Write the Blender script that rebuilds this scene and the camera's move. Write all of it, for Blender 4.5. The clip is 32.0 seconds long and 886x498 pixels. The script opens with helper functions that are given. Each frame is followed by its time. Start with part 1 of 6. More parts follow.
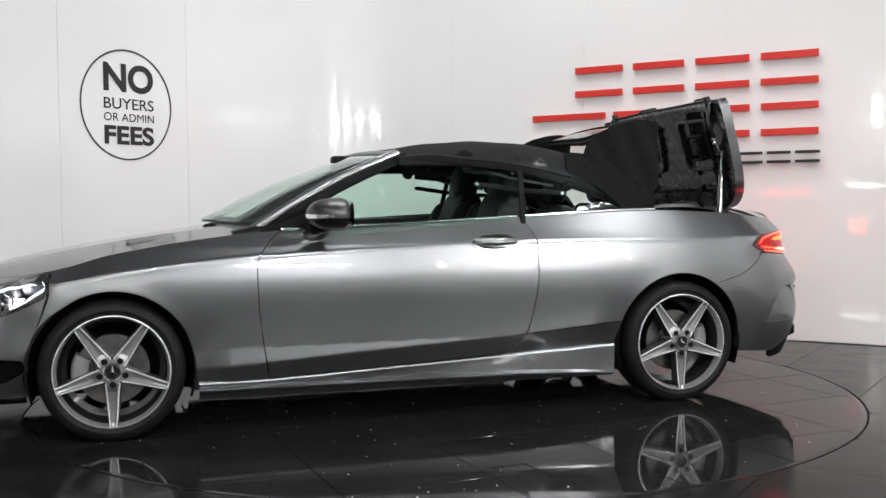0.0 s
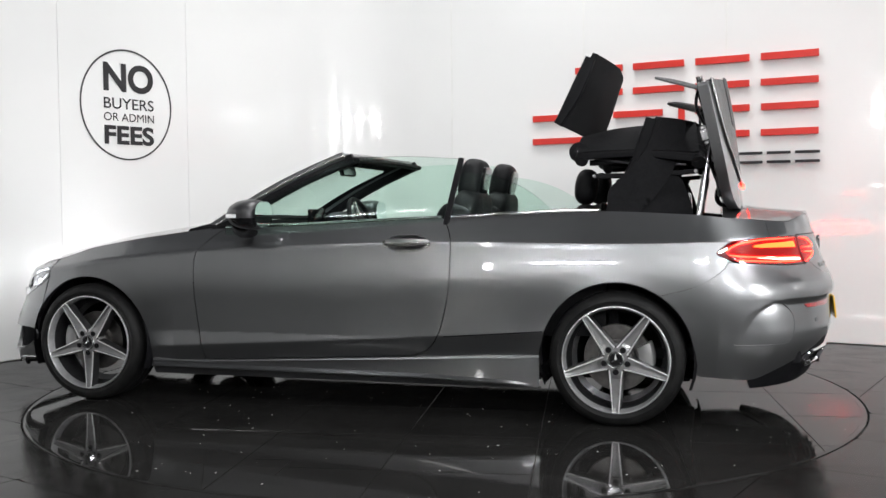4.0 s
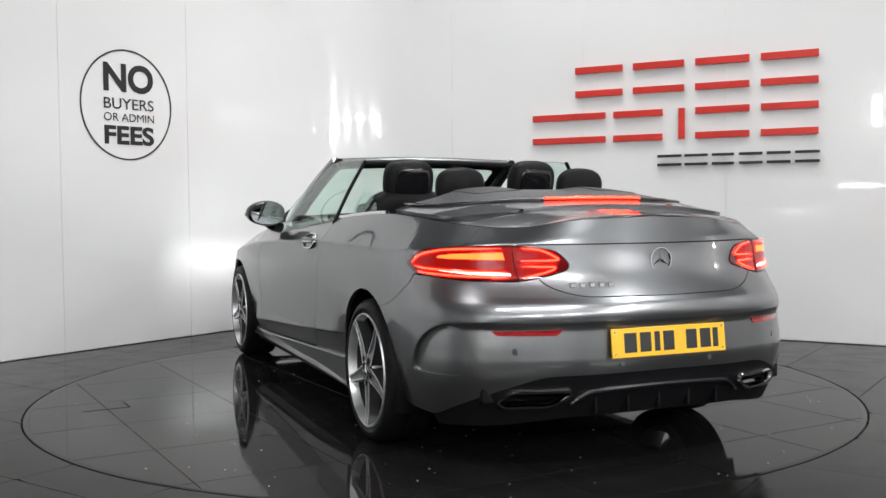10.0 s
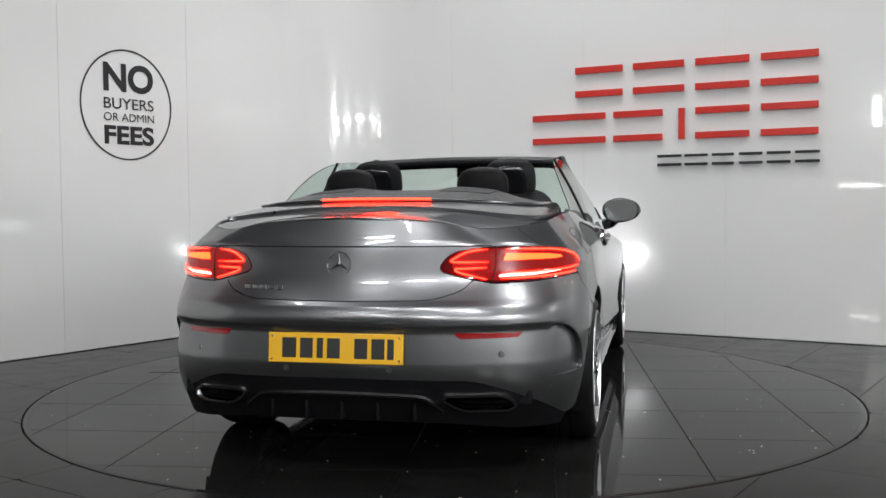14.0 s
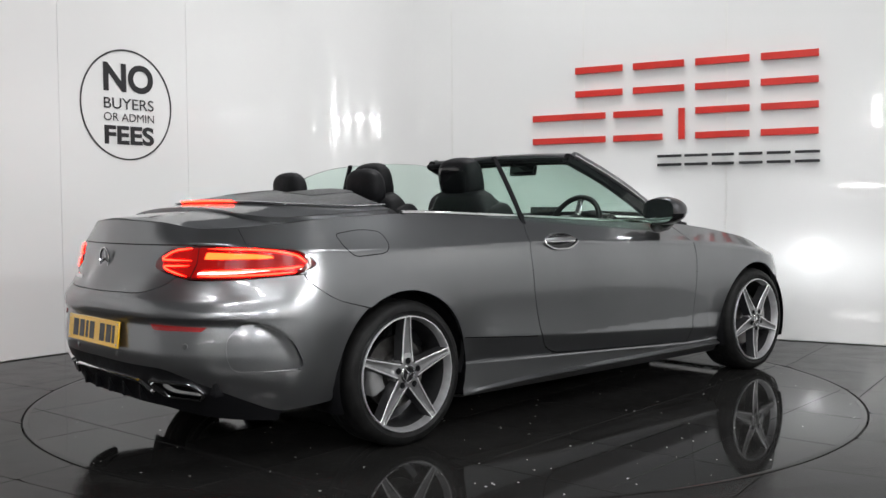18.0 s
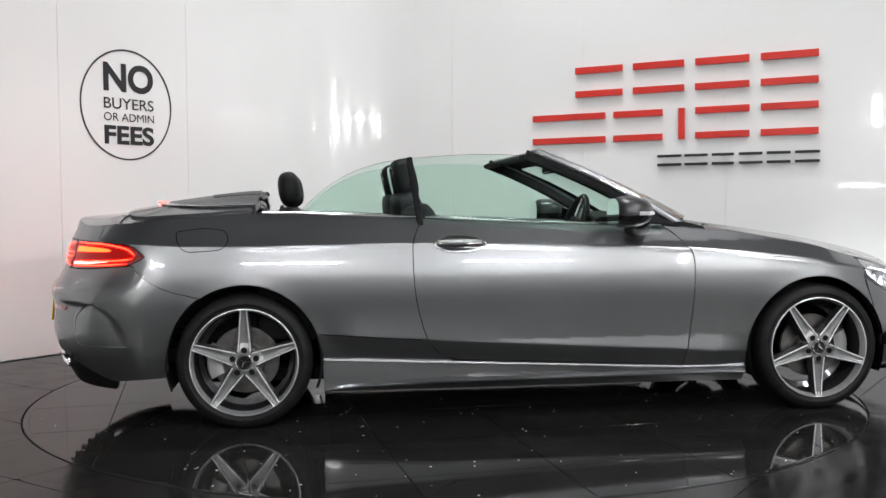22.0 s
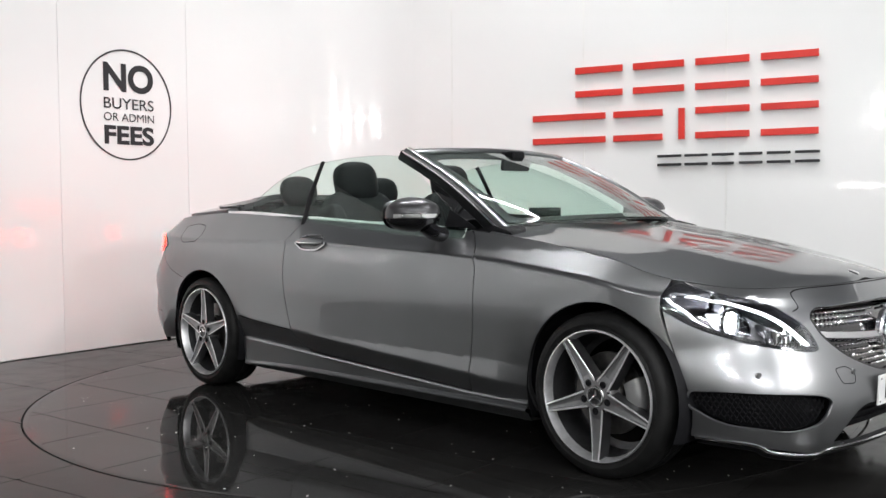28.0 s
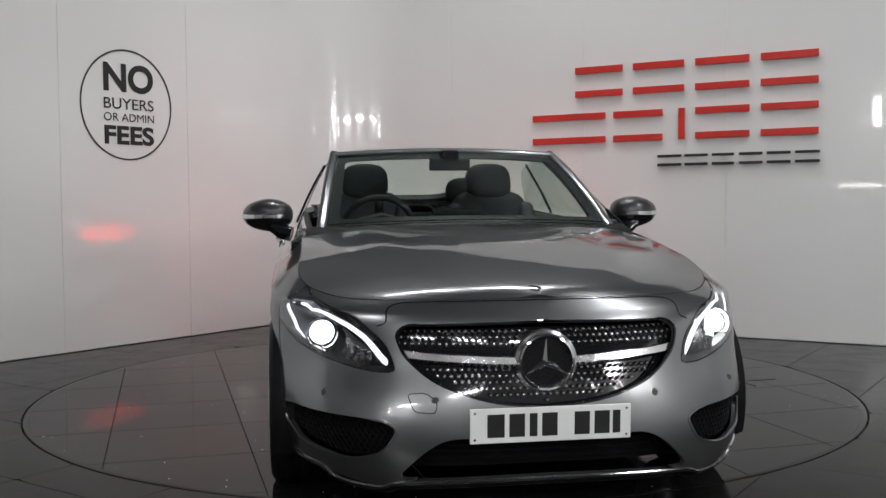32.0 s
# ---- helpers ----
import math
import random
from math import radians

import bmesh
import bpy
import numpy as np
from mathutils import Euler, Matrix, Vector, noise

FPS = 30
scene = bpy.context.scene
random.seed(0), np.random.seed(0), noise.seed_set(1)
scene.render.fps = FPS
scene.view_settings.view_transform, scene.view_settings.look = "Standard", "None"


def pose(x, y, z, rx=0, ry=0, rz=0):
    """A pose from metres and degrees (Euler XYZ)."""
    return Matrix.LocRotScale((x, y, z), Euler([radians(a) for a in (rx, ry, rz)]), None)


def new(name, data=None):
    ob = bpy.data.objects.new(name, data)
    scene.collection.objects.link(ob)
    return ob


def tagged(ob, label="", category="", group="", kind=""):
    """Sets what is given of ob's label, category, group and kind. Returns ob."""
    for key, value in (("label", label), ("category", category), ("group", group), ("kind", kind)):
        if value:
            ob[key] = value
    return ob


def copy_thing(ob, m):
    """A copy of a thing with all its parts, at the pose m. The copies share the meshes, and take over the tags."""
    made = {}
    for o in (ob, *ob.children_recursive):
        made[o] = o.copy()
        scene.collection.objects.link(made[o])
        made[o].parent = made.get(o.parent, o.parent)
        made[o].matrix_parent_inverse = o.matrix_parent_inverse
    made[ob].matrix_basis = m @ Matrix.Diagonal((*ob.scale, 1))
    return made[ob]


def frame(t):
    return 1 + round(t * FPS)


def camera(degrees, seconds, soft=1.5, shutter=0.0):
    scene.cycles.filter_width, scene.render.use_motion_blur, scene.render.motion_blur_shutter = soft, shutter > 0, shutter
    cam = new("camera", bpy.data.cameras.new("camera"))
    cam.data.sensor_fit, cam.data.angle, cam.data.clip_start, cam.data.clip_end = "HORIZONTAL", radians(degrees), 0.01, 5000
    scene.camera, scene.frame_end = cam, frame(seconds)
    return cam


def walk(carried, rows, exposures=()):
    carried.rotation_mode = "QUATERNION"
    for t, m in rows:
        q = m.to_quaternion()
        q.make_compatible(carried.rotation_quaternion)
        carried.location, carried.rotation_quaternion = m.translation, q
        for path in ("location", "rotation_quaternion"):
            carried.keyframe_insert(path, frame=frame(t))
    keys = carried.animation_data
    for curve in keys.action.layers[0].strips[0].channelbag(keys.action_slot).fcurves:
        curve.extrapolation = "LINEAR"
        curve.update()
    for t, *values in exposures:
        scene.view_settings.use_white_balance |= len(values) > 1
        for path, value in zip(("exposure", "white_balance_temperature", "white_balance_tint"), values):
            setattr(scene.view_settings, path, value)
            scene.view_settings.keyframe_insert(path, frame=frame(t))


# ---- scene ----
cam = camera(48.58, 32.0, 1.5)
EYE = pose(-0.001, -5.627, 1.047, 87.4375, 0.0, 0.0217) @ pose(0, 0, 0, 0, 0, -0.475)
walk(cam, [(0.0, EYE), (32.0, EYE)],
     exposures=[(0.0, 0.14), (3.0, 0.25), (6.0, 0.42), (9.0, 0.27), (10.0, 0.11), (13.0, -0.21), (17.0, -0.10), (19.0, 0.10), (21.0, 0.05), (23.0, 0.14), (28.0, 0.34), (30.0, 0.25), (31.0, -0.15), (32.0, -0.59)])

# ---- the turntable's turn: heading of the car every two seconds ----
HEADINGS = (196.53, 180.31, 164.48, 147.98, 130.55, 112.85, 95.15, 77.25, 59.61,
            41.96, 24.35, 6.84, -10.68, -28.22, -45.73, -63.60, -81.34)
OFFSET = (0.363, -0.058)


def heading(t):
    k = min(max(t / 2.0, 0.0), 15.999)
    i = int(k)
    f = k - i
    h = HEADINGS
    a, b = h[i], h[i + 1]
    ta = (h[i + 1] - h[i - 1]) / 2 if i > 0 else b - a
    tb = (h[i + 2] - h[i]) / 2 if i < 15 else b - a
    f2, f3 = f * f, f * f * f
    return (2 * f3 - 3 * f2 + 1) * a + (f3 - 2 * f2 + f) * ta + (3 * f2 - 2 * f3) * b + (f3 - f2) * tb
# ---- world and lamps ----
world = bpy.data.worlds.new("world")
scene.world = world
world.use_nodes = True
world.node_tree.nodes["Background"].inputs[0].default_value = (0.02, 0.021, 0.023, 1)
world.node_tree.nodes["Background"].inputs[1].default_value = 0.2

CEILING = 6.0
# unseen tube lights under the high dark ceiling and above the far wall, some added to brighten the car: x, y, z,
# length, width, watts, tilt towards the car, turn
LIGHTS = ((-0.9, 1.3, 5.84, 1.5, 0.14, 82, 0, 0), (0.9, 1.3, 5.84, 1.5, 0.14, 118, 0, 0),
          (-3.8, -4.4, 5.84, 1.5, 0.14, 45, 0, 0), (3.7, -2.0, 5.84, 1.5, 0.14, 95, 0, 0),
          # the middle tube of this row is added to brighten the car's rear
          (-2.4, -7.8, 5.84, 1.5, 0.14, 105, 0, 0), (0.1, -7.8, 5.84, 1.5, 0.14, 130, 0, 0), (2.6, -7.8, 5.84, 1.5, 0.14, 200, 0, 0),
          (-3.4, -9.9, 3.05, 1.6, 0.12, 80, 62, 0), (0.1, -9.9, 3.05, 1.6, 0.12, 85, 62, 0), (3.4, -9.9, 3.05, 1.6, 0.12, 110, 62, 0),
          # the last two are added in the east to brighten flanks turned that way
          (4.9, -4.2, 5.84, 1.5, 0.14, 180, 0, 90),
          (5.5, -6.8, 3.05, 1.6, 0.2, 170, 62, 90))


def tube_lamp(x, y, z, l, w, watts, tilt, turn):
    lamp = bpy.data.lights.new("tube_lamp", "AREA")
    lamp.shape, lamp.size, lamp.size_y, lamp.energy = "RECTANGLE", l, w, watts
    lamp.color = (0.985, 0.99, 1.0)
    ob = new("tube_lamp", lamp)
    ob.matrix_world = pose(x, y, z, tilt, 0, turn)


for row in LIGHTS:
    tube_lamp(*row)
# ---- materials ----
def nodes_of(name):
    m = bpy.data.materials.new(name)
    m.use_nodes = True
    nt = m.node_tree
    return m, nt, nt.nodes["Principled BSDF"]


def noise_ramp(nt, scale, lo, hi, a=0.35, b=0.65, detail=4.0, coords="Object"):
    tc = nt.nodes.new("ShaderNodeTexCoord")
    nz = nt.nodes.new("ShaderNodeTexNoise")
    nz.inputs["Scale"].default_value, nz.inputs["Detail"].default_value = scale, detail
    nt.links.new(tc.outputs[coords], nz.inputs["Vector"])
    rp = nt.nodes.new("ShaderNodeMapRange")
    rp.inputs[1].default_value, rp.inputs[2].default_value = a, b
    rp.inputs[3].default_value, rp.inputs[4].default_value = lo, hi
    nt.links.new(nz.outputs["Fac"], rp.inputs[0])
    return rp.outputs[0], nz


def surface(name, colour, rough=0.5, metal=0.0, vary=0.12, scale=6.0, bump=0.0, bump_scale=300.0, coat=0.0,
            coat_rough=0.03, rough_vary=0.06, spec=0.5, random_vary=0.0):
    m, nt, p = nodes_of(name)
    p.inputs["Metallic"].default_value = metal
    p.inputs["Specular IOR Level"].default_value = spec
    p.inputs["Coat Weight"].default_value, p.inputs["Coat Roughness"].default_value = coat, coat_rough
    value, _ = noise_ramp(nt, scale, 1.0 - vary, 1.0 + vary)
    mix = nt.nodes.new("ShaderNodeVectorMath")
    mix.operation = "SCALE"
    mix.inputs[0].default_value = colour
    nt.links.new(value, mix.inputs["Scale"])
    out = mix.outputs[0]
    if random_vary:
        info = nt.nodes.new("ShaderNodeObjectInfo")
        mr = nt.nodes.new("ShaderNodeMapRange")
        mr.inputs[3].default_value, mr.inputs[4].default_value = 1 - random_vary, 1 + random_vary
        nt.links.new(info.outputs["Random"], mr.inputs[0])
        mix2 = nt.nodes.new("ShaderNodeVectorMath")
        mix2.operation = "SCALE"
        nt.links.new(out, mix2.inputs[0])
        nt.links.new(mr.outputs[0], mix2.inputs["Scale"])
        out = mix2.outputs[0]
    nt.links.new(out, p.inputs["Base Color"])
    rv, _ = noise_ramp(nt, scale * 2.7, max(rough - rough_vary, 0.0), rough + rough_vary)
    nt.links.new(rv, p.inputs["Roughness"])
    if bump:
        tc = nt.nodes.new("ShaderNodeTexCoord")
        nz = nt.nodes.new("ShaderNodeTexNoise")
        nz.inputs["Scale"].default_value = bump_scale
        nt.links.new(tc.outputs["Object"], nz.inputs["Vector"])
        bp = nt.nodes.new("ShaderNodeBump")
        bp.inputs["Strength"].default_value, bp.inputs["Distance"].default_value = bump, 0.002
        nt.links.new(nz.outputs["Fac"], bp.inputs["Height"])
        nt.links.new(bp.outputs[0], p.inputs["Normal"])
    return m


def glowing(name, colour, strength, base=(0.3, 0.02, 0.02)):
    m, nt, p = nodes_of(name)
    p.inputs["Base Color"].default_value = (*base, 1)
    p.inputs["Roughness"].default_value = 0.2
    p.inputs["Specular IOR Level"].default_value = 0.2
    p.inputs["Emission Color"].default_value = (*colour, 1)
    p.inputs["Emission Strength"].default_value = strength
    return m


def glass(name, colour, rough=0.0, ior=1.45):
    m, nt, p = nodes_of(name)
    p.inputs["Base Color"].default_value = (*colour, 1)
    p.inputs["Roughness"].default_value = rough
    p.inputs["IOR"].default_value = ior
    p.inputs["Transmission Weight"].default_value = 1.0
    return m


def paint_material():
    m, nt, p = nodes_of("grey_metallic_paint")
    p.inputs["Metallic"].default_value = 0.92
    p.inputs["Coat Weight"].default_value, p.inputs["Coat Roughness"].default_value = 1.0, 0.02
    p.inputs["Coat IOR"].default_value = 1.5
    p.inputs["Specular Tint"].default_value = (0.4, 0.4, 0.41, 1)
    v2, _ = noise_ramp(nt, 1.7, 0.95, 1.05)
    sc = nt.nodes.new("ShaderNodeVectorMath")
    sc.operation = "SCALE"
    sc.inputs[0].default_value = (0.232, 0.236, 0.244)
    nt.links.new(v2, sc.inputs["Scale"])
    nt.links.new(sc.outputs[0], p.inputs["Base Color"])
    rv, _ = noise_ramp(nt, 4.0, 0.281, 0.292)
    nt.links.new(rv, p.inputs["Roughness"])
    return m


PAINT = paint_material()
BLACK = surface("black_plastic", (0.006, 0.006, 0.007), 0.55, bump=0.15, bump_scale=900, spec=0.12)
GLOSS_BLACK = surface("gloss_black_trim", (0.008, 0.008, 0.009), 0.08, rough_vary=0.02, coat=0.5)
RUBBER = surface("tyre_rubber", (0.009, 0.009, 0.009), 0.5, vary=0.25, scale=20, bump=0.12, bump_scale=500, spec=0.14)
CHROME = surface("polished_chrome", (0.82, 0.82, 0.83), 0.06, 1.0, vary=0.04, rough_vary=0.03)
SATIN = surface("satin_aluminium", (0.62, 0.62, 0.63), 0.2, 1.0, vary=0.05, rough_vary=0.04)
ALLOY = surface("machined_alloy_face", (0.88, 0.88, 0.89), 0.36, 0.85, vary=0.08, scale=30, rough_vary=0.03)
ALLOY_MID = surface("satin_alloy_pocket", (0.30, 0.30, 0.305), 0.32, 0.85, vary=0.08, scale=30, rough_vary=0.03)
ALLOY_DARK = surface("dark_painted_alloy", (0.06, 0.06, 0.063), 0.36, 0.7, vary=0.1, scale=30, coat=0.4)
STEEL = surface("brake_disc_steel", (0.16, 0.155, 0.15), 0.35, 1.0, vary=0.2, scale=25)
CALIPER = surface("silver_brake_caliper", (0.3, 0.3, 0.3), 0.4, 0.6, vary=0.1)
UNDER = surface("gloss_black_moulding", (0.010, 0.010, 0.011), 0.28, vary=0.2, scale=9, rough_vary=0.1, bump=0.25, bump_scale=40, spec=0.5)
FABRIC = surface("black_roof_fabric", (0.0075, 0.0075, 0.0085), 0.9, vary=0.12, scale=30, bump=0.6, bump_scale=1400, spec=0.2)
LEATHER = surface("black_leather", (0.008, 0.008, 0.009), 0.55, vary=0.2, scale=14, bump=0.4, bump_scale=420, spec=0.15)
PAD = surface("black_grained_cover", (0.06, 0.06, 0.062), 0.36, vary=0.15, scale=20, bump=0.3, bump_scale=700, spec=0.9)
INLAY = surface("dark_grey_inlay", (0.05, 0.05, 0.052), 0.5, vary=0.15, scale=20, bump=0.3, bump_scale=900)
SOFT_GLOW = glowing("lit_headlamp_lens", (0.95, 0.97, 1.0), 5.0, (0.8, 0.8, 0.8))
# the clear reversing field's brightness is put in as a pinkish glow
REVERSE = glowing("glowing_reversing_lens", (1.0, 0.6, 0.56), 2.2, (0.8, 0.75, 0.75))
CARPET = surface("black_carpet", (0.01, 0.01, 0.011), 0.95, vary=0.3, scale=60, bump=0.5, bump_scale=900, spec=0.1)
WINDOW = glass("green_tinted_glass", (0.80, 0.93, 0.87), 0.0, 1.2)
CLEAR = glass("clear_lens", (0.97, 0.98, 1.0))
MIRROR = surface("mirror_glass", (0.85, 0.9, 0.9), 0.01, 1.0, vary=0.01, rough_vary=0.005)
RED_DARK = surface("dark_red_lens", (0.09, 0.003, 0.004), 0.05, vary=0.05, rough_vary=0.02, coat=1.0)
RED_LENS = surface("red_reflector", (0.28, 0.006, 0.008), 0.15, vary=0.15, scale=80, coat=1.0)
TAIL_GLOW = glowing("lit_tail_lamp", (1.0, 0.005, 0.002), 55.0)
TAIL_CORE = glowing("lit_brake_lamp", (1.0, 0.03, 0.004), 15.0)
BRAKE_GLOW = glowing("lit_high_brake_lamp", (1.0, 0.016, 0.006), 20.0)
RED_LIT = glowing("lit_red_lens", (1.0, 0.01, 0.006), 0.25, (0.08, 0.002, 0.002))
DRL_GLOW = glowing("lit_daylight_strip", (0.92, 0.96, 1.0), 1.15, (0.8, 0.8, 0.8))
DIM_GLOW = glowing("dim_daylight_strip", (0.85, 0.92, 1.0), 0.45, (0.7, 0.7, 0.7))
BEAM_GLOW = glowing("lit_headlamp", (0.95, 0.97, 1.0), 3300.0, (0.8, 0.8, 0.8))
FAR_GLOW = glowing("lit_spotlight", (1.0, 0.99, 0.97), 80.0, (0.8, 0.8, 0.8))
LAMP_GLOW = glowing("lit_showroom_lamp", (1.0, 0.99, 0.97), 30.0, (0.8, 0.8, 0.8))
PLATE_YELLOW = surface("yellow_number_plate", (0.83, 0.47, 0.012), 0.36, vary=0.05, coat=0.6)
PLATE_WHITE = surface("white_number_plate", (0.75, 0.75, 0.74), 0.36, vary=0.05, coat=0.6)
PLATE_BLACK = surface("black_plate_marks", (0.015, 0.015, 0.015), 0.4)
SIGN_RED = surface("red_sign_acrylic", (0.60, 0.035, 0.025), 0.36, vary=0.05, scale=3)
SIGN_BLACK = surface("black_sign_acrylic", (0.02, 0.02, 0.022), 0.36, vary=0.1)
WALL = surface("glossy_white_wall_panel", (0.80, 0.80, 0.79), 0.16, vary=0.012, scale=0.7, rough_vary=0.05, coat=1.0, coat_rough=0.03)
# for walls out of view: white bounces light onto the car, grey keeps reflections dark
EAST_WALL = surface("unseen_white_wall", (0.72, 0.72, 0.71), 0.4, vary=0.05, scale=1.0)
ROOM_WALL = surface("unseen_grey_wall", (0.22, 0.22, 0.215), 0.5, vary=0.06, scale=1.0)
CEIL = surface("dark_grey_ceiling", (0.045, 0.046, 0.05), 0.8, vary=0.15, scale=1.5)
SEAM = surface("white_joint_strip", (0.72, 0.72, 0.70), 0.38, vary=0.03)
DARK_GAP = surface("dark_joint", (0.004, 0.004, 0.004), 0.7, spec=0.1)
GROUT = surface("grey_floor_joint", (0.06, 0.058, 0.055), 0.6, vary=0.3, scale=8, spec=0.2)
TILE = surface("black_polished_tile", (0.013, 0.0127, 0.0123), 0.05, vary=0.2, scale=3.0, rough_vary=0.03, random_vary=0.12, spec=0.07)
OUTER_TILE = surface("worn_dark_floor_tile", (0.012, 0.0115, 0.011), 0.15, vary=0.2, scale=2.2, rough_vary=0.05, random_vary=0.2, spec=0.05)
# ---- mesh tools ----
def part(name, bm, material, parent, label=""):
    """Link a bmesh, or a finished mesh, as one mesh object under a thing or a part."""
    if isinstance(bm, bmesh.types.BMesh):
        me = bpy.data.meshes.new(name)
        bm.to_mesh(me)
        bm.free()
    else:
        me = bm
    for m in (material if isinstance(material, (tuple, list)) else (material,)):
        me.materials.append(m)
    ob = new(name, me)
    ob.parent = parent
    if label:
        ob["label"] = label
    return ob


def smooth(bm, angle=40):
    for f in bm.faces:
        f.smooth = True
    lim = radians(angle)
    for e in bm.edges:
        if len(e.link_faces) == 2 and e.calc_face_angle(0) > lim:
            e.smooth = False
    return bm


def box(x0, x1, y0, y1, z0, z1, bevel=0.0, seg=2):
    bm = bmesh.new()
    m = Matrix.LocRotScale(((x0 + x1) / 2, (y0 + y1) / 2, (z0 + z1) / 2), None, (abs(x1 - x0), abs(y1 - y0), abs(z1 - z0)))
    bmesh.ops.create_cube(bm, size=1, matrix=m)
    if bevel:
        bmesh.ops.bevel(bm, geom=bm.edges[:], offset=bevel, segments=seg, affect="EDGES", profile=0.5)
        smooth(bm)
        big = max(f.calc_area() for f in bm.faces) * 0.03
        for f in bm.faces:
            f.smooth = f.calc_area() < big
    return bm


def joined(*bms):
    out = bms[0]
    for b in bms[1:]:
        me = bpy.data.meshes.new("tmp")
        b.to_mesh(me)
        b.free()
        out.from_mesh(me)
        bpy.data.meshes.remove(me)
    return out


def moved(bm, m):
    bmesh.ops.transform(bm, matrix=m, verts=bm.verts)
    if m.determinant() < 0:
        bmesh.ops.reverse_faces(bm, faces=bm.faces)
    return bm


def flipped(bm):
    """The mirror image on the car's other side."""
    return moved(bm.copy(), Matrix.Diagonal((1, -1, 1, 1)))


def spline(xs, ys):
    """A smooth curve through a few control values."""
    xs, ys = np.array(xs, float), np.array(ys, float)
    d = np.diff(ys) / np.diff(xs)
    m = np.zeros(len(xs))
    m[0], m[-1] = d[0], d[-1]
    for i in range(1, len(xs) - 1):
        m[i] = 0.0 if d[i - 1] * d[i] <= 0 else 2 * d[i - 1] * d[i] / (d[i - 1] + d[i])

    def at(x):
        x = np.clip(np.asarray(x, float), xs[0], xs[-1])
        i = np.clip(np.searchsorted(xs, x, "right") - 1, 0, len(xs) - 2)
        h = xs[i + 1] - xs[i]
        t = (x - xs[i]) / h
        return ((2 * t**3 - 3 * t**2 + 1) * ys[i] + (t**3 - 2 * t**2 + t) * h * m[i]
                + (3 * t**2 - 2 * t**3) * ys[i + 1] + (t**3 - t**2) * h * m[i + 1])
    return at


def curve(points, n=40, closed=False):
    """Catmull-Rom points through a few control points of any dimension."""
    p = np.array(points, float)
    k = len(p)
    out = []
    spans = k if closed else k - 1
    for j in range(spans):
        a, b = p[j], p[(j + 1) % k]
        pa = p[j - 1] if (closed or j > 0) else 2 * a - b
        pb = p[(j + 2) % k] if (closed or j + 2 < k) else 2 * b - a
        steps = max(2, n // spans)
        for i in range(steps):
            t = i / steps
            out.append(0.5 * (2 * a + (b - pa) * t + (2 * pa - 5 * a + 4 * b - pb) * t * t + (3 * a - pa - 3 * b + pb) * t**3))
    if not closed:
        out.append(p[-1])
    return np.array(out)


def sweep(path, section, up=(0, 0, 1), scale=None, caps=True, closed=False):
    """A closed section (list of (a, b)) swept along a path of points; a runs sideways, b upwards."""
    path = [Vector(p) for p in path]
    n, k = len(path), len(section)
    bm = bmesh.new()
    rings = []
    for i, p in enumerate(path):
        d = (path[(i + 1) % n] - path[i - 1]) if closed else path[min(i + 1, n - 1)] - path[max(i - 1, 0)]
        d.normalize()
        side = d.cross(Vector(up)).normalized()
        top = side.cross(d)
        s = scale(i / max(n - 1, 1)) if scale else 1.0
        rings.append([bm.verts.new(p + side * a * s + top * b * s) for a, b in section])
    for i in range(n if closed else n - 1):
        r, q = rings[i], rings[(i + 1) % n]
        for j in range(k):
            bm.faces.new((r[j], r[(j + 1) % k], q[(j + 1) % k], q[j]))
    if caps and not closed:
        bm.faces.new(rings[0][::-1])
        bm.faces.new(rings[-1])
    bmesh.ops.recalc_face_normals(bm, faces=bm.faces)
    return smooth(bm)


def ring_section(rx, ry, n=10, power=2.0):
    out = []
    for i in range(n):
        a = 2 * math.pi * i / n
        c, s = math.cos(a), math.sin(a)
        out.append((rx * math.copysign(abs(c) ** (2 / power), c), ry * math.copysign(abs(s) ** (2 / power), s)))
    return out


def lathe(profile, n=64, axis="y"):
    """Turn a profile of (radius, offset) about the y axis (wheels)."""
    bm = bmesh.new()
    rows = []
    for i in range(n):
        a = 2 * math.pi * i / n
        rows.append([bm.verts.new((r * math.cos(a), o, r * math.sin(a))) for r, o in profile])
    for i in range(n):
        r, q = rows[i], rows[(i + 1) % n]
        for j in range(len(profile) - 1):
            bm.faces.new((r[j], r[j + 1], q[j + 1], q[j]))
    bmesh.ops.remove_doubles(bm, verts=bm.verts, dist=1e-5)
    bmesh.ops.recalc_face_normals(bm, faces=bm.faces)
    return smooth(bm, 35)


def fillet(points, n=6):
    """A closed outline from corners (u, v, radius)."""
    out = []
    k = len(points)
    for i in range(k):
        u, v, *r = points[i]
        r = r[0] if r else 0.0
        p = np.array((u, v), float)
        if r <= 0:
            out.append(p)
            continue
        a, b = np.array(points[i - 1][:2], float) - p, np.array(points[(i + 1) % k][:2], float) - p
        la, lb = np.linalg.norm(a), np.linalg.norm(b)
        d = min(r, la * 0.5, lb * 0.5)
        a, b = p + a / la * d, p + b / lb * d
        for j in range(n + 1):
            t = j / n
            out.append((1 - t) ** 2 * a + 2 * t * (1 - t) * p + t * t * b)
    return np.array(out)


def circle(cu, cv, r, n=72):
    return np.array([(cu + r * math.cos(2 * math.pi * i / n), cv + r * math.sin(2 * math.pi * i / n)) for i in range(n)])


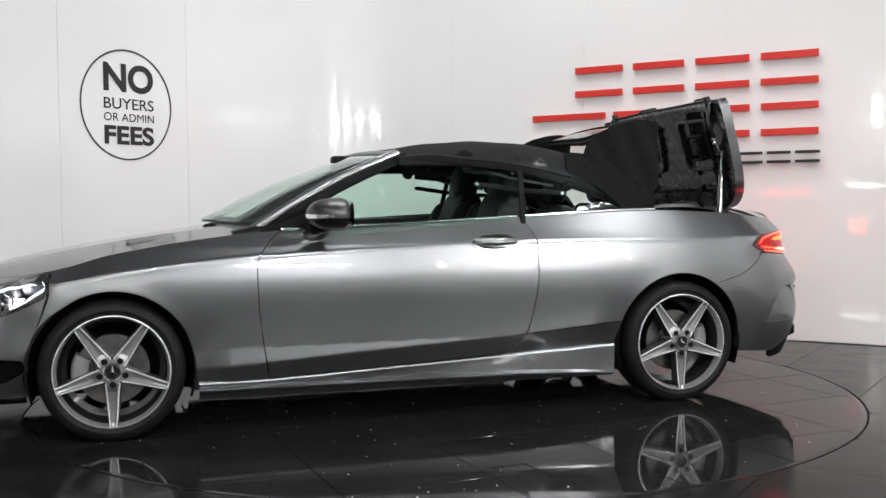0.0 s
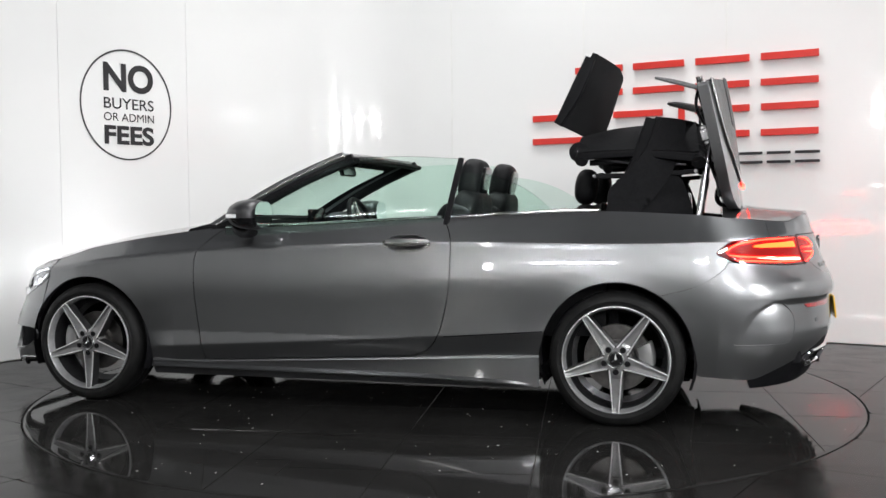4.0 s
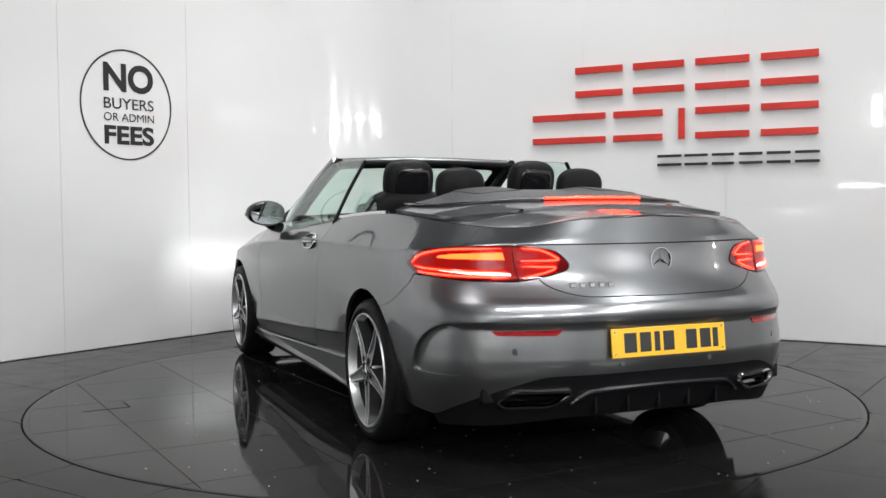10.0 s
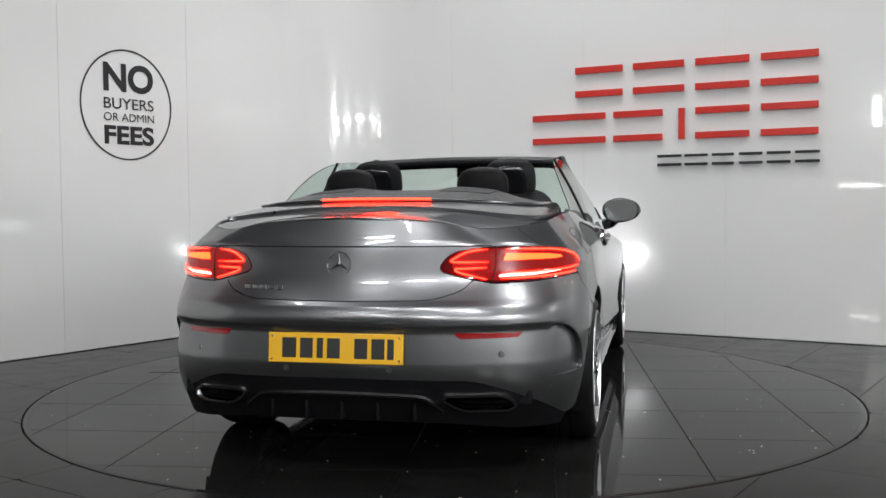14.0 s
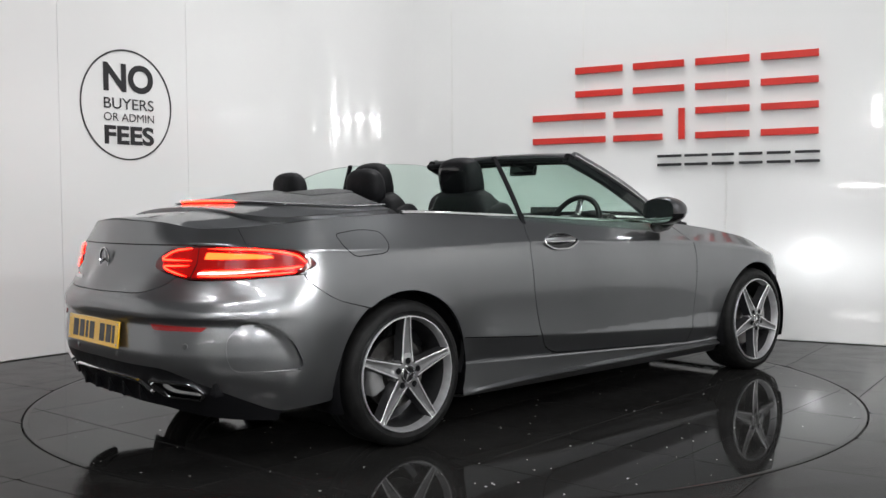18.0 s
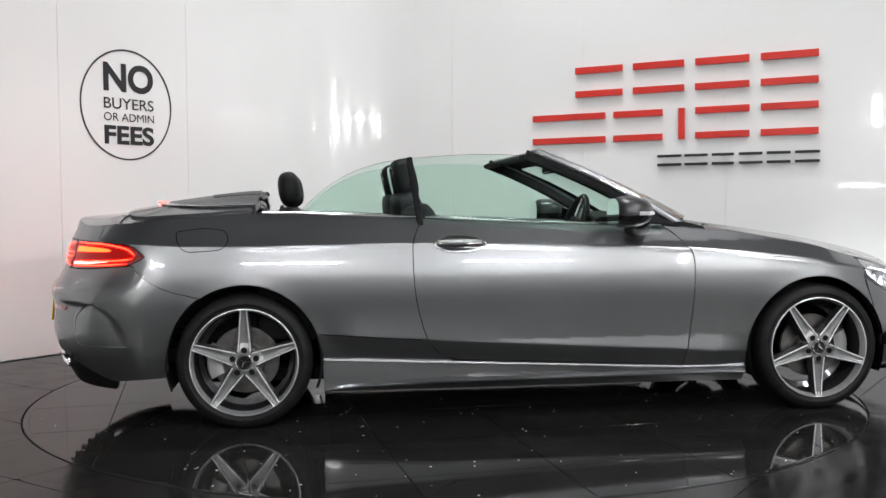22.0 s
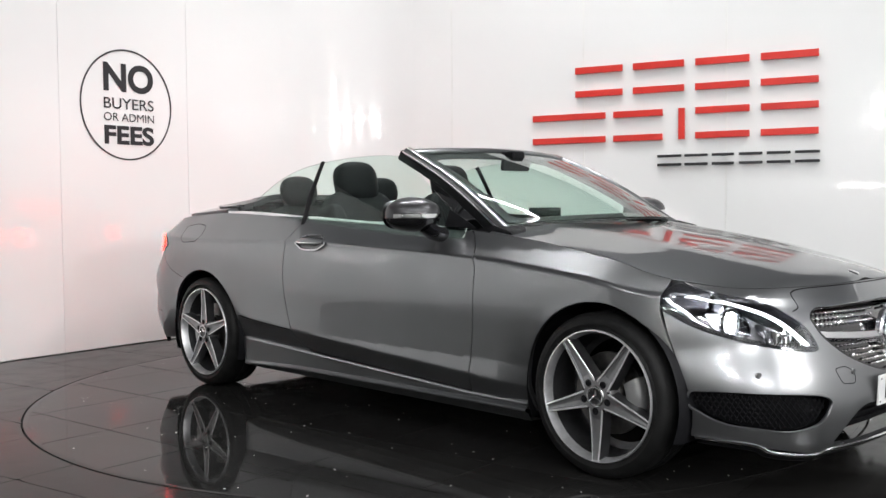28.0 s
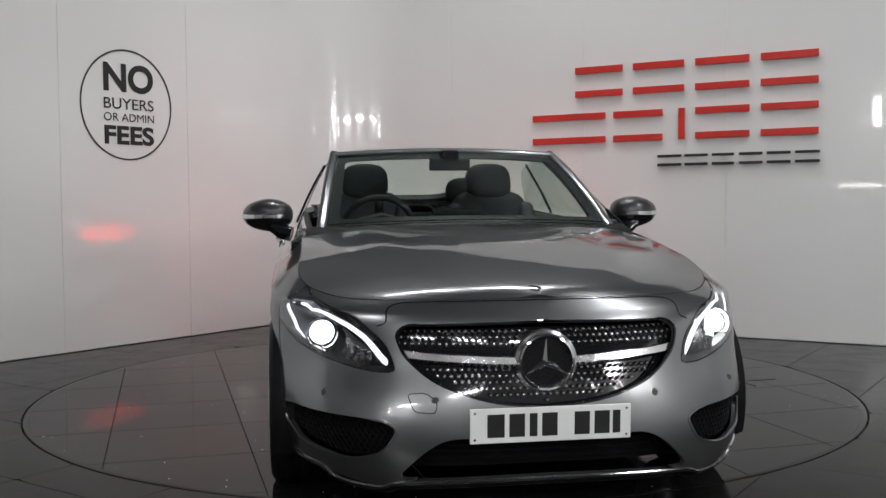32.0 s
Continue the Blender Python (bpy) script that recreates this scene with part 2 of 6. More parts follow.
def outline_distance(p, poly):
    """Signed distance (inside negative), nearest outline point and inward normal."""
    a, b = poly, np.roll(poly, -1, 0)
    area = np.sum(a[:, 0] * b[:, 1] - b[:, 0] * a[:, 1])
    e = b - a
    ll = np.maximum((e * e).sum(1), 1e-12)
    w = p[:, None, :] - a[None]
    t = np.clip((w * e[None]).sum(2) / ll, 0, 1)
    q = a[None] + t[..., None] * e[None]
    d = np.linalg.norm(p[:, None, :] - q, axis=2)
    k = d.argmin(1)
    r = np.arange(len(p))
    y0, y1 = a[:, 1], b[:, 1]
    py = p[:, 1][:, None]
    cross = ((y0 > py) != (y1 > py)) & (p[:, 0][:, None] < (b[:, 0] - a[:, 0]) * (py - y0) / np.where(y1 == y0, 1e-12, y1 - y0) + a[:, 0])
    inside = cross.sum(1) % 2 == 1
    nrm = np.stack([-e[:, 1], e[:, 0]], 1) / np.sqrt(ll)[:, None] * (1 if area > 0 else -1)
    return np.where(inside, -d[r, k], d[r, k]), q[r, k], nrm[k]


TURNED = []  # surfaces whose natural normal points into the car


def panel(name, surf, poly, holes=(), cell=0.016, gap=0.0016, thick=0.02, side=1, offset=0.0, out=1, lip=True, solid=False, rows_along=None, ease=None):
    """A sheet that follows surf(u, v) inside an outline and outside the holes, with its edges turned in."""
    poly = np.asarray(poly, float)
    if surf in TURNED:
        out = -out
    lo, hi = poly.min(0) - cell, poly.max(0) + cell
    nu, nv = int((hi[0] - lo[0]) / cell) + 2, int((hi[1] - lo[1]) / cell) + 2
    uu, vv = np.meshgrid(lo[0] + cell * np.arange(nu), lo[1] + cell * np.arange(nv), indexing="ij")
    if rows_along is not None:
        high, low = rows_along
        ff = np.where(uu > SFC, 2 * SFC - uu, np.where(uu < SRC, 2 * SRC - uu, uu))
        at_high, at_low = lo[1] + cell * round((0.84 - lo[1]) / cell), lo[1] + cell * round((0.38 - lo[1]) / cell)
        k = np.clip((vv - at_low) / (at_high - at_low), -0.1, 1.1)
        vv = vv + k * (high(ff) - at_high) + (1 - k) * (low(ff) - at_low)
    p = np.stack([uu.ravel(), vv.ravel()], 1)
    dist, near, inward = outline_distance(p, poly)
    for h in holes:
        d, n, w = outline_distance(p, np.asarray(h, float))
        m = -d > dist
        dist, near, inward = np.where(m, -d, dist), np.where(m[:, None], n, near), np.where(m[:, None], -w, inward)
    dist = dist + gap
    near = near + inward * gap
    snap = np.abs(dist) < 0.56 * cell
    p = np.where(snap[:, None], near, p)
    state = np.where(snap, 0, np.sign(dist)).astype(int)
    faces = []

    def inside_at(c):
        c = c[None]
        return outline_distance(c, poly)[0][0] < 0 and all(outline_distance(c, np.asarray(h, float))[0][0] > 0 for h in holes)

    for i in range(nu - 1):
        for j in range(nv - 1):
            q = (i * nv + j, (i + 1) * nv + j, (i + 1) * nv + j + 1, i * nv + j + 1)
            st = [state[k] for k in q]
            if min(st) == 1:
                continue
            if max(st) < 1 and -1 in st:
                faces.append(q)
                continue
            best = []
            for tris in (((q[0], q[1], q[2]), (q[0], q[2], q[3])), ((q[0], q[1], q[3]), (q[1], q[2], q[3]))):
                ok = []
                for t in tris:
                    ts = [state[k] for k in t]
                    if max(ts) == 1:
                        continue
                    a, b, c = p[t[0]], p[t[1]], p[t[2]]
                    if abs((b[0] - a[0]) * (c[1] - a[1]) - (b[1] - a[1]) * (c[0] - a[0])) < 1e-9:
                        continue
                    if -1 in ts or inside_at((a + b + c) / 3):
                        ok.append(t)
                if len(ok) > len(best):
                    best = ok
            faces.extend(best)
    used = sorted({k for f in faces for k in f})
    remap = {k: i for i, k in enumerate(used)}
    faces = [tuple(remap[k] for k in f) for f in faces]
    q = p[used]
    h = 1e-4
    s0 = surf(q[:, 0], q[:, 1])
    du = surf(q[:, 0] + h, q[:, 1]) - surf(q[:, 0] - h, q[:, 1])
    dv = surf(q[:, 0], q[:, 1] + h) - surf(q[:, 0], q[:, 1] - h)
    nrm = np.cross(du, dv) * out
    nrm /= np.maximum(np.linalg.norm(nrm, axis=1, keepdims=True), 1e-12)
    if ease is not None:
        nrm = ease(q, s0, nrm)
    s0 = s0 + nrm * offset
    verts, normals = list(s0), list(nrm)
    front = list(faces)
    if solid:
        k = len(verts)
        verts += list(s0 - nrm * thick)
        normals += list(-nrm)
        faces = faces + [tuple(i + k for i in f[::-1]) for f in front]
    if lip:
        count = {}
        for f in front:
            for a, b in zip(f, f[1:] + f[:1]):
                count.setdefault((min(a, b), max(a, b)), []).append((a, b))
        top, low = {}, {}
        for k, es in count.items():
            if len(es) != 1:
                continue
            a, b = es[0]
            for v in (a, b):
                if v not in top:
                    top[v] = len(verts)
                    verts.append(s0[v])
                    normals.append((0, 0, 0))
                    low[v] = len(verts)
                    verts.append(s0[v] - nrm[v] * thick)
                    normals.append((0, 0, 0))
            faces.append((top[b], top[a], low[a], low[b]))
    verts, normals = np.array(verts), np.array(normals, float)
    turn = out < 0
    if side < 0:
        verts[:, 1] *= -1
        normals[:, 1] *= -1
        turn = not turn
    if turn:
        faces = [f[::-1] for f in faces]
    me = bpy.data.meshes.new(name)
    me.from_pydata(verts.tolist(), [], faces)
    me.polygons.foreach_set("use_smooth", [True] * len(faces))
    me.normals_split_custom_set_from_vertices([tuple(n) for n in normals])
    me.update()
    return me


def strip(surf, line, width, depth, offset, side=1, taper=True):
    """A moulding that runs along a line of (u, v) on a surface."""
    line = np.asarray(line, float)
    h = 1e-3
    c = surf(line[:, 0], line[:, 1])
    du = surf(line[:, 0] + h, line[:, 1]) - surf(line[:, 0] - h, line[:, 1])
    dv = surf(line[:, 0], line[:, 1] + h) - surf(line[:, 0], line[:, 1] - h)
    nrm = -np.cross(du, dv)
    nrm /= np.linalg.norm(nrm, axis=1, keepdims=True)
    bm = bmesh.new()
    rings = []
    n = len(line)
    for i in range(n):
        d = c[min(i + 1, n - 1)] - c[max(i - 1, 0)]
        d /= np.linalg.norm(d)
        s = np.cross(nrm[i], d)
        w = (width(i / (n - 1)) if callable(width) else width) / 2 * (min(1.0, 0.15 + 6 * min(i, n - 1 - i) / n) if taper else 1.0)
        b = c[i] + nrm[i] * offset
        pts = [b - s * w, b - s * w * 0.6 + nrm[i] * depth, b + s * w * 0.6 + nrm[i] * depth, b + s * w]
        rings.append([bm.verts.new((q[0], q[1] * side, q[2])) for q in pts])
    for r, q in zip(rings, rings[1:]):
        for j in range(4):
            bm.faces.new((r[j], r[(j + 1) % 4], q[(j + 1) % 4], q[j]))
    bm.faces.new(rings[0])
    bm.faces.new(rings[-1])
    bmesh.ops.recalc_face_normals(bm, faces=bm.faces)
    return smooth(bm, 50)
# ---- the place: walls, ceiling, floor, signs ----
CORNER = Vector((-0.9455, 3.783, 0))
DIR_L = Vector((math.cos(radians(52.98)), math.sin(radians(52.98)), 0))
DIR_R = Vector((math.cos(radians(-29.48)), math.sin(radians(-29.48)), 0))
IN_L, IN_R = Vector((DIR_L.y, -DIR_L.x, 0)), Vector((DIR_R.y, -DIR_R.x, 0))
WALL_H = 2.95


def on_left(a, z, depth=0.0):
    return CORNER + DIR_L * a + IN_L * depth + Vector((0, 0, z))


def on_right(a, z, depth=0.0):
    return CORNER + DIR_R * a + IN_R * depth + Vector((0, 0, z))


def slab(at, a0, a1, z0, z1, d0, d1, bevel=0.0):
    bm = bmesh.new()
    vs = [bm.verts.new(at(a, z, d)) for a in (a0, a1) for z in (z0, z1) for d in (d0, d1)]
    for f in ((0, 1, 3, 2), (4, 6, 7, 5), (0, 4, 5, 1), (2, 3, 7, 6), (0, 2, 6, 4), (1, 5, 7, 3)):
        bm.faces.new([vs[i] for i in f])
    bmesh.ops.recalc_face_normals(bm, faces=bm.faces)
    if bevel:
        bmesh.ops.bevel(bm, geom=bm.edges[:], offset=bevel, segments=2, affect="EDGES", profile=0.5)
    return bm


BEND = 0.79
wall_left = tagged(part("wall_left", slab(on_left, -9.0, -BEND, 0, WALL_H, -0.15, -0.016), SEAM, None),
                   "white wall clad in tall glossy panels", "wall", kind="structure")
wall_right = tagged(part("wall_right", slab(on_right, BEND, 8.0, 0, WALL_H, -0.15, -0.016), SEAM, None),
                    "white wall clad in tall glossy panels", "wall", kind="structure")
edges_l = [-BEND, -1.84, -2.97, -4.15, -5.37, -6.59, -7.8, -9.0]
for b, a in zip(edges_l, edges_l[1:]):
    part("wall_panel", slab(on_left, a + 0.001, b - 0.001, 0.006, WALL_H, -0.0155, 0.0, 0.0012), WALL, wall_left)
edges_r = [BEND, 1.186, 2.437, 3.608, 4.83, 6.05, 7.27, 8.0]
for a, b in zip(edges_r, edges_r[1:]):
    part("wall_panel", slab(on_right, a + 0.001, b - 0.001, 0.006, WALL_H, -0.0155, 0.0, 0.0012), WALL, wall_right)
for a in edges_r[1:-1]:
    part("joint_strip", slab(on_right, a - 0.008, a + 0.008, 0.006, WALL_H, 0.0005, 0.003, 0.001), SEAM, wall_right)

# the bend between the two walls is one curved panel
turn_c = on_left(-BEND, 0) + IN_L * (BEND / math.tan(radians(41.23)))
bend_r = BEND / math.tan(radians(41.23))
bm = bmesh.new()
rows = []
for i in range(49):
    ang = radians(52.98 + 90 - 82.46 * i / 48)
    d = Vector((math.cos(ang), math.sin(ang), 0))
    rows.append([bm.verts.new(turn_c + d * (bend_r + o) + Vector((0, 0, z))) for o, z in ((0, 0.006), (0, WALL_H), (0.15, WALL_H), (0.15, 0.006))])
for r, q in zip(rows, rows[1:]):
    for j in range(4):
        bm.faces.new((r[j], r[(j + 1) % 4], q[(j + 1) % 4], q[j]))
bmesh.ops.recalc_face_normals(bm, faces=bm.faces)
tagged(part("wall_corner", smooth(bm), WALL, None), "white glossy wall panel bent round the corner", "wall", kind="structure")

# unseen plain walls added to close the room behind; only the east one is white
end_l, end_r = on_left(-9.0, 0), on_right(8.0, 0)
plan = [end_l, Vector((end_l.x, -10.5, 0)), Vector((end_r.x, -10.5, 0)), end_r]
runs = [("wall_west", plan[0], plan[1], 0, WALL_H + 0.3, ROOM_WALL), ("wall_south", plan[1], plan[2], 0, WALL_H + 0.3, ROOM_WALL), ("wall_east", plan[2], plan[3], 0, WALL_H + 0.3, EAST_WALL)]
ring_pts = [plan[0], plan[1], plan[2], plan[3], CORNER]
for k in range(5):
    runs.append(("wall_upper", ring_pts[k], ring_pts[(k + 1) % 5], WALL_H + 0.3 if k in (0, 1, 2) else WALL_H, CEILING, CEIL))
for nm, p, q, low, high, mat in runs:
    d = (q - p).normalized()
    n = Vector((d.y, -d.x, 0))
    bm = bmesh.new()
    vs = [bm.verts.new(v + o * n + Vector((0, 0, z))) for v in (p, q) for z in (low, high) for o in (0.0, 0.15)]
    for f in ((0, 1, 3, 2), (4, 6, 7, 5), (0, 4, 5, 1), (2, 3, 7, 6), (0, 2, 6, 4), (1, 5, 7, 3)):
        bm.faces.new([vs[i] for i in f])
    bmesh.ops.recalc_face_normals(bm, faces=bm.faces)
    tagged(part(nm, bm, mat, None), "unseen plain wall added round the showroom", "wall", kind="structure")
tagged(part("ceiling", box(-8.5, 8.5, -11, 6, CEILING, CEILING + 0.12), CEIL, None), "dark grey showroom ceiling", "ceiling", kind="structure")


def tube_light(x, y, z, l, w, tilt, turn):
    top = new("tube_light")
    top.matrix_world = pose(x, y, z, tilt, 0, turn)
    tagged(top, "unseen white tube light fitting with a thin metal frame", "ceiling light", "tube lights")
    part("housing", box(-l / 2 - 0.03, l / 2 + 0.03, -w / 2 - 0.03, w / 2 + 0.03, 0.02, 0.08, 0.01), SEAM, top)
    for sx, sy, ww, ll in ((-1, 0, 0.02, w + 0.04), (1, 0, 0.02, w + 0.04), (0, -1, l, 0.02), (0, 1, l, 0.02)):
        cx, cy = sx * (l / 2 + 0.01), sy * (w / 2 + 0.01)
        part("frame", box(cx - ww / 2, cx + ww / 2, cy - ll / 2, cy + ll / 2, -0.02, 0.018, 0.003), SEAM, top)
    if z > 5:
        for sx in (-0.5, 0.5):
            part("hanger", box(sx - 0.006, sx + 0.006, -0.006, 0.006, 0.08, CEILING - z, 0.001), SEAM, top)
    else:
        for sx in (-0.5, 0.5):
            part("bracket", sweep([(sx, 0, 0.06), top.matrix_world.inverted() @ (Vector((x + sx, -10.51, z + 0.1)) if turn == 0 else Vector((6.03, y + sx, z + 0.1)))], ring_section(0.015, 0.015, 8), up=(1, 0, 0)), SEAM, top)


for x, y, z, l, w, watts, tilt, turn in LIGHTS:
    tube_light(x, y, z, l, w, tilt, turn)


def wall_lamp(x, y, z, w, h, axis, glow):
    """A bright lamp far behind, seen in the glossy panels; axis is the way its wall faces."""
    lamp = new("wall_lamp")
    lamp.matrix_world = pose(x, y, z, 0, 0, {"w": 0, "n": -90}[axis])
    tagged(lamp, "bright white showroom lamp on the far wall", "lamp", "lamps on the far walls")
    part("diffuser", box(-0.05, -0.03, -w / 2, w / 2, -h / 2, h / 2, 0.004), glow, lamp)
    part("back_plate", box(-0.03, 0.0, -w / 2 - 0.02, w / 2 + 0.02, -h / 2 - 0.02, h / 2 + 0.02, 0.004), SEAM, lamp)


for y, z, w, h, glow in ((-10.1, 3.02, 0.17, 0.42, FAR_GLOW), (-8.05, 2.53, 0.24, 0.40, LAMP_GLOW), (-7.41, 2.82, 0.07, 0.30, FAR_GLOW), (-5.91, 2.37, 0.06, 0.34, FAR_GLOW),
                         (-1.65, 2.45, 0.10, 0.16, FAR_GLOW)):
    wall_lamp(end_r.x - 0.002, y, z, w, h, "w", glow)
for x, z, w, h, glow in ((-5.27, 2.91, 0.15, 0.58, FAR_GLOW), (-5.66, 1.39, 1.0, 0.06, LAMP_GLOW)):
    wall_lamp(x, -10.498, z, w, h, "n", glow)


# floor: grout bed, outer tiles at a slant, and the turntable
TABLE_R = 2.245
bm = bmesh.new()
bed = circle(0, 0, TABLE_R + 0.006, 160)
ring = [bm.verts.new((u, v, -0.006)) for u, v in bed]
far = [bm.verts.new((u * 30, v * 30, -0.006)) for u, v in bed]
for i in range(160):
    j = (i + 1) % 160
    bm.faces.new((ring[i], far[i], far[j], ring[j]))
    k = bm.verts.new((bed[i][0], bed[i][1], -0.06)), bm.verts.new((bed[j][0], bed[j][1], -0.06))
    bm.faces.new((ring[j], ring[i], k[0], k[1]))
floor = tagged(part("floor", bm, GROUT, None), "polished dark grey tile floor with thin joints", "floor", kind="structure")


def clip_convex(poly, edges):
    """Keep the part of a convex outline on the inner side of each (point, normal)."""
    for (px, py), (nx, ny) in edges:
        out = []
        for i in range(len(poly)):
            a, b = poly[i - 1], poly[i]
            da, db = (a[0] - px) * nx + (a[1] - py) * ny, (b[0] - px) * nx + (b[1] - py) * ny
            if (da < 0) != (db < 0):
                t = da / (da - db)
                out.append((a[0] + t * (b[0] - a[0]), a[1] + t * (b[1] - a[1])))
            if db >= 0:
                out.append(b)
        poly = out
        if len(poly) < 3:
            return []
    return poly


def prism(poly, z0, z1, bevel=0.0015):
    bm = bmesh.new()
    c = Vector((sum(p[0] for p in poly) / len(poly), sum(p[1] for p in poly) / len(poly)))
    low = [bm.verts.new((u, v, z0)) for u, v in poly]
    mid = [bm.verts.new((u, v, z1 - bevel)) for u, v in poly]
    top = []
    for u, v in poly:
        d = Vector((u, v)) - c
        d *= max(0.0, 1 - bevel / max(d.length, 1e-6))
        top.append(bm.verts.new((c.x + d.x, c.y + d.y, z1)))
    n = len(poly)
    for i in range(n):
        j = (i + 1) % n
        bm.faces.new((low[i], low[j], mid[j], mid[i]))
        bm.faces.new((mid[i], mid[j], top[j], top[i]))
    bm.faces.new(top)
    return bm


def tile_corners(i, j, ang, o1, o2, g=0.0015, size=0.6):
    e1, e2 = (math.cos(ang), math.sin(ang)), (-math.sin(ang), math.cos(ang))
    out = []
    for a, b in ((i, j), (i + 1, j), (i + 1, j + 1), (i, j + 1)):
        u = o1 + a * size + (g if a == i else -g)
        v = o2 + b * size + (g if b == j else -g)
        out.append((u * e1[0] + v * e2[0], u * e1[1] + v * e2[1]))
    return out


ANG_OUT = radians(56.0)
hole = circle(0, 0, TABLE_R + 0.006, 200)
flat = lambda u, v: np.stack([u, v, np.zeros_like(u)], 1)
rest = bmesh.new()
for i in range(-26, 26):
    for j in range(-26, 26):
        q = tile_corners(i, j, ANG_OUT, 0.515, 0.33)
        cx, cy = sum(p[0] for p in q) / 4, sum(p[1] for p in q) / 4
        rads = [math.hypot(*p) for p in q]
        if max(rads) < TABLE_R or not (-7.5 < cx < 7.0 and -11 < cy < 4.5):
            continue
        near = -2.9 < cy < 4.2 and abs(cx) < 3.9
        if min(rads) < TABLE_R + 0.01 or math.hypot(cx, cy) < TABLE_R + 0.25:
            me = panel("floor_tile", flat, np.array(q), [hole], cell=0.05, gap=0.0, thick=0.006)
            part("floor_tile", me, OUTER_TILE, floor)
        elif near:
            part("floor_tile", prism(q, -0.006, 0.0), OUTER_TILE, floor)
        else:
            vs = [rest.verts.new((u, v, 0.0)) for u, v in q]
            rest.faces.new(vs)
far_tiles = part("far_floor_tiles", rest, OUTER_TILE, floor)
far_tiles["kind"] = "stuff"

turntable = tagged(new("turntable"), "round vehicle turntable with black polished tiles", "turntable")
rim = [(TABLE_R - 0.03, -0.02), (TABLE_R - 0.005, -0.02), (TABLE_R - 0.005, -0.0005), (TABLE_R - 0.0075, 0.0), (TABLE_R - 0.03, 0.0)]
bm = bmesh.new()
loop = [[bm.verts.new((r * math.cos(2 * math.pi * i / 200), r * math.sin(2 * math.pi * i / 200), z)) for r, z in rim] for i in range(200)]
for i in range(200):
    for k in range(len(rim) - 1):
        bm.faces.new((loop[i][k], loop[(i + 1) % 200][k], loop[(i + 1) % 200][k + 1], loop[i][k + 1]))
bmesh.ops.recalc_face_normals(bm, faces=bm.faces)
part("rim", smooth(bm), TILE, turntable)
bm = bmesh.new()
bmesh.ops.create_circle(bm, cap_ends=True, segments=160, radius=TABLE_R - 0.003, matrix=Matrix.Translation((0, 0, -0.006)))
part("bed", bm, GROUT, turntable)
ANG_IN = radians(7.3)
inner = [(u, v) for u, v in circle(0, 0, TABLE_R - 0.03, 160)]
HATCH = (0.38, 1.87)
for i in range(-4, 4):
    for j in range(-4, 4):
        q = tile_corners(i, j, ANG_IN, 0.0, 0.0)
        edges = []
        for k in range(4):
            a, b = q[k], q[(k + 1) % 4]
            edges.append((a, (-(b[1] - a[1]), b[0] - a[0])))
        poly = clip_convex(inner, edges)
        if len(poly) > 2:
            part("floor_tile", prism(poly, -0.006, 0.0), TILE, turntable)
hx, hy = HATCH
e1, e2 = (math.cos(ANG_IN), math.sin(ANG_IN)), (-math.sin(ANG_IN), math.cos(ANG_IN))
for a0, a1, b0, b1 in ((-0.22, -0.06, -0.123, -0.117), (-0.223, -0.217, -0.12, 0.12)):
    q = [(hx + a * e1[0] + b * e2[0], hy + a * e1[1] + b * e2[1]) for a, b in ((a0, b0), (a1, b0), (a1, b1), (a0, b1))]
    part("hatch_joint", prism(q, -0.004, 0.0012, 0.0004), DARK_GAP, turntable, "dark joint of a small floor hatch")

# specks of dust; their white colour also stands in for sparkle on the tiles
specks = bmesh.new()
rng = random.Random(5)
for k in range(260):
    r, a = 2.2 * math.sqrt(rng.random()), rng.uniform(0, 2 * math.pi)
    s = rng.uniform(0.0018, 0.0052)
    bmesh.ops.create_circle(specks, cap_ends=True, segments=6, radius=s, matrix=Matrix.Translation((r * math.cos(a), r * math.sin(a), 0.0008)))
dust = part("dust_specks", specks, SEAM, turntable, "small white specks of dust and sparkle")
dust["kind"] = "stuff"

# signs
sign = tagged(new("round_wall_sign"), "round black outline sign with black capital letters on the wall", "sign")
ring_r = 0.398
path = [on_left(-2.402 + ring_r * math.cos(2 * math.pi * i / 96), 1.824 + 1.035 * ring_r * math.sin(2 * math.pi * i / 96), 0.003) for i in range(96)]
part("ring", sweep(path, [(-0.006, -0.0015), (0.006, -0.0015), (0.006, 0.0015), (-0.006, 0.0015)], up=IN_L, closed=True), SIGN_BLACK, sign)


def lettering(name, text, at, a0, a1, z0, z1, material, parent, bold=0.0):
    """Words in the built-in font, stretched to the width and height that they have."""
    cu = bpy.data.curves.new(name, "FONT")
    cu.body, cu.size, cu.extrude, cu.offset = text, 1.0, 0.0, bold
    ob = bpy.data.objects.new(name, cu)
    scene.collection.objects.link(ob)
    me = bpy.data.meshes.new_from_object(ob.evaluated_get(bpy.context.evaluated_depsgraph_get()))
    bpy.data.objects.remove(ob)
    xs, ys = [v.co.x for v in me.vertices], [v.co.y for v in me.vertices]
    x0, x1, y0, y1 = min(xs), max(xs), min(ys), max(ys)
    for v in me.vertices:
        fx, fy = (v.co.x - x0) / (x1 - x0), (v.co.y - y0) / (y1 - y0)
        v.co = at(a0 + fx * (a1 - a0), z0 + fy * (z1 - z0), 0.004)
    part(name, me, material, parent)


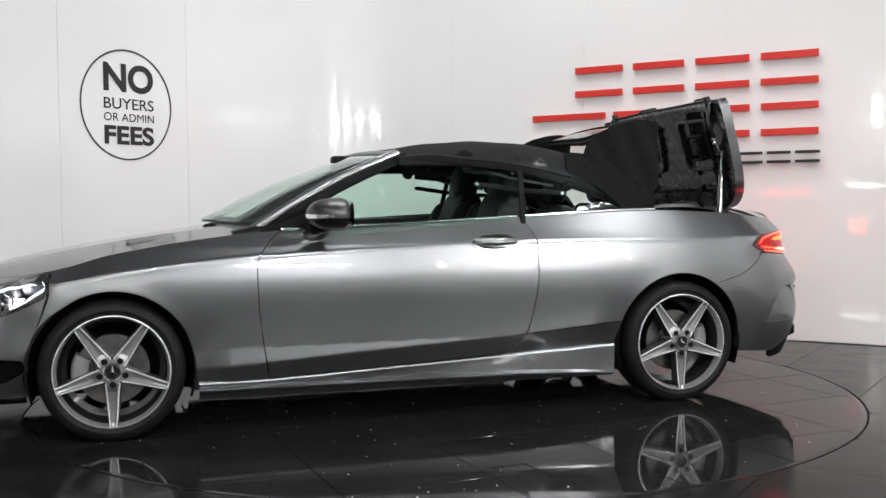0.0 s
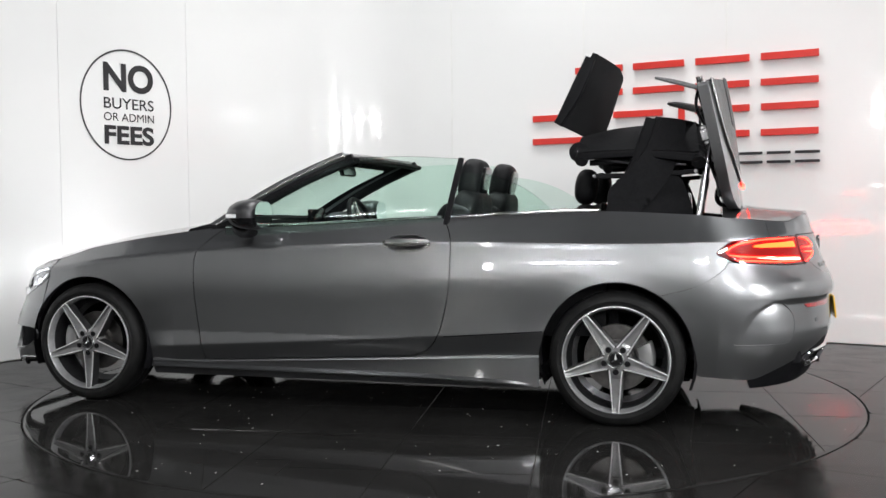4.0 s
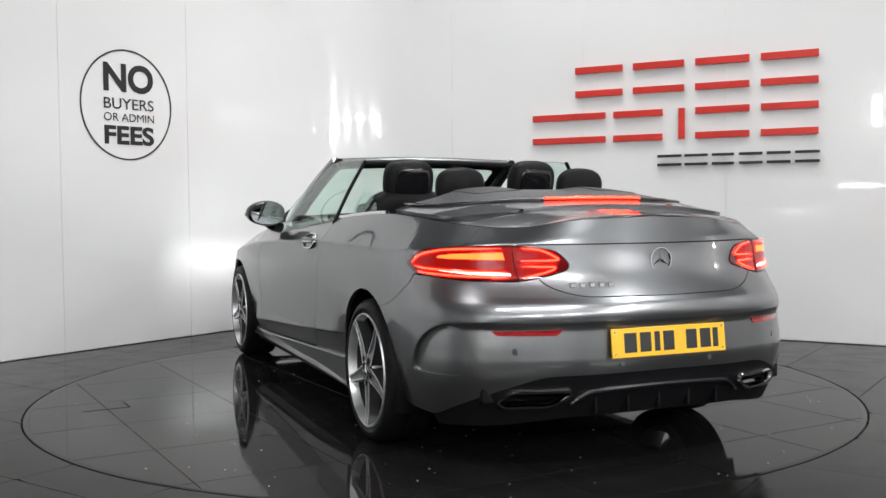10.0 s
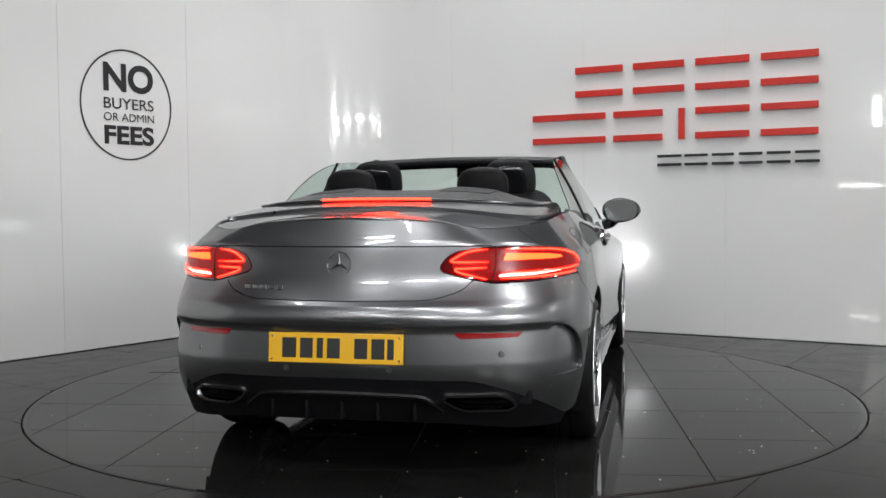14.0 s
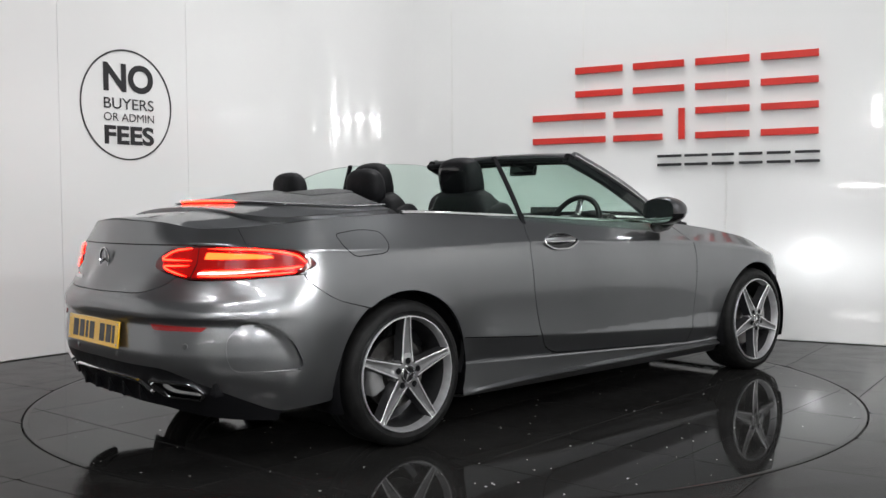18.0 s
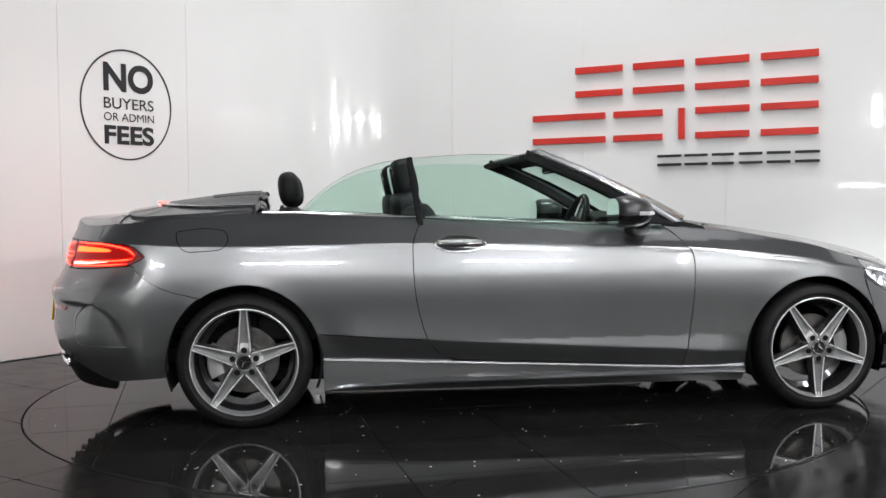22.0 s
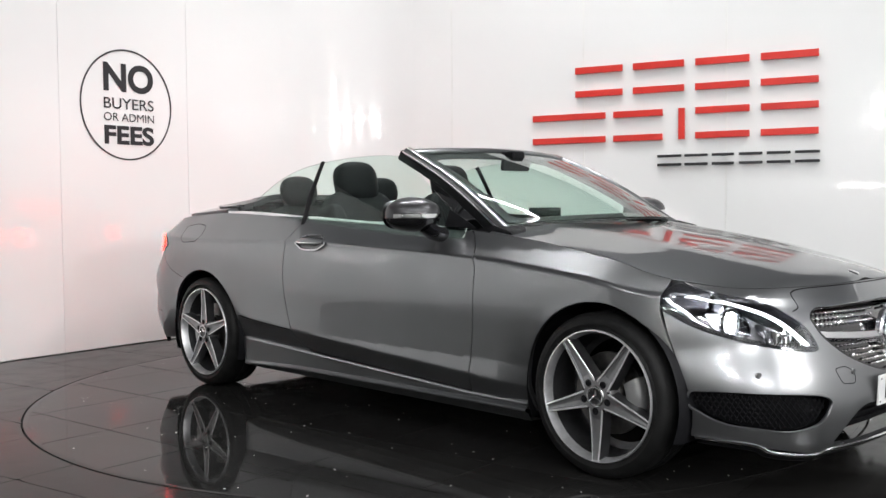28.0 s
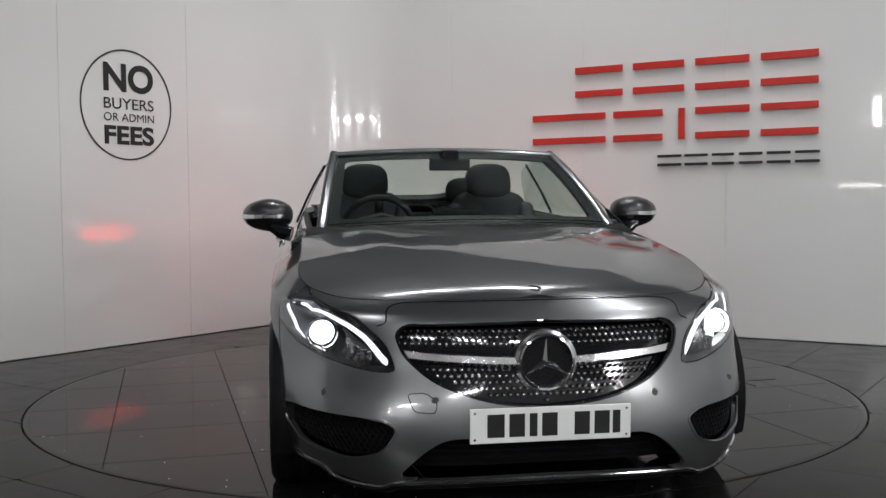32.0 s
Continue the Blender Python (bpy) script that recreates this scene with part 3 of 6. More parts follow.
lettering("lettering", "NO", on_left, -2.607, -2.166, 1.918, 2.135, SIGN_BLACK, sign, 0.035)
lettering("lettering", "BUYERS", on_left, -2.607, -2.166, 1.790, 1.873, SIGN_BLACK, sign, 0.006)
lettering("lettering", "OR ADMIN", on_left, -2.609, -2.164, 1.699, 1.760, SIGN_BLACK, sign, 0.0)
lettering("lettering", "FEES", on_left, -2.607, -2.168, 1.523, 1.666, SIGN_BLACK, sign, 0.035)

# the firm's raised sign: plain red and black bars in place of the name
bars = tagged(new("raised_wall_sign"), "raised red bars above small black bars on the wall", "sign")


def bar(a0, a1, z0, z1, material):
    part("bar", slab(on_right, a0, a1, z0, z1, 0.012, 0.03, 0.0015), material, bars)


for a0, a1 in ((2.372, 2.78), (2.87, 3.285), (3.374, 3.787), (3.872, 4.287)):
    bar(a0, a1, 2.122, 2.176, SIGN_RED)
    bar(a0, a1, 1.93, 1.982, SIGN_RED)
for a0, a1 in ((1.985, 2.635), (2.703, 3.113), (3.241, 3.291), (3.375, 3.79), (3.875, 4.289)):
    if a1 - a0 < 0.1:
        bar(a0, a1, 1.552, 1.797, SIGN_RED)
        continue
    bar(a0, a1, 1.745, 1.797, SIGN_RED)
    bar(a0, a1, 1.552, 1.603, SIGN_RED)
for a0, a1 in ((3.072, 3.264), (3.291, 3.472), (3.505, 3.674), (3.712, 3.887), (3.919, 4.092), (4.124, 4.30)):
    bar(a0, a1, 1.412, 1.433, SIGN_BLACK)
    bar(a0, a1, 1.343, 1.364, SIGN_BLACK)
# ---- the car: surfaces (x forward, y to its left, z up, origin between the axles on the floor) ----
XF, XR, KK = 1.45, -1.75, 0.75
SFC, SRC = XF + KK * math.pi / 2, XR - KK * math.pi / 2
AXLE, HUB_Z, ARCH = 1.42, 0.318, 0.358
wide = spline((-1.75, -1.42, -0.5, 0.5, 1.42, 1.45), (0.884, 0.893, 0.886, 0.884, 0.888, 0.887))
belt = spline((SRC, -2.6, -2.365, -2.05, -1.75, -1.33, -0.57, 0.35, 0.67, 1.0, 1.4, 1.65, 1.8, 2.04, SFC),
              (0.998, 0.985, 0.957, 0.973, 0.995, 1.012, 0.983, 0.942, 0.932, 0.90, 0.838, 0.782, 0.757, 0.735, 0.742))
crease = spline((SRC, -2.4, -2.0, -1.475, -0.56, 0.25, 0.75, 1.31, 1.7, SFC), (0.92, 0.90, 0.87, 0.855, 0.862, 0.84, 0.818, 0.765, 0.715, 0.69))
low_crease = spline((-1.2, -1.05, -0.55, 0.78, 1.1), (0.455, 0.445, 0.407, 0.327, 0.31))
lean_in = spline((SRC, -2.2, -1.7, -0.5, 0.6, 1.2, 1.7, SFC), (0.10, 0.13, 0.12, 0.105, 0.105, 0.095, 0.085, 0.05))
nose = spline((0.12, 0.2, 0.3, 0.41, 0.545, 0.66, 0.72, 0.77), (2.195, 2.217, 2.225, 2.215, 2.185, 2.135, 2.085, 2.04))
tail = spline((0.16, 0.3, 0.42, 0.47, 0.575, 0.592, 0.612, 0.635, 0.67, 0.70, 0.78, 0.88, 0.94, 1.01), (-2.295, -2.372, -2.424, -2.434, -2.433, -2.437, -2.446, -2.450, -2.444, -2.428, -2.394, -2.362, -2.340, -2.318))
vent_edge = spline((0.38, 0.42, 0.50, 0.55, 0.58, 0.60), (-1.965, -1.965, -2.00, -2.05, -2.11, -2.19))
square_f = spline((0.15, 0.35, 0.55, 0.75), (2.9, 2.7, 2.25, 2.2))
square_r = spline((0.2, 0.4, 0.6, 0.8, 1.0), (2.9, 2.8, 2.5, 2.05, 2.1))


def soft_step(v):
    v = np.clip(v, 0, 1)
    return v * v * (3 - 2 * v)


def shell(s, z):
    """The body's outer skin: s runs along the side and round both ends, z is the height."""
    s, z = np.asarray(s, float), np.asarray(z, float)
    f = np.where(s > SFC, 2 * SFC - s, np.where(s < SRC, 2 * SRC - s, s))
    x = np.clip(f, XR, XF)
    zt, zc = belt(f), crease(f)
    q = (z - zc) / np.maximum(zt - zc, 0.02)
    w = wide(x) - lean_in(f) * 0.5 * (q + np.sqrt(q * q + 0.004))
    fold = np.clip((f + 2.0) / 0.35, 0, 1) * np.clip((1.75 - f) / 0.4, 0, 1)
    w = w + 0.0062 * fold * np.where(z > zc, np.exp(-np.maximum(z - zc, 0) / 0.030), np.exp(-np.maximum(zc - z, 0) / 0.008))
    mid = np.clip((f + 1.15) / 0.25, 0, 1) * np.clip((1.15 - f) / 0.25, 0, 1)
    w = w - 0.05 * (1 - mid) * (np.maximum(0.60 - z, 0) / 0.36) ** 2
    w = w - 0.031 * np.clip((z - 0.56) / 0.30, 0, 1) ** 2 * np.clip((f + 2.3) / 0.5, 0, 1)
    tuck = np.clip((f + 1.9) / 0.3, 0, 1) * np.clip((1.75 - f) / 0.3, 0, 1)
    w = w - 0.016 * tuck * np.clip((0.72 - z) / 0.25, 0, 1.3) ** 1.5
    u = np.clip((z - low_crease(f)) / (0.60 - low_crease(f)), 0, 1)
    w = w + mid * 0.013 * (1 - u) ** 2
    t = np.clip((low_crease(f) - z) / 0.15, 0, 1)
    w = w - mid * 0.066 * (np.sqrt(t * t + 0.004) - 0.063)
    for ax in (-AXLE, AXLE):
        d = np.hypot(f - ax, z - HUB_Z)
        w = w + 0.0022 * np.exp(-((d - ARCH) / 0.030) ** 2) * np.clip((z - 0.15) / 0.2, 0, 1)
    front = s >= 0
    phi = np.where(front, np.maximum(s - XF, 0), np.maximum(XR - s, 0)) / KK
    c, sn = np.cos(phi), np.sin(phi)
    p = np.where(front, square_f(z), square_r(z))
    r = (np.abs(c) ** p + np.abs(sn) ** p) ** (-1 / p)
    into = soft_step((vent_edge(z) - f) / 0.06) * soft_step((z - 0.34) / 0.16) * soft_step((0.612 - z) / 0.036) * np.clip((f - SRC - 0.1) / 0.5, 0, 1)
    r = r * (1 - np.where(front, 0.0, 0.010) * into)
    x0 = np.where(front, XF, XR)
    xe = np.where(front, nose(z), tail(z))
    px = np.where((s > XF) | (s < XR), x0 + (xe - x0) * sn * r, s)
    return np.stack([px, w * c * r, z], -1)


def side_glass(x, z):
    x, z = np.asarray(x, float), np.asarray(z, float)
    return np.stack([x, 0.772 - 0.40 * (z - 0.95) - 0.30 * (z - 0.95) ** 2, z], -1)


TURNED += [shell, side_glass]


def at_y(y, z, end):
    """The place (s, z) on the front or rear face at a distance y from the middle."""
    lo, hi = (XF, SFC + KK * 1.5) if end == "f" else (SRC - KK * 1.5, XR)
    ss = np.linspace(lo, hi, 600)
    yy = shell(ss, np.full(600, float(z)))[:, 1]
    return (float(np.interp(-y, -yy, ss)), z) if end == "f" else (float(np.interp(y, yy, ss)), z)


def F(y, z, *r):
    return (*at_y(y, z, "f"), *r)


def B(y, z, *r):
    return (*at_y(y, z, "r"), *r)


def mirror_outline(half, centre):
    """A closed outline from its left half, given from bottom to top."""
    return [*half, *[(2 * centre - p[0], *p[1:]) for p in reversed(half)]]


_s = np.linspace(0.5, SFC, 300)
_top = shell(_s, belt(_s))
_s2 = np.linspace(SRC, 0.5, 500)
_rear = shell(_s2, belt(_s2))
bonnet_mid = spline((0.5, 0.75, 1.0, 1.43, 1.8, 2.0, 2.06, 2.1), (1.03, 0.992, 0.95, 0.887, 0.822, 0.775, 0.752, 0.738))
deck_mid = spline((-2.42, -2.37, -2.16, -1.93, -1.78, -1.47, -1.2), (0.997, 1.0, 1.016, 1.048, 1.072, 1.098, 1.11))


def bonnet(x, y):
    x, y = np.asarray(x, float), np.asarray(y, float)
    yb, ze = np.interp(x, _top[:, 0], _top[:, 1]), np.interp(x, _top[:, 0], _top[:, 2])
    zc = bonnet_mid(x)
    k = np.clip(np.abs(y) / np.maximum(yb, 0.05), 0, 1.2)
    z = zc + (ze - zc) * k**2.3
    ridge = 0.33 + 0.10 * (2.05 - x)
    z = z + 0.005 * np.exp(-((np.abs(y) - ridge) / 0.09) ** 2) * np.clip((2.0 - x) / 0.5, 0, 1)
    return np.stack([x, y, z], -1)


def deck(x, y):
    x, y = np.asarray(x, float), np.asarray(y, float)
    yb, ze = np.interp(x, _rear[:, 0], _rear[:, 1]), np.interp(x, _rear[:, 0], _rear[:, 2])
    zc = deck_mid(x)
    k = np.clip(np.abs(y) / np.maximum(yb, 0.05), 0, 1.2)
    return np.stack([x, y, zc + (ze - zc) * k**2.4], -1)


car = tagged(new("convertible_car"), "grey metallic two-door convertible car with a folding black roof", "car")

arch_f, arch_r = circle(AXLE, HUB_Z, ARCH), circle(-AXLE, HUB_Z + 0.004, ARCH)
zb = lambda s: float(belt(s))
along = lambda a, b, n, fn: [(float(u), float(fn(u))) for u in np.linspace(a, b, n)]

door_rear = [(-0.56, zb(-0.56)), (-0.60, 0.92, 0.03), (-0.622, 0.865, 0.05), (-0.617, 0.62, 0.2), (-0.565, 0.42, 0.1), (-0.51, 0.335, 0.06), (-0.42, 0.298, 0.08)]
door_front = [(0.728, 0.243, 0.02), (0.772, 0.55, 0.2), (0.777, 0.80, 0.08), (0.715, 0.88, 0.05), (0.655, zb(0.655))]
door_poly = fillet([*door_rear, *door_front, *along(0.63, -0.53, 26, belt)])
sill_line = lambda x: 0.24 - (x - 0.73) * 0.045
wing_poly = fillet([*[(p[0], *p[1:]) for p in reversed(door_front)], (0.735, 0.20), (1.10, 0.20), (1.6, 0.2), (1.77, 0.40), (1.72, 0.575), (1.70, 0.66, 0.03), (1.725, 0.735, 0.03), (1.73, zb(1.73)),
                    *along(1.70, 0.68, 30, belt)])
tail_line = [(-1.62, 0.62), (-1.80, 0.665, 0.1), (-1.93, 0.745, 0.1), (-1.95, 0.775)]
boot_top_s = at_y(0.635, 0.95, "r")[0]
quarter_poly = fillet([*[p for p in door_rear], (-0.41, 0.22), (-1.04, 0.235), (-1.1, 0.3), (-1.35, 0.45), *tail_line, B(0.66, 0.80), (boot_top_s, 0.86), (boot_top_s, zb(boot_top_s)),
                       *along(boot_top_s + 0.02, -0.575, 50, belt)])

# lamps and openings as outlines on the skin
head_poly = fillet([(1.70, 0.665, 0.03), (1.715, 0.735, 0.03), (1.76, 0.758, 0.02), F(0.735, 0.737, 0.02), F(0.60, 0.69, 0.05), F(0.50, 0.60, 0.04), F(0.475, 0.515, 0.02),
                    F(0.56, 0.515, 0.06), F(0.72, 0.555, 0.08), F(0.80, 0.60, 0.05)])
grille_half = [F(0.0, 0.408), F(0.20, 0.425, 0.1), F(0.37, 0.49, 0.1), F(0.455, 0.57, 0.06), F(0.475, 0.635, 0.03), F(0.44, 0.662, 0.03), F(0.0, 0.673)]
grille_poly = fillet(mirror_outline(grille_half, SFC))
side_intake = fillet([F(0.83, 0.385, 0.02), F(0.52, 0.37, 0.05), F(0.475, 0.345, 0.03), F(0.52, 0.265, 0.04), F(0.62, 0.235, 0.05), F(0.78, 0.265, 0.05), F(0.83, 0.33, 0.03)])
centre_half = [F(0.0, 0.192), F(0.48, 0.186, 0.02), F(0.40, 0.27, 0.06), F(0.33, 0.315, 0.04), F(0.0, 0.318)]
centre_intake = fillet(mirror_outline(centre_half, SFC))
bumper_f_half = [F(0.0, 0.182), F(0.45, 0.178), F(0.55, 0.158), (1.9, 0.20), (1.73, 0.215), (1.77, 0.40), (1.722, 0.578), (1.712, 0.66), (1.735, 0.742), (1.78, zb(1.78)), *along(1.82, SFC, 16, belt)]
bumper_f_poly = np.array([p[:2] for p in mirror_outline(bumper_f_half, SFC)])
keep = []
for p in bumper_f_poly:
    if not keep or np.hypot(*(p - keep[-1])) > 1e-4:
        keep.append(p)
bumper_f_poly = np.array(keep)
other = lambda poly, c: np.array([(2 * c - u, v) for u, v in poly])[::-1]
big_arch = circle(AXLE, HUB_Z, ARCH)

boot_low = [B(0.0, 0.697), B(0.36, 0.70, 0.05), B(0.46, 0.735, 0.05), B(0.50, 0.78)]
boot_half = [*boot_low, B(0.56, 0.85), (boot_top_s, 0.86), (boot_top_s, zb(boot_top_s)), *along(boot_top_s - 0.02, SRC, 18, belt)]
boot_poly = fillet(mirror_outline(boot_half, SRC))
tail_out = [(-1.885, 0.815, 0.02), (-1.98, 0.775, 0.05), B(0.70, 0.757, 0.06), B(0.56, 0.755, 0.03), B(0.46, 0.775, 0.05), B(0.375, 0.80, 0.03), B(0.372, 0.825, 0.03), B(0.41, 0.872, 0.03),
            B(0.56, 0.892, 0.04), B(0.70, 0.887, 0.06), (-1.97, 0.872, 0.05)]
tail_poly = fillet(tail_out)
bumper_r_half = [B(0.0, 0.41), B(0.50, 0.405, 0.05), B(0.62, 0.36, 0.05), (-2.1, 0.23, 0.05), (-1.80, 0.245), (-1.70, 0.40), (-1.615, 0.62), (-1.80, 0.665, 0.1), (-1.93, 0.745, 0.1), (-1.955, 0.775),
                 B(0.60, 0.755), B(0.50, 0.775), *[p for p in reversed(boot_low)]]
bumper_r_poly = fillet(mirror_outline(bumper_r_half, SRC))
scoop = fillet([(-1.968, 0.398, 0.015), (-1.966, 0.43), (-2.00, 0.50, 0.03), (-2.055, 0.55, 0.03), (-2.12, 0.583, 0.03), (-2.20, 0.595, 0.04), (-2.27, 0.53, 0.06), (-2.25, 0.405, 0.03)])


def scoop_skin(u, v):
    """The hollow of the bumper's corner: deep along its forward edge, running out towards the plate."""
    p = shell(u, v)
    deep = np.clip(1 - (vent_edge(v) - np.asarray(u, float)) / 0.24, 0, 1.05) ** 1.6 * 0.0165 + 0.0015
    return p - np.stack([-0.35 * deep, 0.94 * deep, 0 * deep], -1)


TURNED.append(scoop_skin)
bumper_r = part("rear_bumper", panel("rear_bumper", shell, bumper_r_poly, [arch_r, other(arch_r, SRC), tail_poly, other(tail_poly, SRC), scoop, other(scoop, SRC)], cell=0.010), PAINT, car)
for sd in (1, -1):
    part("bumper_scoop", panel("bumper_scoop", scoop_skin, scoop, cell=0.010, gap=-0.003, side=sd, lip=False), PAINT, bumper_r, "hollowed corner of the rear bumper")
part("boot_lid", panel("boot_lid", shell, boot_poly, [tail_poly, other(tail_poly, SRC)], cell=0.014), PAINT, car)

boot_cut = -2.02
deck_poly = [*[(float(p[0]), float(p[1])) for p in _rear if p[0] < boot_cut and p[1] >= 0][::6]]
deck_poly = np.array([*deck_poly, (boot_cut, float(np.interp(boot_cut, _rear[:, 0], _rear[:, 1])))])
full = np.array([*deck_poly[::-1], *[(x, -y) for x, y in deck_poly[1:]]])
part("boot_top", panel("boot_top", deck, full, cell=0.016, gap=0.001), PAINT, car)

def seam_normal(y):
    """The mean of the bonnet's and the nose's direction where they meet."""
    y = np.abs(np.asarray(y, float))
    ss = np.interp(-y, -_top[:, 1], _s)
    h = 1e-3
    zz = belt(ss)
    ns = -np.cross(shell(ss + h, zz) - shell(ss - h, zz), shell(ss, zz + h) - shell(ss, zz - h))
    xx = np.interp(-y, -_top[:, 1], _top[:, 0]) - 0.004
    nb = np.cross(bonnet(xx + h, y) - bonnet(xx - h, y), bonnet(xx, y + h) - bonnet(xx, y - h))
    ns, nb = ns / np.linalg.norm(ns, axis=1, keepdims=True), nb / np.linalg.norm(nb, axis=1, keepdims=True)
    m = ns + nb
    return m / np.linalg.norm(m, axis=1, keepdims=True), xx, zz


def eased_to(nrm, m, w):
    out = nrm * (1 - w[:, None]) + m * w[:, None]
    return out / np.linalg.norm(out, axis=1, keepdims=True)


def ease_bonnet(q, p, nrm):
    m, xs, _ = seam_normal(p[:, 1])
    m[:, 1] *= np.where(p[:, 1] < 0, -1, 1)
    w = np.clip(1 - (xs - p[:, 0]) / 0.10, 0, 1) ** 2 * np.clip((p[:, 0] - 1.78) / 0.06, 0, 1)
    return eased_to(nrm, m, w)


def ease_nose(q, p, nrm):
    m, _, zs = seam_normal(p[:, 1])
    m[:, 1] *= np.where(p[:, 1] < 0, -1, 1)
    w = np.clip(1 - (zs - p[:, 2]) / 0.05, 0, 1) ** 2 * np.clip((p[:, 0] - 1.78) / 0.06, 0, 1)
    return eased_to(nrm, m, w)


bon = [(float(p[0]), float(p[1])) for p in _top[::5] if p[0] > 0.72]
cowl = [(0.74, 0.70), (0.84, 0.55), (0.92, 0.3), (0.945, 0.0)]
bonnet_left = np.array([*reversed(cowl), *bon])
bonnet_poly = np.array([*bonnet_left, *[(x, -y) for x, y in bonnet_left[::-1] if y > 1e-4]])
part("bonnet", panel("bonnet", bonnet, bonnet_poly, cell=0.016, gap=0.0, ease=ease_bonnet), PAINT, car)

part("front_bumper", panel("front_bumper", shell, bumper_f_poly,
     [grille_poly, head_poly, other(head_poly, SFC), side_intake, other(side_intake, SFC), centre_intake, big_arch, other(big_arch, SFC)], cell=0.014, ease=ease_nose), PAINT, car)
# the bonnet's shut line: over the grille, down beside it and out along the top of each headlamp
shut_half = curve([F(0.0, 0.7345), F(0.25, 0.733), F(0.42, 0.729), F(0.478, 0.718), F(0.497, 0.695), F(0.502, 0.668), F(0.53, 0.655)], 60)
shut_line = np.array([*[(2 * SFC - u, v) for u, v in shut_half[::-1]], *shut_half[1:]])
part("bonnet_joint", strip(shell, shut_line, 0.005, 0.0006, 0.0004, taper=False), DARK_GAP, car, "thin dark joint round the bonnet's front")

for sd in (1, -1):
    part("front_wing", panel("front_wing", shell, wing_poly, [arch_f], side=sd, rows_along=(crease, low_crease)), PAINT, car)
    door = part("door", panel("door", shell, door_poly, side=sd, gap=0.0028, cell=0.010, rows_along=(crease, low_crease)), PAINT, car)
    part("rear_wing", panel("rear_wing", shell, quarter_poly, [arch_r, tail_poly], side=sd, cell=0.011, rows_along=(crease, low_crease)), PAINT, car)
    # arch liners
    for ax in (AXLE, -AXLE):
        bm = bmesh.new()
        rows = []
        for i in range(25):
            a = math.pi * (-0.12 + 1.24 * i / 24)
            rows.append([bm.verts.new((ax + r * math.cos(a), sd * y, HUB_Z + r * math.sin(a))) for r, y in ((ARCH - 0.002, 0.868), (ARCH + 0.012, 0.84), (ARCH + 0.012, 0.56), (0.05, 0.55))])
        for r, q in zip(rows, rows[1:]):
            for j in range(3):
                bm.faces.new((r[j], r[j + 1], q[j + 1], q[j]))
        part("arch_liner", smooth(bm), BLACK, car)
    # skirt under the door: leans out to a sharp blade, then tucks under
    rows = []
    bm = bmesh.new()
    for x in np.linspace(1.045, -1.052, 44):
        zt = 0.228 - (min(x, 0.73) - 0.73) * 0.046 + 0.006
        run = min(1.0, max(0.0, (x + 1.0) / 0.5))
        zk = 0.170 + 0.024 * run ** 0.6 + 0.010 * (x + 1.0) / 2.0
        yd = 0.846
        yk = yd - 0.008 + 0.020 * run ** 0.7
        rows.append([bm.verts.new((x, sd * y, z)) for y, z in ((yd - 0.06, zt + 0.03), (yd - 0.006, zt + 0.004), (yd - 0.002, zt - 0.004), (yd - 0.006, (zt + zk) / 2 + 0.012), (yd - 0.009, zk + 0.015), (yk, zk + 0.003),
                                                                 (yk - 0.001, zk - 0.004), (yk - 0.022, zk - 0.014), (0.815, 0.156), (0.74, 0.153))])
    for r, q in zip(rows, rows[1:]):
        for j in range(9):
            bm.faces.new((r[j], r[j + 1], q[j + 1], q[j]))
    bmesh.ops.recalc_face_normals(bm, faces=bm.faces)
    if bm.faces[0].normal.z < 0:
        bmesh.ops.reverse_faces(bm, faces=bm.faces)
    part("sill", smooth(bm, 16), PAINT, car, "grey side skirt with a sharp lower blade")
    part("skirt_joint", strip(shell, np.array([(x, float(low_crease(x)) - 0.006) for x in np.linspace(-1.07, -0.585, 16)]), 0.004, 0.0006, 0.0004, sd, taper=False), DARK_GAP, car)
# ---- wheels ----
def wheel_spoke():
    """One tapering spoke, pointing up, its face towards +y: bright edges round a shallow satin pocket."""
    bm = bmesh.new()
    rows = []
    for i in range(11):
        t = i / 10
        r = 0.050 + t * 0.196
        hw = 0.0335 - 0.0165 * t ** 0.9
        rim_w = 0.0075 - 0.001 * t
        face = 0.013 - 0.004 * math.sin(math.pi * t) + 0.004 * t
        deep = 0.0065 * min(1.0, max(0.0, (t - 0.06) * 7)) * min(1.0, (1.02 - t) * 14)
        rows.append([bm.verts.new(p) for p in ((-hw - 0.006, face - 0.05, r), (-hw, face - 0.0015, r), (-hw + 0.0015, face, r), (-hw + rim_w, face, r), (-hw + rim_w + 0.003, face - deep, r),
                                                 (0, face - deep - 0.0015, r),
                                                 (hw - rim_w - 0.003, face - deep, r), (hw - rim_w, face, r), (hw - 0.0015, face, r), (hw, face - 0.0015, r), (hw + 0.006, face - 0.05, r))])
    for r, q in zip(rows, rows[1:]):
        for j in range(10):
            f = bm.faces.new((r[j], r[j + 1], q[j + 1], q[j]))
            f.material_index = 0 if j in (1, 2, 7, 8) else 2 if 3 <= j <= 6 else 1
    bmesh.ops.recalc_face_normals(bm, faces=bm.faces)
    for f in bm.faces:
        f.smooth = False
    return bm


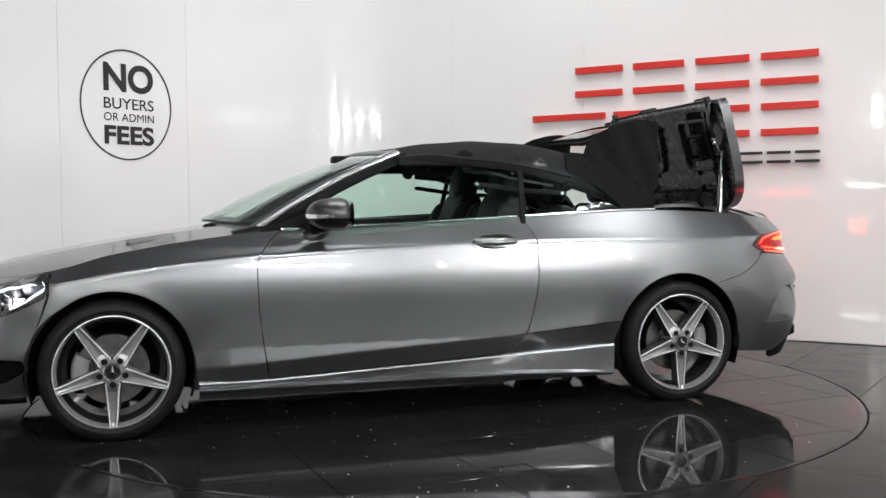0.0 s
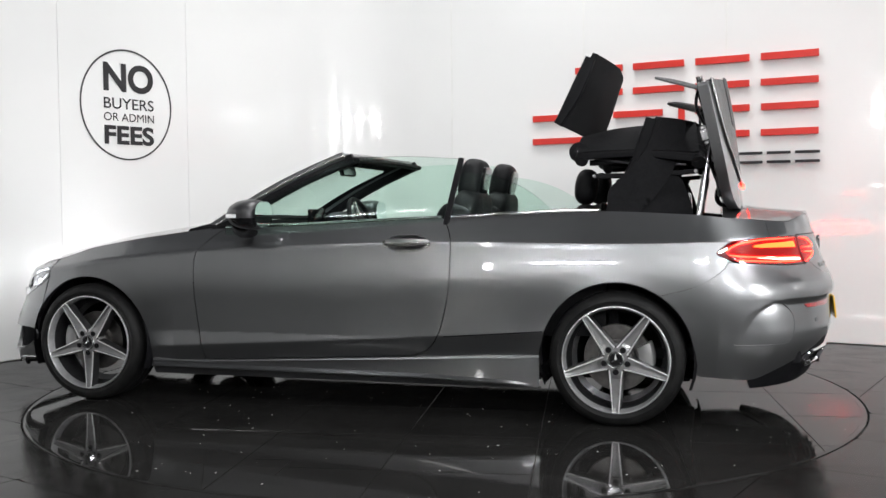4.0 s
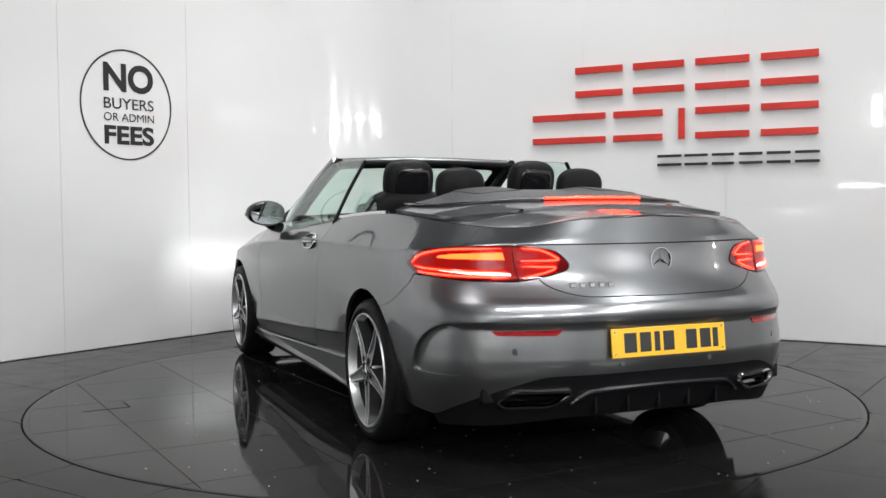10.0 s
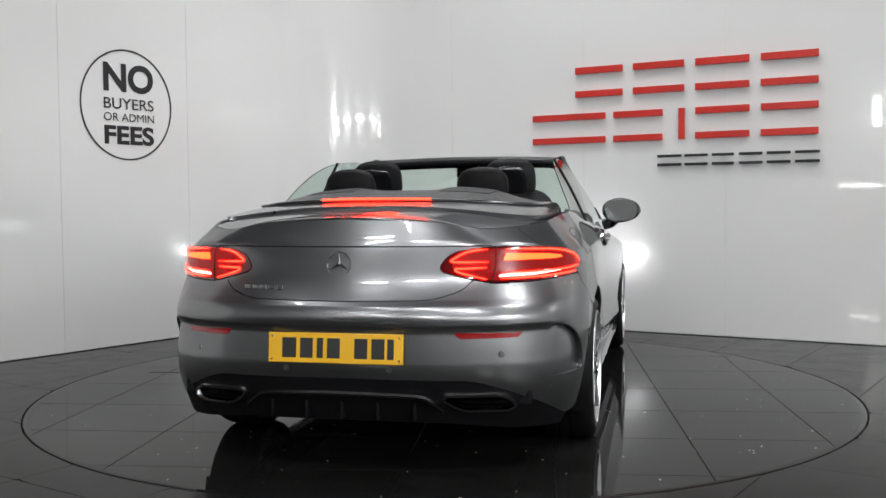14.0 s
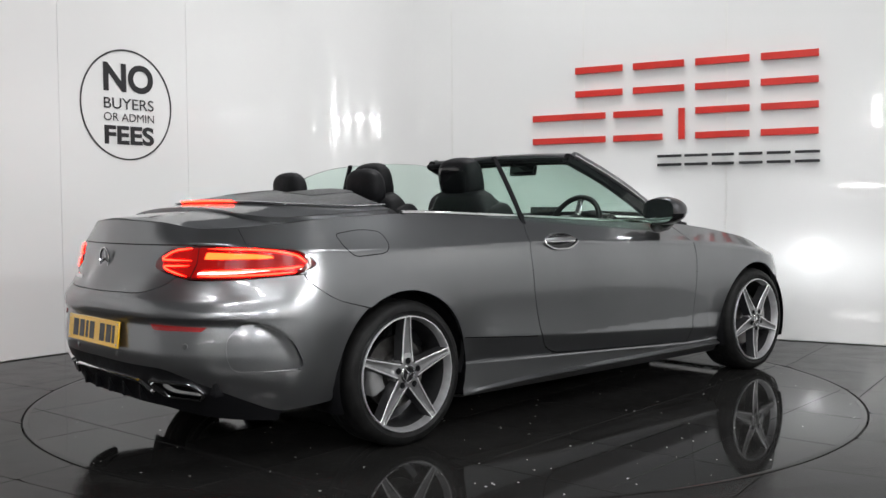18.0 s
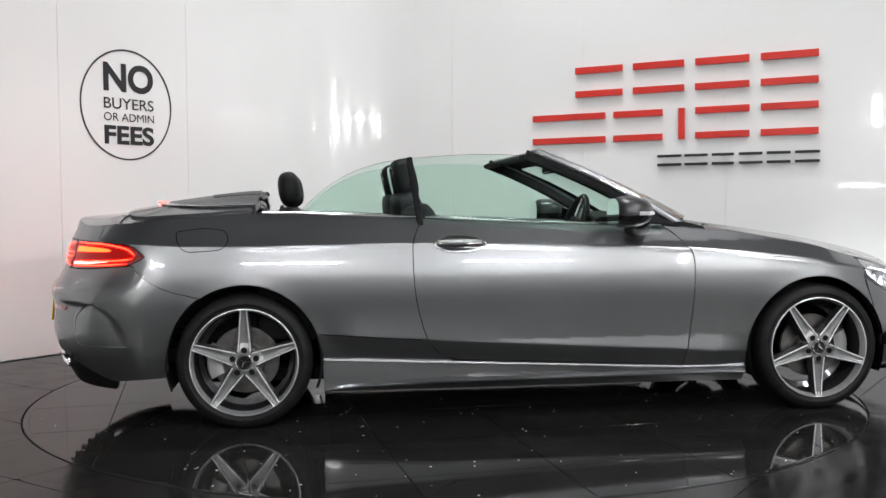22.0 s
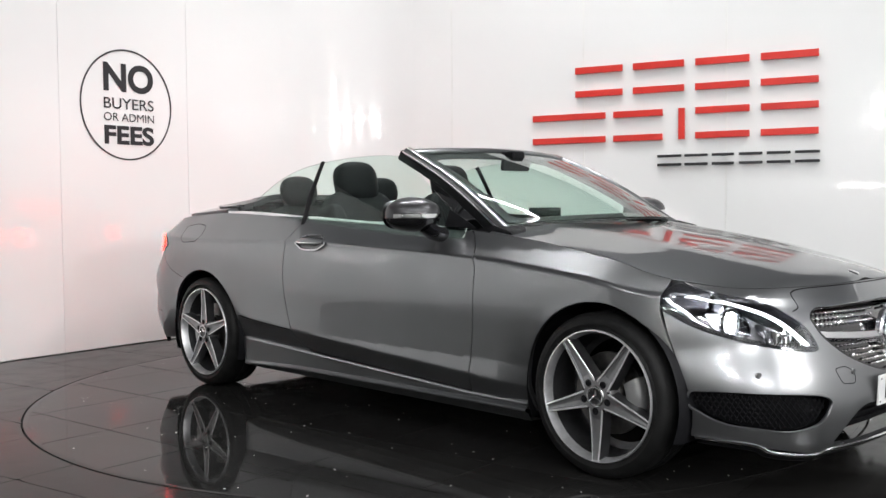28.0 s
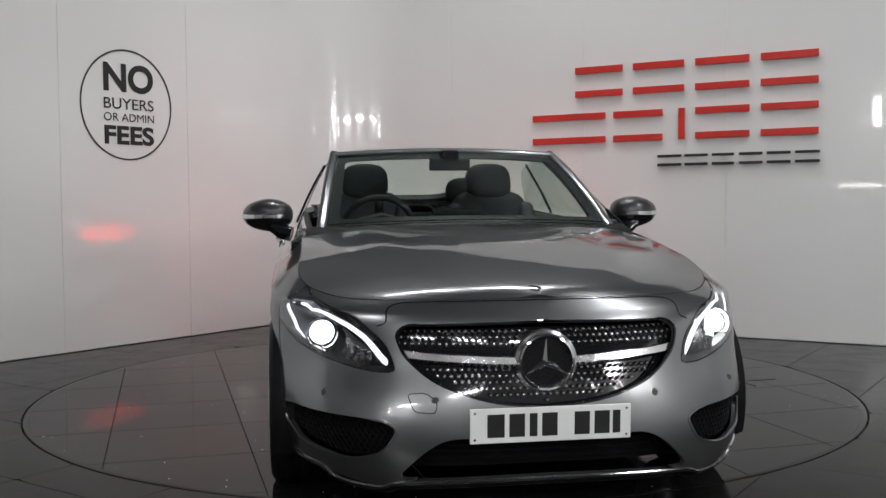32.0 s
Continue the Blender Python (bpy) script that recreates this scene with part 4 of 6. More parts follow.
def three_arms(r, half, high, y):
    """A plain three-armed shape in the x-z plane with ridged arms, its face towards +y."""
    bm = bmesh.new()
    top = bm.verts.new((0, y + high, 0))
    ring = []
    for k in range(6):
        a = radians(60 * k)
        d = r if k % 2 == 0 else half
        ring.append(bm.verts.new((d * math.sin(a), y, d * math.cos(a))))
    for k in range(6):
        bm.faces.new((top, ring[k], ring[(k + 1) % 6]))
    bmesh.ops.recalc_face_normals(bm, faces=bm.faces)
    if sum(f.normal.y for f in bm.faces) < 0:
        bmesh.ops.reverse_faces(bm, faces=bm.faces)
    return bm


def build_wheel():
    rim = lathe([(0.205, -0.17), (0.235, -0.16), (0.225, -0.12), (0.230, -0.05), (0.2385, -0.015), (0.244, 0.006), (0.250, 0.016), (0.253, 0.008), (0.249, 0.0)])
    wheel = part("wheel", rim, ALLOY_DARK, car, "dark alloy wheel with five machined star spokes")
    part("rim_edge", lathe([(0.236, -0.020), (0.2415, 0.004), (0.2465, 0.0165), (0.2475, 0.0195), (0.2515, 0.0190), (0.2535, 0.012)], 96), ALLOY, wheel, "bright machined rim edge")
    tyre = lathe([(0.245, -0.17), (0.285, -0.2), (0.312, -0.195), (0.3185, -0.17), (0.3185, -0.14), (0.314, -0.138), (0.314, -0.130), (0.3185, -0.128), (0.3185, -0.09), (0.314, -0.088), (0.314, -0.08),
                  (0.3185, -0.078), (0.3185, -0.03), (0.315, -0.012), (0.305, 0.006), (0.288, 0.016), (0.274, 0.018), (0.268, 0.014), (0.256, 0.012), (0.248, 0.006), (0.246, -0.01)], 96)
    part("tyre", tyre, RUBBER, wheel, "black low-profile road tyre")
    for i in range(5):
        sp = moved(wheel_spoke(), Matrix.Rotation(radians(72 * i + 36), 4, "Y"))
        part("spoke", sp, (ALLOY, ALLOY_DARK, ALLOY_MID), wheel)
    part("hub", lathe([(0.040, 0.0135), (0.058, 0.0125), (0.066, 0.006), (0.070, -0.004), (0.070, -0.05)], 40), ALLOY_MID, wheel)
    part("centre_cap", lathe([(0.029, 0.016), (0.031, 0.021), (0.037, 0.021), (0.041, 0.017), (0.042, 0.006)], 40), SATIN, wheel, "silver wheel centre cap")
    part("cap_disc", lathe([(0.0, 0.0165), (0.030, 0.0165), (0.031, 0.014)], 32), GLOSS_BLACK, wheel)
    part("cap_star", three_arms(0.029, 0.0075, 0.004, 0.0168), CHROME, wheel)
    for i in range(5):
        a = radians(72 * i + 36)
        hole = moved(lathe([(0.0, 0.003), (0.0085, 0.003), (0.010, 0.0), (0.0135, 0.0), (0.0142, 0.0015)], 20), Matrix.Translation((0.057 * math.sin(a), 0.0135, 0.057 * math.cos(a))))
        part("wheel_bolt", hole, BLACK, wheel)
        a = radians(72 * i)
        part("hub_stud", moved(lathe([(0.0, 0.002), (0.004, 0.002), (0.005, -0.004)], 10), Matrix.Translation((0.061 * math.sin(a), 0.0125, 0.061 * math.cos(a)))), BLACK, wheel)
    part("brake_disc", lathe([(0.06, -0.05), (0.085, -0.05), (0.09, -0.075), (0.158, -0.075), (0.16, -0.09), (0.09, -0.09)], 64), STEEL, wheel, "steel brake disc")
    return wheel


base_wheel = build_wheel()
WHEELS = []
for ax, sd in ((AXLE, 1), (-AXLE, 1), (AXLE, -1), (-AXLE, -1)):
    m = pose(ax, sd * 0.868, HUB_Z, 0, 0, 0 if sd > 0 else 180)
    if ax < 0 and sd < 0:
        m = m @ pose(0, 0, 0, 0, 36, 0)
    w = base_wheel if not WHEELS else copy_thing(base_wheel, m)
    w.matrix_basis = m
    WHEELS.append(w)
    # the caliper keeps its side of the axle
    bm = bmesh.new()
    rows = []
    for i in range(9):
        a = radians((-28 if ax > 0 else 152) + 56 * i / 8)
        rows.append([bm.verts.new((ax + r * math.cos(a), sd * y, HUB_Z + r * math.sin(a))) for r, y in ((0.105, 0.80), (0.105, 0.835), (0.12, 0.843), (0.165, 0.843), (0.178, 0.83), (0.178, 0.76), (0.105, 0.76))])
    for r, q in zip(rows, rows[1:]):
        for j in range(7):
            bm.faces.new((r[j], r[(j + 1) % 7], q[(j + 1) % 7], q[j]))
    bm.faces.new(rows[0])
    bm.faces.new(rows[-1])
    bmesh.ops.recalc_face_normals(bm, faces=bm.faces)
    part("brake_caliper", smooth(bm, 50), CALIPER, car, "silver brake caliper")
# ---- the car's front: lamps, grille, intakes, plate ----
for sd in (1, -1):
    lamp = part("headlamp", panel("headlamp", shell, head_poly, cell=0.014, offset=-0.085, gap=-0.004, side=sd, lip=False), GLOSS_BLACK, car, "lit headlamp with a bright daylight strip")
    # walls of the housing
    part("housing", panel("housing", shell, head_poly, [fillet([(1.73, 0.675, 0.03), (1.74, 0.725, 0.03), F(0.73, 0.722, 0.02), F(0.60, 0.675, 0.05), F(0.52, 0.60, 0.04), F(0.495, 0.535, 0.02),
                                                     F(0.56, 0.535, 0.06), F(0.72, 0.575, 0.08), F(0.79, 0.615, 0.05)])], cell=0.009, offset=-0.004, thick=0.08, gap=0.001, side=sd), GLOSS_BLACK, lamp)
    cover = part("lens_cover", panel("lens_cover", shell, head_poly, [circle(*at_y(0.70, 0.618, "f"), 0.024, 40)], cell=0.014, offset=0.001, side=sd, solid=True, thick=0.004), CLEAR, lamp, "clear headlamp cover")
    cover.visible_shadow = False
    brow = curve([(1.735, 0.722), (1.79, 0.728), F(0.74, 0.712), F(0.66, 0.675), F(0.58, 0.625), F(0.52, 0.555), F(0.497, 0.535)], 48)
    part("daylight_strip", strip(shell, brow, lambda t: 0.010 + 0.013 * min(1.0, max(0.0, t * 1.6 - 0.5)), 0.006, -0.022, sd), DRL_GLOW, lamp, "glowing white daylight strip")
    low = curve([F(0.60, 0.535), F(0.68, 0.55), F(0.76, 0.585), F(0.805, 0.63)], 24)
    part("lower_reflector", strip(shell, low, 0.016, 0.005, -0.02, sd), CHROME, lamp)
    # projector with a bright core, and the reflector bowl beside it
    c = shell(np.array([at_y(0.70, 0.618, "f")[0]]), np.array([0.618]))[0]
    cx, cy, cz = c[0] - 0.05, c[1] * sd, 0.618
    turn = Matrix.Translation((cx, cy, cz)) @ Matrix.Rotation(radians(-90), 4, "Z")
    part("projector_bowl", moved(lathe([(0.027, -0.022), (0.042, -0.018), (0.050, 0.010), (0.054, 0.012), (0.054, 0.0)], 40), turn), CHROME, lamp)
    part("projector_lens", moved(lathe([(0.018, 0.004), (0.026, 0.004), (0.034, -0.004), (0.036, -0.012)], 32), turn), SOFT_GLOW, lamp, "blazing white headlamp lens")
    part("beam_source", moved(lathe([(0.0, -0.016), (0.008, -0.016), (0.015, -0.018)], 20), turn), BEAM_GLOW, lamp, "burning headlamp bulb")
    part("beam_tube", moved(lathe([(0.017, -0.020), (0.018, 0.0), (0.018, 0.004)], 24), turn), DARK_GAP, lamp)
    part("beam_shield", moved(box(-0.026, 0.026, 0.004, 0.055, 0.008, 0.009, 0.0002), turn), CHROME, lamp)
    part("beam_shield", moved(box(-0.026, 0.026, 0.004, 0.055, -0.013, -0.012, 0.0002), turn), CHROME, lamp)
    leg = curve([(1.738, 0.722), (1.745, 0.695), (1.80, 0.655), F(0.795, 0.622), F(0.77, 0.60)], 24)
    part("outer_strip", strip(shell, leg, 0.013, 0.006, -0.022, sd), DIM_GLOW, lamp, "glowing white outer strip")
    bez = fillet([F(0.775, 0.665, 0.02), F(0.68, 0.668, 0.03), F(0.58, 0.598, 0.02), F(0.545, 0.548, 0.01), F(0.66, 0.563, 0.03), F(0.765, 0.600, 0.03)])
    part("bezel", panel("bezel", shell, bez, [circle(*at_y(0.70, 0.618, "f"), 0.05, 40)], cell=0.009, offset=-0.062, side=sd, thick=0.01), ALLOY_DARK, lamp, "grey reflector bezel")
    mirror_bowl = fillet([F(0.655, 0.628, 0.02), F(0.60, 0.612, 0.02), F(0.555, 0.575, 0.02), F(0.60, 0.562, 0.02), F(0.65, 0.575, 0.02)])
    part("inner_reflector", panel("inner_reflector", shell, mirror_bowl, cell=0.009, offset=-0.045, side=sd, thick=0.012), CHROME, lamp, "chrome inner reflector")
    c2 = shell(np.array([at_y(0.585, 0.575, "f")[0]]), np.array([0.575]))[0]
    for k in range(4):
        yy = c2[1] + 0.035 - 0.022 * k
        part("reflector_rib", box(c2[0] - 0.06, c2[0] - 0.015 + 0.006 * k, sd * yy - 0.007, sd * yy + 0.007, 0.545, 0.592 - 0.006 * k, 0.003), CHROME, lamp)
    for k in range(7):
        f = k / 6
        u, v = (1 - f) * np.array((1.78, 0.742)) + f * np.array(F(0.60, 0.688))
        q = shell(np.array([u]), np.array([v]))[0]
        part("indicator_bead", moved(lathe([(0.0, 0.009), (0.009, 0.005), (0.011, -0.006)], 12), Matrix.Translation((q[0] - 0.022, sd * (q[1] - 0.012), q[2] - 0.004)) @ Matrix.Rotation(radians(-90 + 20 * sd), 4, "Z")), CHROME, lamp)

grille = part("grille", panel("grille", shell, grille_poly, cell=0.02, offset=-0.045, gap=-0.004, lip=False), GLOSS_BLACK, car, "black grille with rows of bright studs")
edge = np.vstack([grille_poly, grille_poly[:1]])
part("grille_edge", strip(shell, edge, 0.010, 0.006, -0.004, taper=False), GLOSS_BLACK, grille)
studs = bmesh.new()
for row in range(13):
    z = 0.425 + row * 0.0195
    for col in range(-24, 25):
        y = (col + 0.5 * (row % 2)) * 0.0215
        u, v = at_y(y, z, "f")
        d, _, _ = outline_distance(np.array([[u, v]]), grille_poly)
        if d[0] > -0.016 or abs(z - 0.560 - 0.0) < 0.030 or math.hypot(y, z - 0.545) < 0.10:
            continue
        q = shell(np.array([u]), np.array([v]))[0]
        x = q[0] - 0.034
        bmesh.ops.create_cone(studs, cap_ends=True, segments=6, radius1=0.0062, radius2=0.0036, depth=0.012,
                              matrix=Matrix.Translation((x, q[1], z)) @ Matrix.Rotation(radians(90), 4, "Y"))
for f in studs.faces:
    f.smooth = True
st = part("grille_studs", studs, CHROME, grille, "rows of small bright studs")
st["kind"] = "stuff"
for sd in (1, -1):
    blade = curve([F(0.09, 0.553), F(0.25, 0.560), F(0.38, 0.568), F(0.455, 0.575)], 24)
    part("grille_blade", strip(shell, blade, 0.036, 0.022, -0.035, sd, taper=False), SATIN, grille, "satin silver grille blade")
nose_x = float(nose(0.545))
badge_at = Matrix.Translation((nose_x - 0.012, 0, 0.545)) @ Matrix.Rotation(radians(-90), 4, "Z")
part("badge_collar", moved(lathe([(0.080, -0.03), (0.104, -0.024), (0.102, -0.008), (0.092, 0.0), (0.085, -0.004)], 64), badge_at), SATIN, grille, "satin collar of the badge")
part("badge_ring", moved(lathe([(0.080, -0.01), (0.0805, 0.006), (0.084, 0.011), (0.090, 0.009), (0.0925, 0.0), (0.092, -0.01)], 64), badge_at), CHROME, grille, "chrome badge ring")
part("badge_disc", moved(lathe([(0.0, -0.004), (0.081, -0.004), (0.081, -0.02)], 48), badge_at), GLOSS_BLACK, grille)
part("badge_centre", moved(three_arms(0.081, 0.0135, 0.012, -0.002), badge_at), CHROME, grille, "plain three-armed chrome shape in the badge")

for sd in (1, -1):
    intake = part("side_intake", panel("side_intake", shell, side_intake, cell=0.014, offset=-0.045, gap=-0.004, side=sd, lip=False), BLACK, car, "black honeycomb air intake")
    mesh = bmesh.new()
    lo, hi = side_intake.min(0), side_intake.max(0)
    for a in (60, -60):
        ca, sa = math.cos(radians(a)), math.sin(radians(a))
        for k in range(-22, 23):
            o = k * 0.017
            line = []
            c0 = (lo + hi) / 2 + np.array((-sa, ca)) * o
            for t in np.linspace(-0.35, 0.35, 57):
                q = c0 + np.array((ca, sa)) * t
                if outline_distance(q[None], side_intake)[0][0] < -0.004:
                    line.append(q)
            if len(line) > 2:
                mesh = joined(mesh, strip(shell, np.array(line), 0.0045, 0.006, -0.034, sd, taper=False))
    part("intake_mesh", mesh, BLACK, intake)
    part("intake_edge", strip(shell, np.vstack([side_intake, side_intake[:1]]), 0.012, 0.006, -0.003, sd, taper=False), PAINT, intake, "rolled grey edge of the air intake")
part("centre_intake", panel("centre_intake", shell, centre_intake, cell=0.02, offset=-0.10, gap=-0.004, lip=False), BLACK, car, "black lower air intake")
for z in (0.225, 0.25, 0.275, 0.30):
    w = 0.42 - (z - 0.2) * 0.7
    line = np.array([at_y(y, z, "f") for y in np.linspace(w, -w, 40)])
    part("intake_slat", strip(shell, line, 0.010, 0.012, -0.09, taper=False), BLACK, car)
lip_half = [(1.78, 0.212), (1.95, 0.196), F(0.66, 0.166), F(0.54, 0.152), F(0.47, 0.170), F(0.25, 0.180), F(0.0, 0.184)]
lip_line = curve(lip_half, 70)
lip_full = np.array([*lip_line, *[(2 * SFC - u, v) for u, v in lip_line[::-1][1:]]])
part("chrome_lip", strip(shell, lip_full, 0.014, 0.006, 0.0, taper=False), SATIN, car, "bright chrome strip under the front bumper")
under_line = lip_full - np.array((0, 0.02))
part("front_undertray", strip(shell, under_line, 0.04, 0.01, -0.03, taper=False), BLACK, car)
for y in (0.36, -0.36, 0.70, -0.70):
    u, v = at_y(y, 0.435 if abs(y) < 0.5 else 0.44, "f")
    q = shell(np.array([u]), np.array([v]))[0]
    part("parking_sensor", moved(lathe([(0.0, 0.003), (0.010, 0.003), (0.012, 0.0), (0.0125, -0.01)], 20), Matrix.Translation(q) @ Matrix.Rotation(radians(-90 - math.degrees(0) + (28 if abs(y) > 0.5 else 6) * (1 if y > 0 else -1)), 4, "Z")), PAINT, car)


tow = fillet([F(0.445, 0.452, 0.012), F(0.385, 0.458, 0.02), F(0.352, 0.425, 0.015), F(0.362, 0.395, 0.012), F(0.425, 0.398, 0.015)])
part("tow_cover_joint", strip(shell, np.vstack([tow, tow[:1]]), 0.003, 0.0006, 0.0004, -1, taper=False), DARK_GAP, car, "thin joint round the towing-eye cover")


def number_plate(name, x, z0, z1, facing, material, label, tilt):
    m = Matrix.Translation((x, 0, (z0 + z1) / 2)) @ Matrix.Rotation(radians(tilt), 4, "Y")
    plate = part(name, moved(box(-0.004, 0.004, -0.26, 0.26, -0.0555, 0.0555, 0.003), m), material, car, label)
    for y0, y1 in ((-0.205, -0.15), (-0.135, -0.085), (-0.07, -0.045), (-0.03, 0.02), (0.075, 0.125), (0.14, 0.19), (0.2, 0.225)):
        d = 0.005 if facing > 0 else -0.005
        part("plate_bar", moved(box(min(0, d), max(0, d), facing * y0, facing * y1, -0.037, 0.037, 0.0006), m), PLATE_BLACK, plate)
    for y in (-0.245, 0.245):
        for z in (-0.042, 0.042):
            part("plate_screw", moved(box(-0.006, 0.006, y - 0.004, y + 0.004, z - 0.004, z + 0.004, 0.002), m), SATIN, plate)


number_plate("front_plate", 2.226, 0.303, 0.413, 1, PLATE_WHITE, "white number plate with black bars", 3)
number_plate("rear_plate", -2.441, 0.471, 0.578, -1, PLATE_YELLOW, "yellow number plate with black bars", 6)
bb = bonnet(np.array([2.02]), np.array([0.0]))[0]
part("bonnet_badge", moved(lathe([(0.0, 0.004), (0.018, 0.004), (0.022, 0.002), (0.023, -0.004)], 24), Matrix.Translation(bb) @ Matrix.Rotation(radians(90), 4, "X") @ Matrix.Rotation(radians(-20), 4, "Z")), CHROME, car, "small round chrome bonnet badge")

# ---- the car's rear: lamps, plate, diffuser, exhausts ----
for sd in (1, -1):
    lamp = part("tail_lamp", panel("tail_lamp", shell, tail_poly, cell=0.012, offset=0.004, side=sd, thick=0.03), RED_DARK, car, "lit red tail lamp")
    outer_loop = [curve([(-1.945, 0.822), (-2.0, 0.853), B(0.76, 0.874), B(0.60, 0.880)], 26),
                  curve([(-1.96, 0.808), (-2.04, 0.800), B(0.72, 0.793), B(0.59, 0.790)], 26),
                  curve([(-1.99, 0.785), B(0.76, 0.776), B(0.68, 0.772), B(0.585, 0.770)], 26),
                  curve([B(0.535, 0.880), B(0.47, 0.872), B(0.425, 0.850), B(0.418, 0.835), B(0.54, 0.832)], 30),
                  curve([B(0.535, 0.812), B(0.47, 0.810), B(0.425, 0.808), B(0.45, 0.792), B(0.535, 0.768)], 30)]
    part("lit_lens", panel("lit_lens", shell, fillet([(-1.93, 0.815, 0.02), (-2.0, 0.788, 0.04), B(0.70, 0.764, 0.05), B(0.565, 0.762, 0.02), B(0.47, 0.783, 0.04), B(0.405, 0.815, 0.02), B(0.43, 0.862, 0.02), B(0.56, 0.885, 0.02), B(0.70, 0.88, 0.05), (-2.0, 0.862, 0.05)]), cell=0.012, offset=0.0055, side=sd, thick=0.002), RED_LIT, lamp, "lit dark red lens")
    for ln in outer_loop:
        part("light_strip", strip(shell, ln, 0.007, 0.003, 0.0062, sd), TAIL_GLOW, lamp, "glowing red light strip")
    core = fillet([(-2.03, 0.845, 0.004), B(0.76, 0.838, 0.004), B(0.59, 0.836, 0.004), B(0.595, 0.866, 0.004), B(0.74, 0.860, 0.01)])
    part("brake_field", panel("brake_field", shell, core, cell=0.01, offset=0.0075, side=sd, thick=0.004), TAIL_CORE, lamp, "glowing orange-red brake light field")
    part("clear_field", panel("clear_field", shell, fillet([(-2.02, 0.798, 0.004), B(0.70, 0.778, 0.004), B(0.575, 0.774, 0.004), B(0.575, 0.787, 0.004), B(0.74, 0.800, 0.004)]), cell=0.007, offset=0.0072, side=sd, thick=0.004), REVERSE, lamp, "silver reversing lamp field with an added glow")
    part("lamp_divider", strip(shell, np.array([B(0.553, 0.752), B(0.565, 0.82), B(0.562, 0.893)]), 0.004, 0.003, 0.004, sd, taper=False), BLACK, lamp)
    part("reflector", panel("reflector", shell, fillet([B(0.672, 0.577, 0.004), B(0.43, 0.584, 0.004), B(0.45, 0.557, 0.01), B(0.655, 0.557, 0.006)]), cell=0.01, offset=0.004, side=sd, thick=0.01), RED_LENS, car, "red rear reflector")
    # exhaust trim
    pipe = fillet([B(0.645, 0.308, 0.02), B(0.605, 0.350, 0.03), B(0.395, 0.352, 0.02), B(0.39, 0.332, 0.01), B(0.45, 0.292, 0.03), B(0.615, 0.288, 0.01)])
    ex = part("exhaust_trim", strip(shell, np.vstack([pipe, pipe[:1]]), 0.017, 0.014, -0.002, sd, taper=False), CHROME, car, "chrome exhaust tip trim")
    part("exhaust_mouth", panel("exhaust_mouth", shell, pipe, cell=0.012, offset=-0.045, side=sd, gap=-0.006, lip=False), DARK_GAP, ex)
diff_half = [B(0.0, 0.235), B(0.40, 0.232, 0.05), B(0.62, 0.205, 0.05), (-2.10, 0.19), (-2.07, 0.235), B(0.64, 0.36, 0.05), B(0.50, 0.408, 0.05), B(0.0, 0.412)]
diff_poly = fillet(mirror_outline(diff_half, SRC))
part("diffuser", panel("diffuser", shell, diff_poly, [pipe, other(pipe, SRC)], cell=0.012, offset=-0.002), BLACK, car, "black plastic rear diffuser")
trim_half = curve([B(0.385, 0.295), B(0.345, 0.325), B(0.30, 0.345), B(0.15, 0.352), B(0.0, 0.354)], 40)
trim_line = np.array([*trim_half, *[(2 * SRC - u, v) for u, v in trim_half[::-1][1:]]])
part("diffuser_trim", strip(shell, trim_line, 0.014, 0.012, 0.002, taper=False), CHROME, car, "chrome diffuser trim")
for y in (-0.28, -0.14, 0.0, 0.14, 0.28):
    q = shell(np.array([at_y(y, 0.30, "r")[0]]), np.array([0.30]))[0]
    part("diffuser_fin", box(q[0] - 0.006, q[0] + 0.10, y - 0.006, y + 0.006, 0.25, 0.315, 0.003), BLACK, car)
rear_badge = Matrix.Translation((float(tail(0.83)) - 0.004, 0, 0.83)) @ Matrix.Rotation(radians(90), 4, "Z")
bd = part("boot_badge", moved(lathe([(0.043, -0.004), (0.049, 0.002), (0.048, 0.006), (0.045, 0.006), (0.042, 0.002)], 48), rear_badge), CHROME, car, "chrome ring badge on the boot")
part("badge_arms", moved(three_arms(0.044, 0.0075, 0.005, 0.001), rear_badge), CHROME, bd)
for k in range(5):
    y = 0.375 - 0.036 * k
    q = shell(np.array([at_y(y, 0.742, "r")[0]]), np.array([0.742]))[0]
    part("boot_mark", box(q[0] - 0.006, q[0] + 0.01, y - 0.012, y + 0.012, 0.734, 0.752, 0.002), CHROME, car, "small chrome bar on the boot")
part("boot_joint", strip(shell, np.array([at_y(y, 0.894, "r") for y in np.linspace(0.55, -0.55, 60)]), 0.005, 0.0005, 0.0003, taper=False), DARK_GAP, car, "thin joint across the boot lid")
for y in (0.60, -0.60, 0.2, -0.2):
    u, v = at_y(y, 0.50 if abs(y) > 0.4 else 0.445, "r")
    q = shell(np.array([u]), np.array([v]))[0]
    part("parking_sensor", moved(lathe([(0.0, 0.003), (0.010, 0.003), (0.012, 0.0), (0.0125, -0.01)], 20), Matrix.Translation(q) @ Matrix.Rotation(radians(90 - (35 if abs(y) > 0.4 else 6) * (1 if y > 0 else -1)), 4, "Z")), PAINT, car)

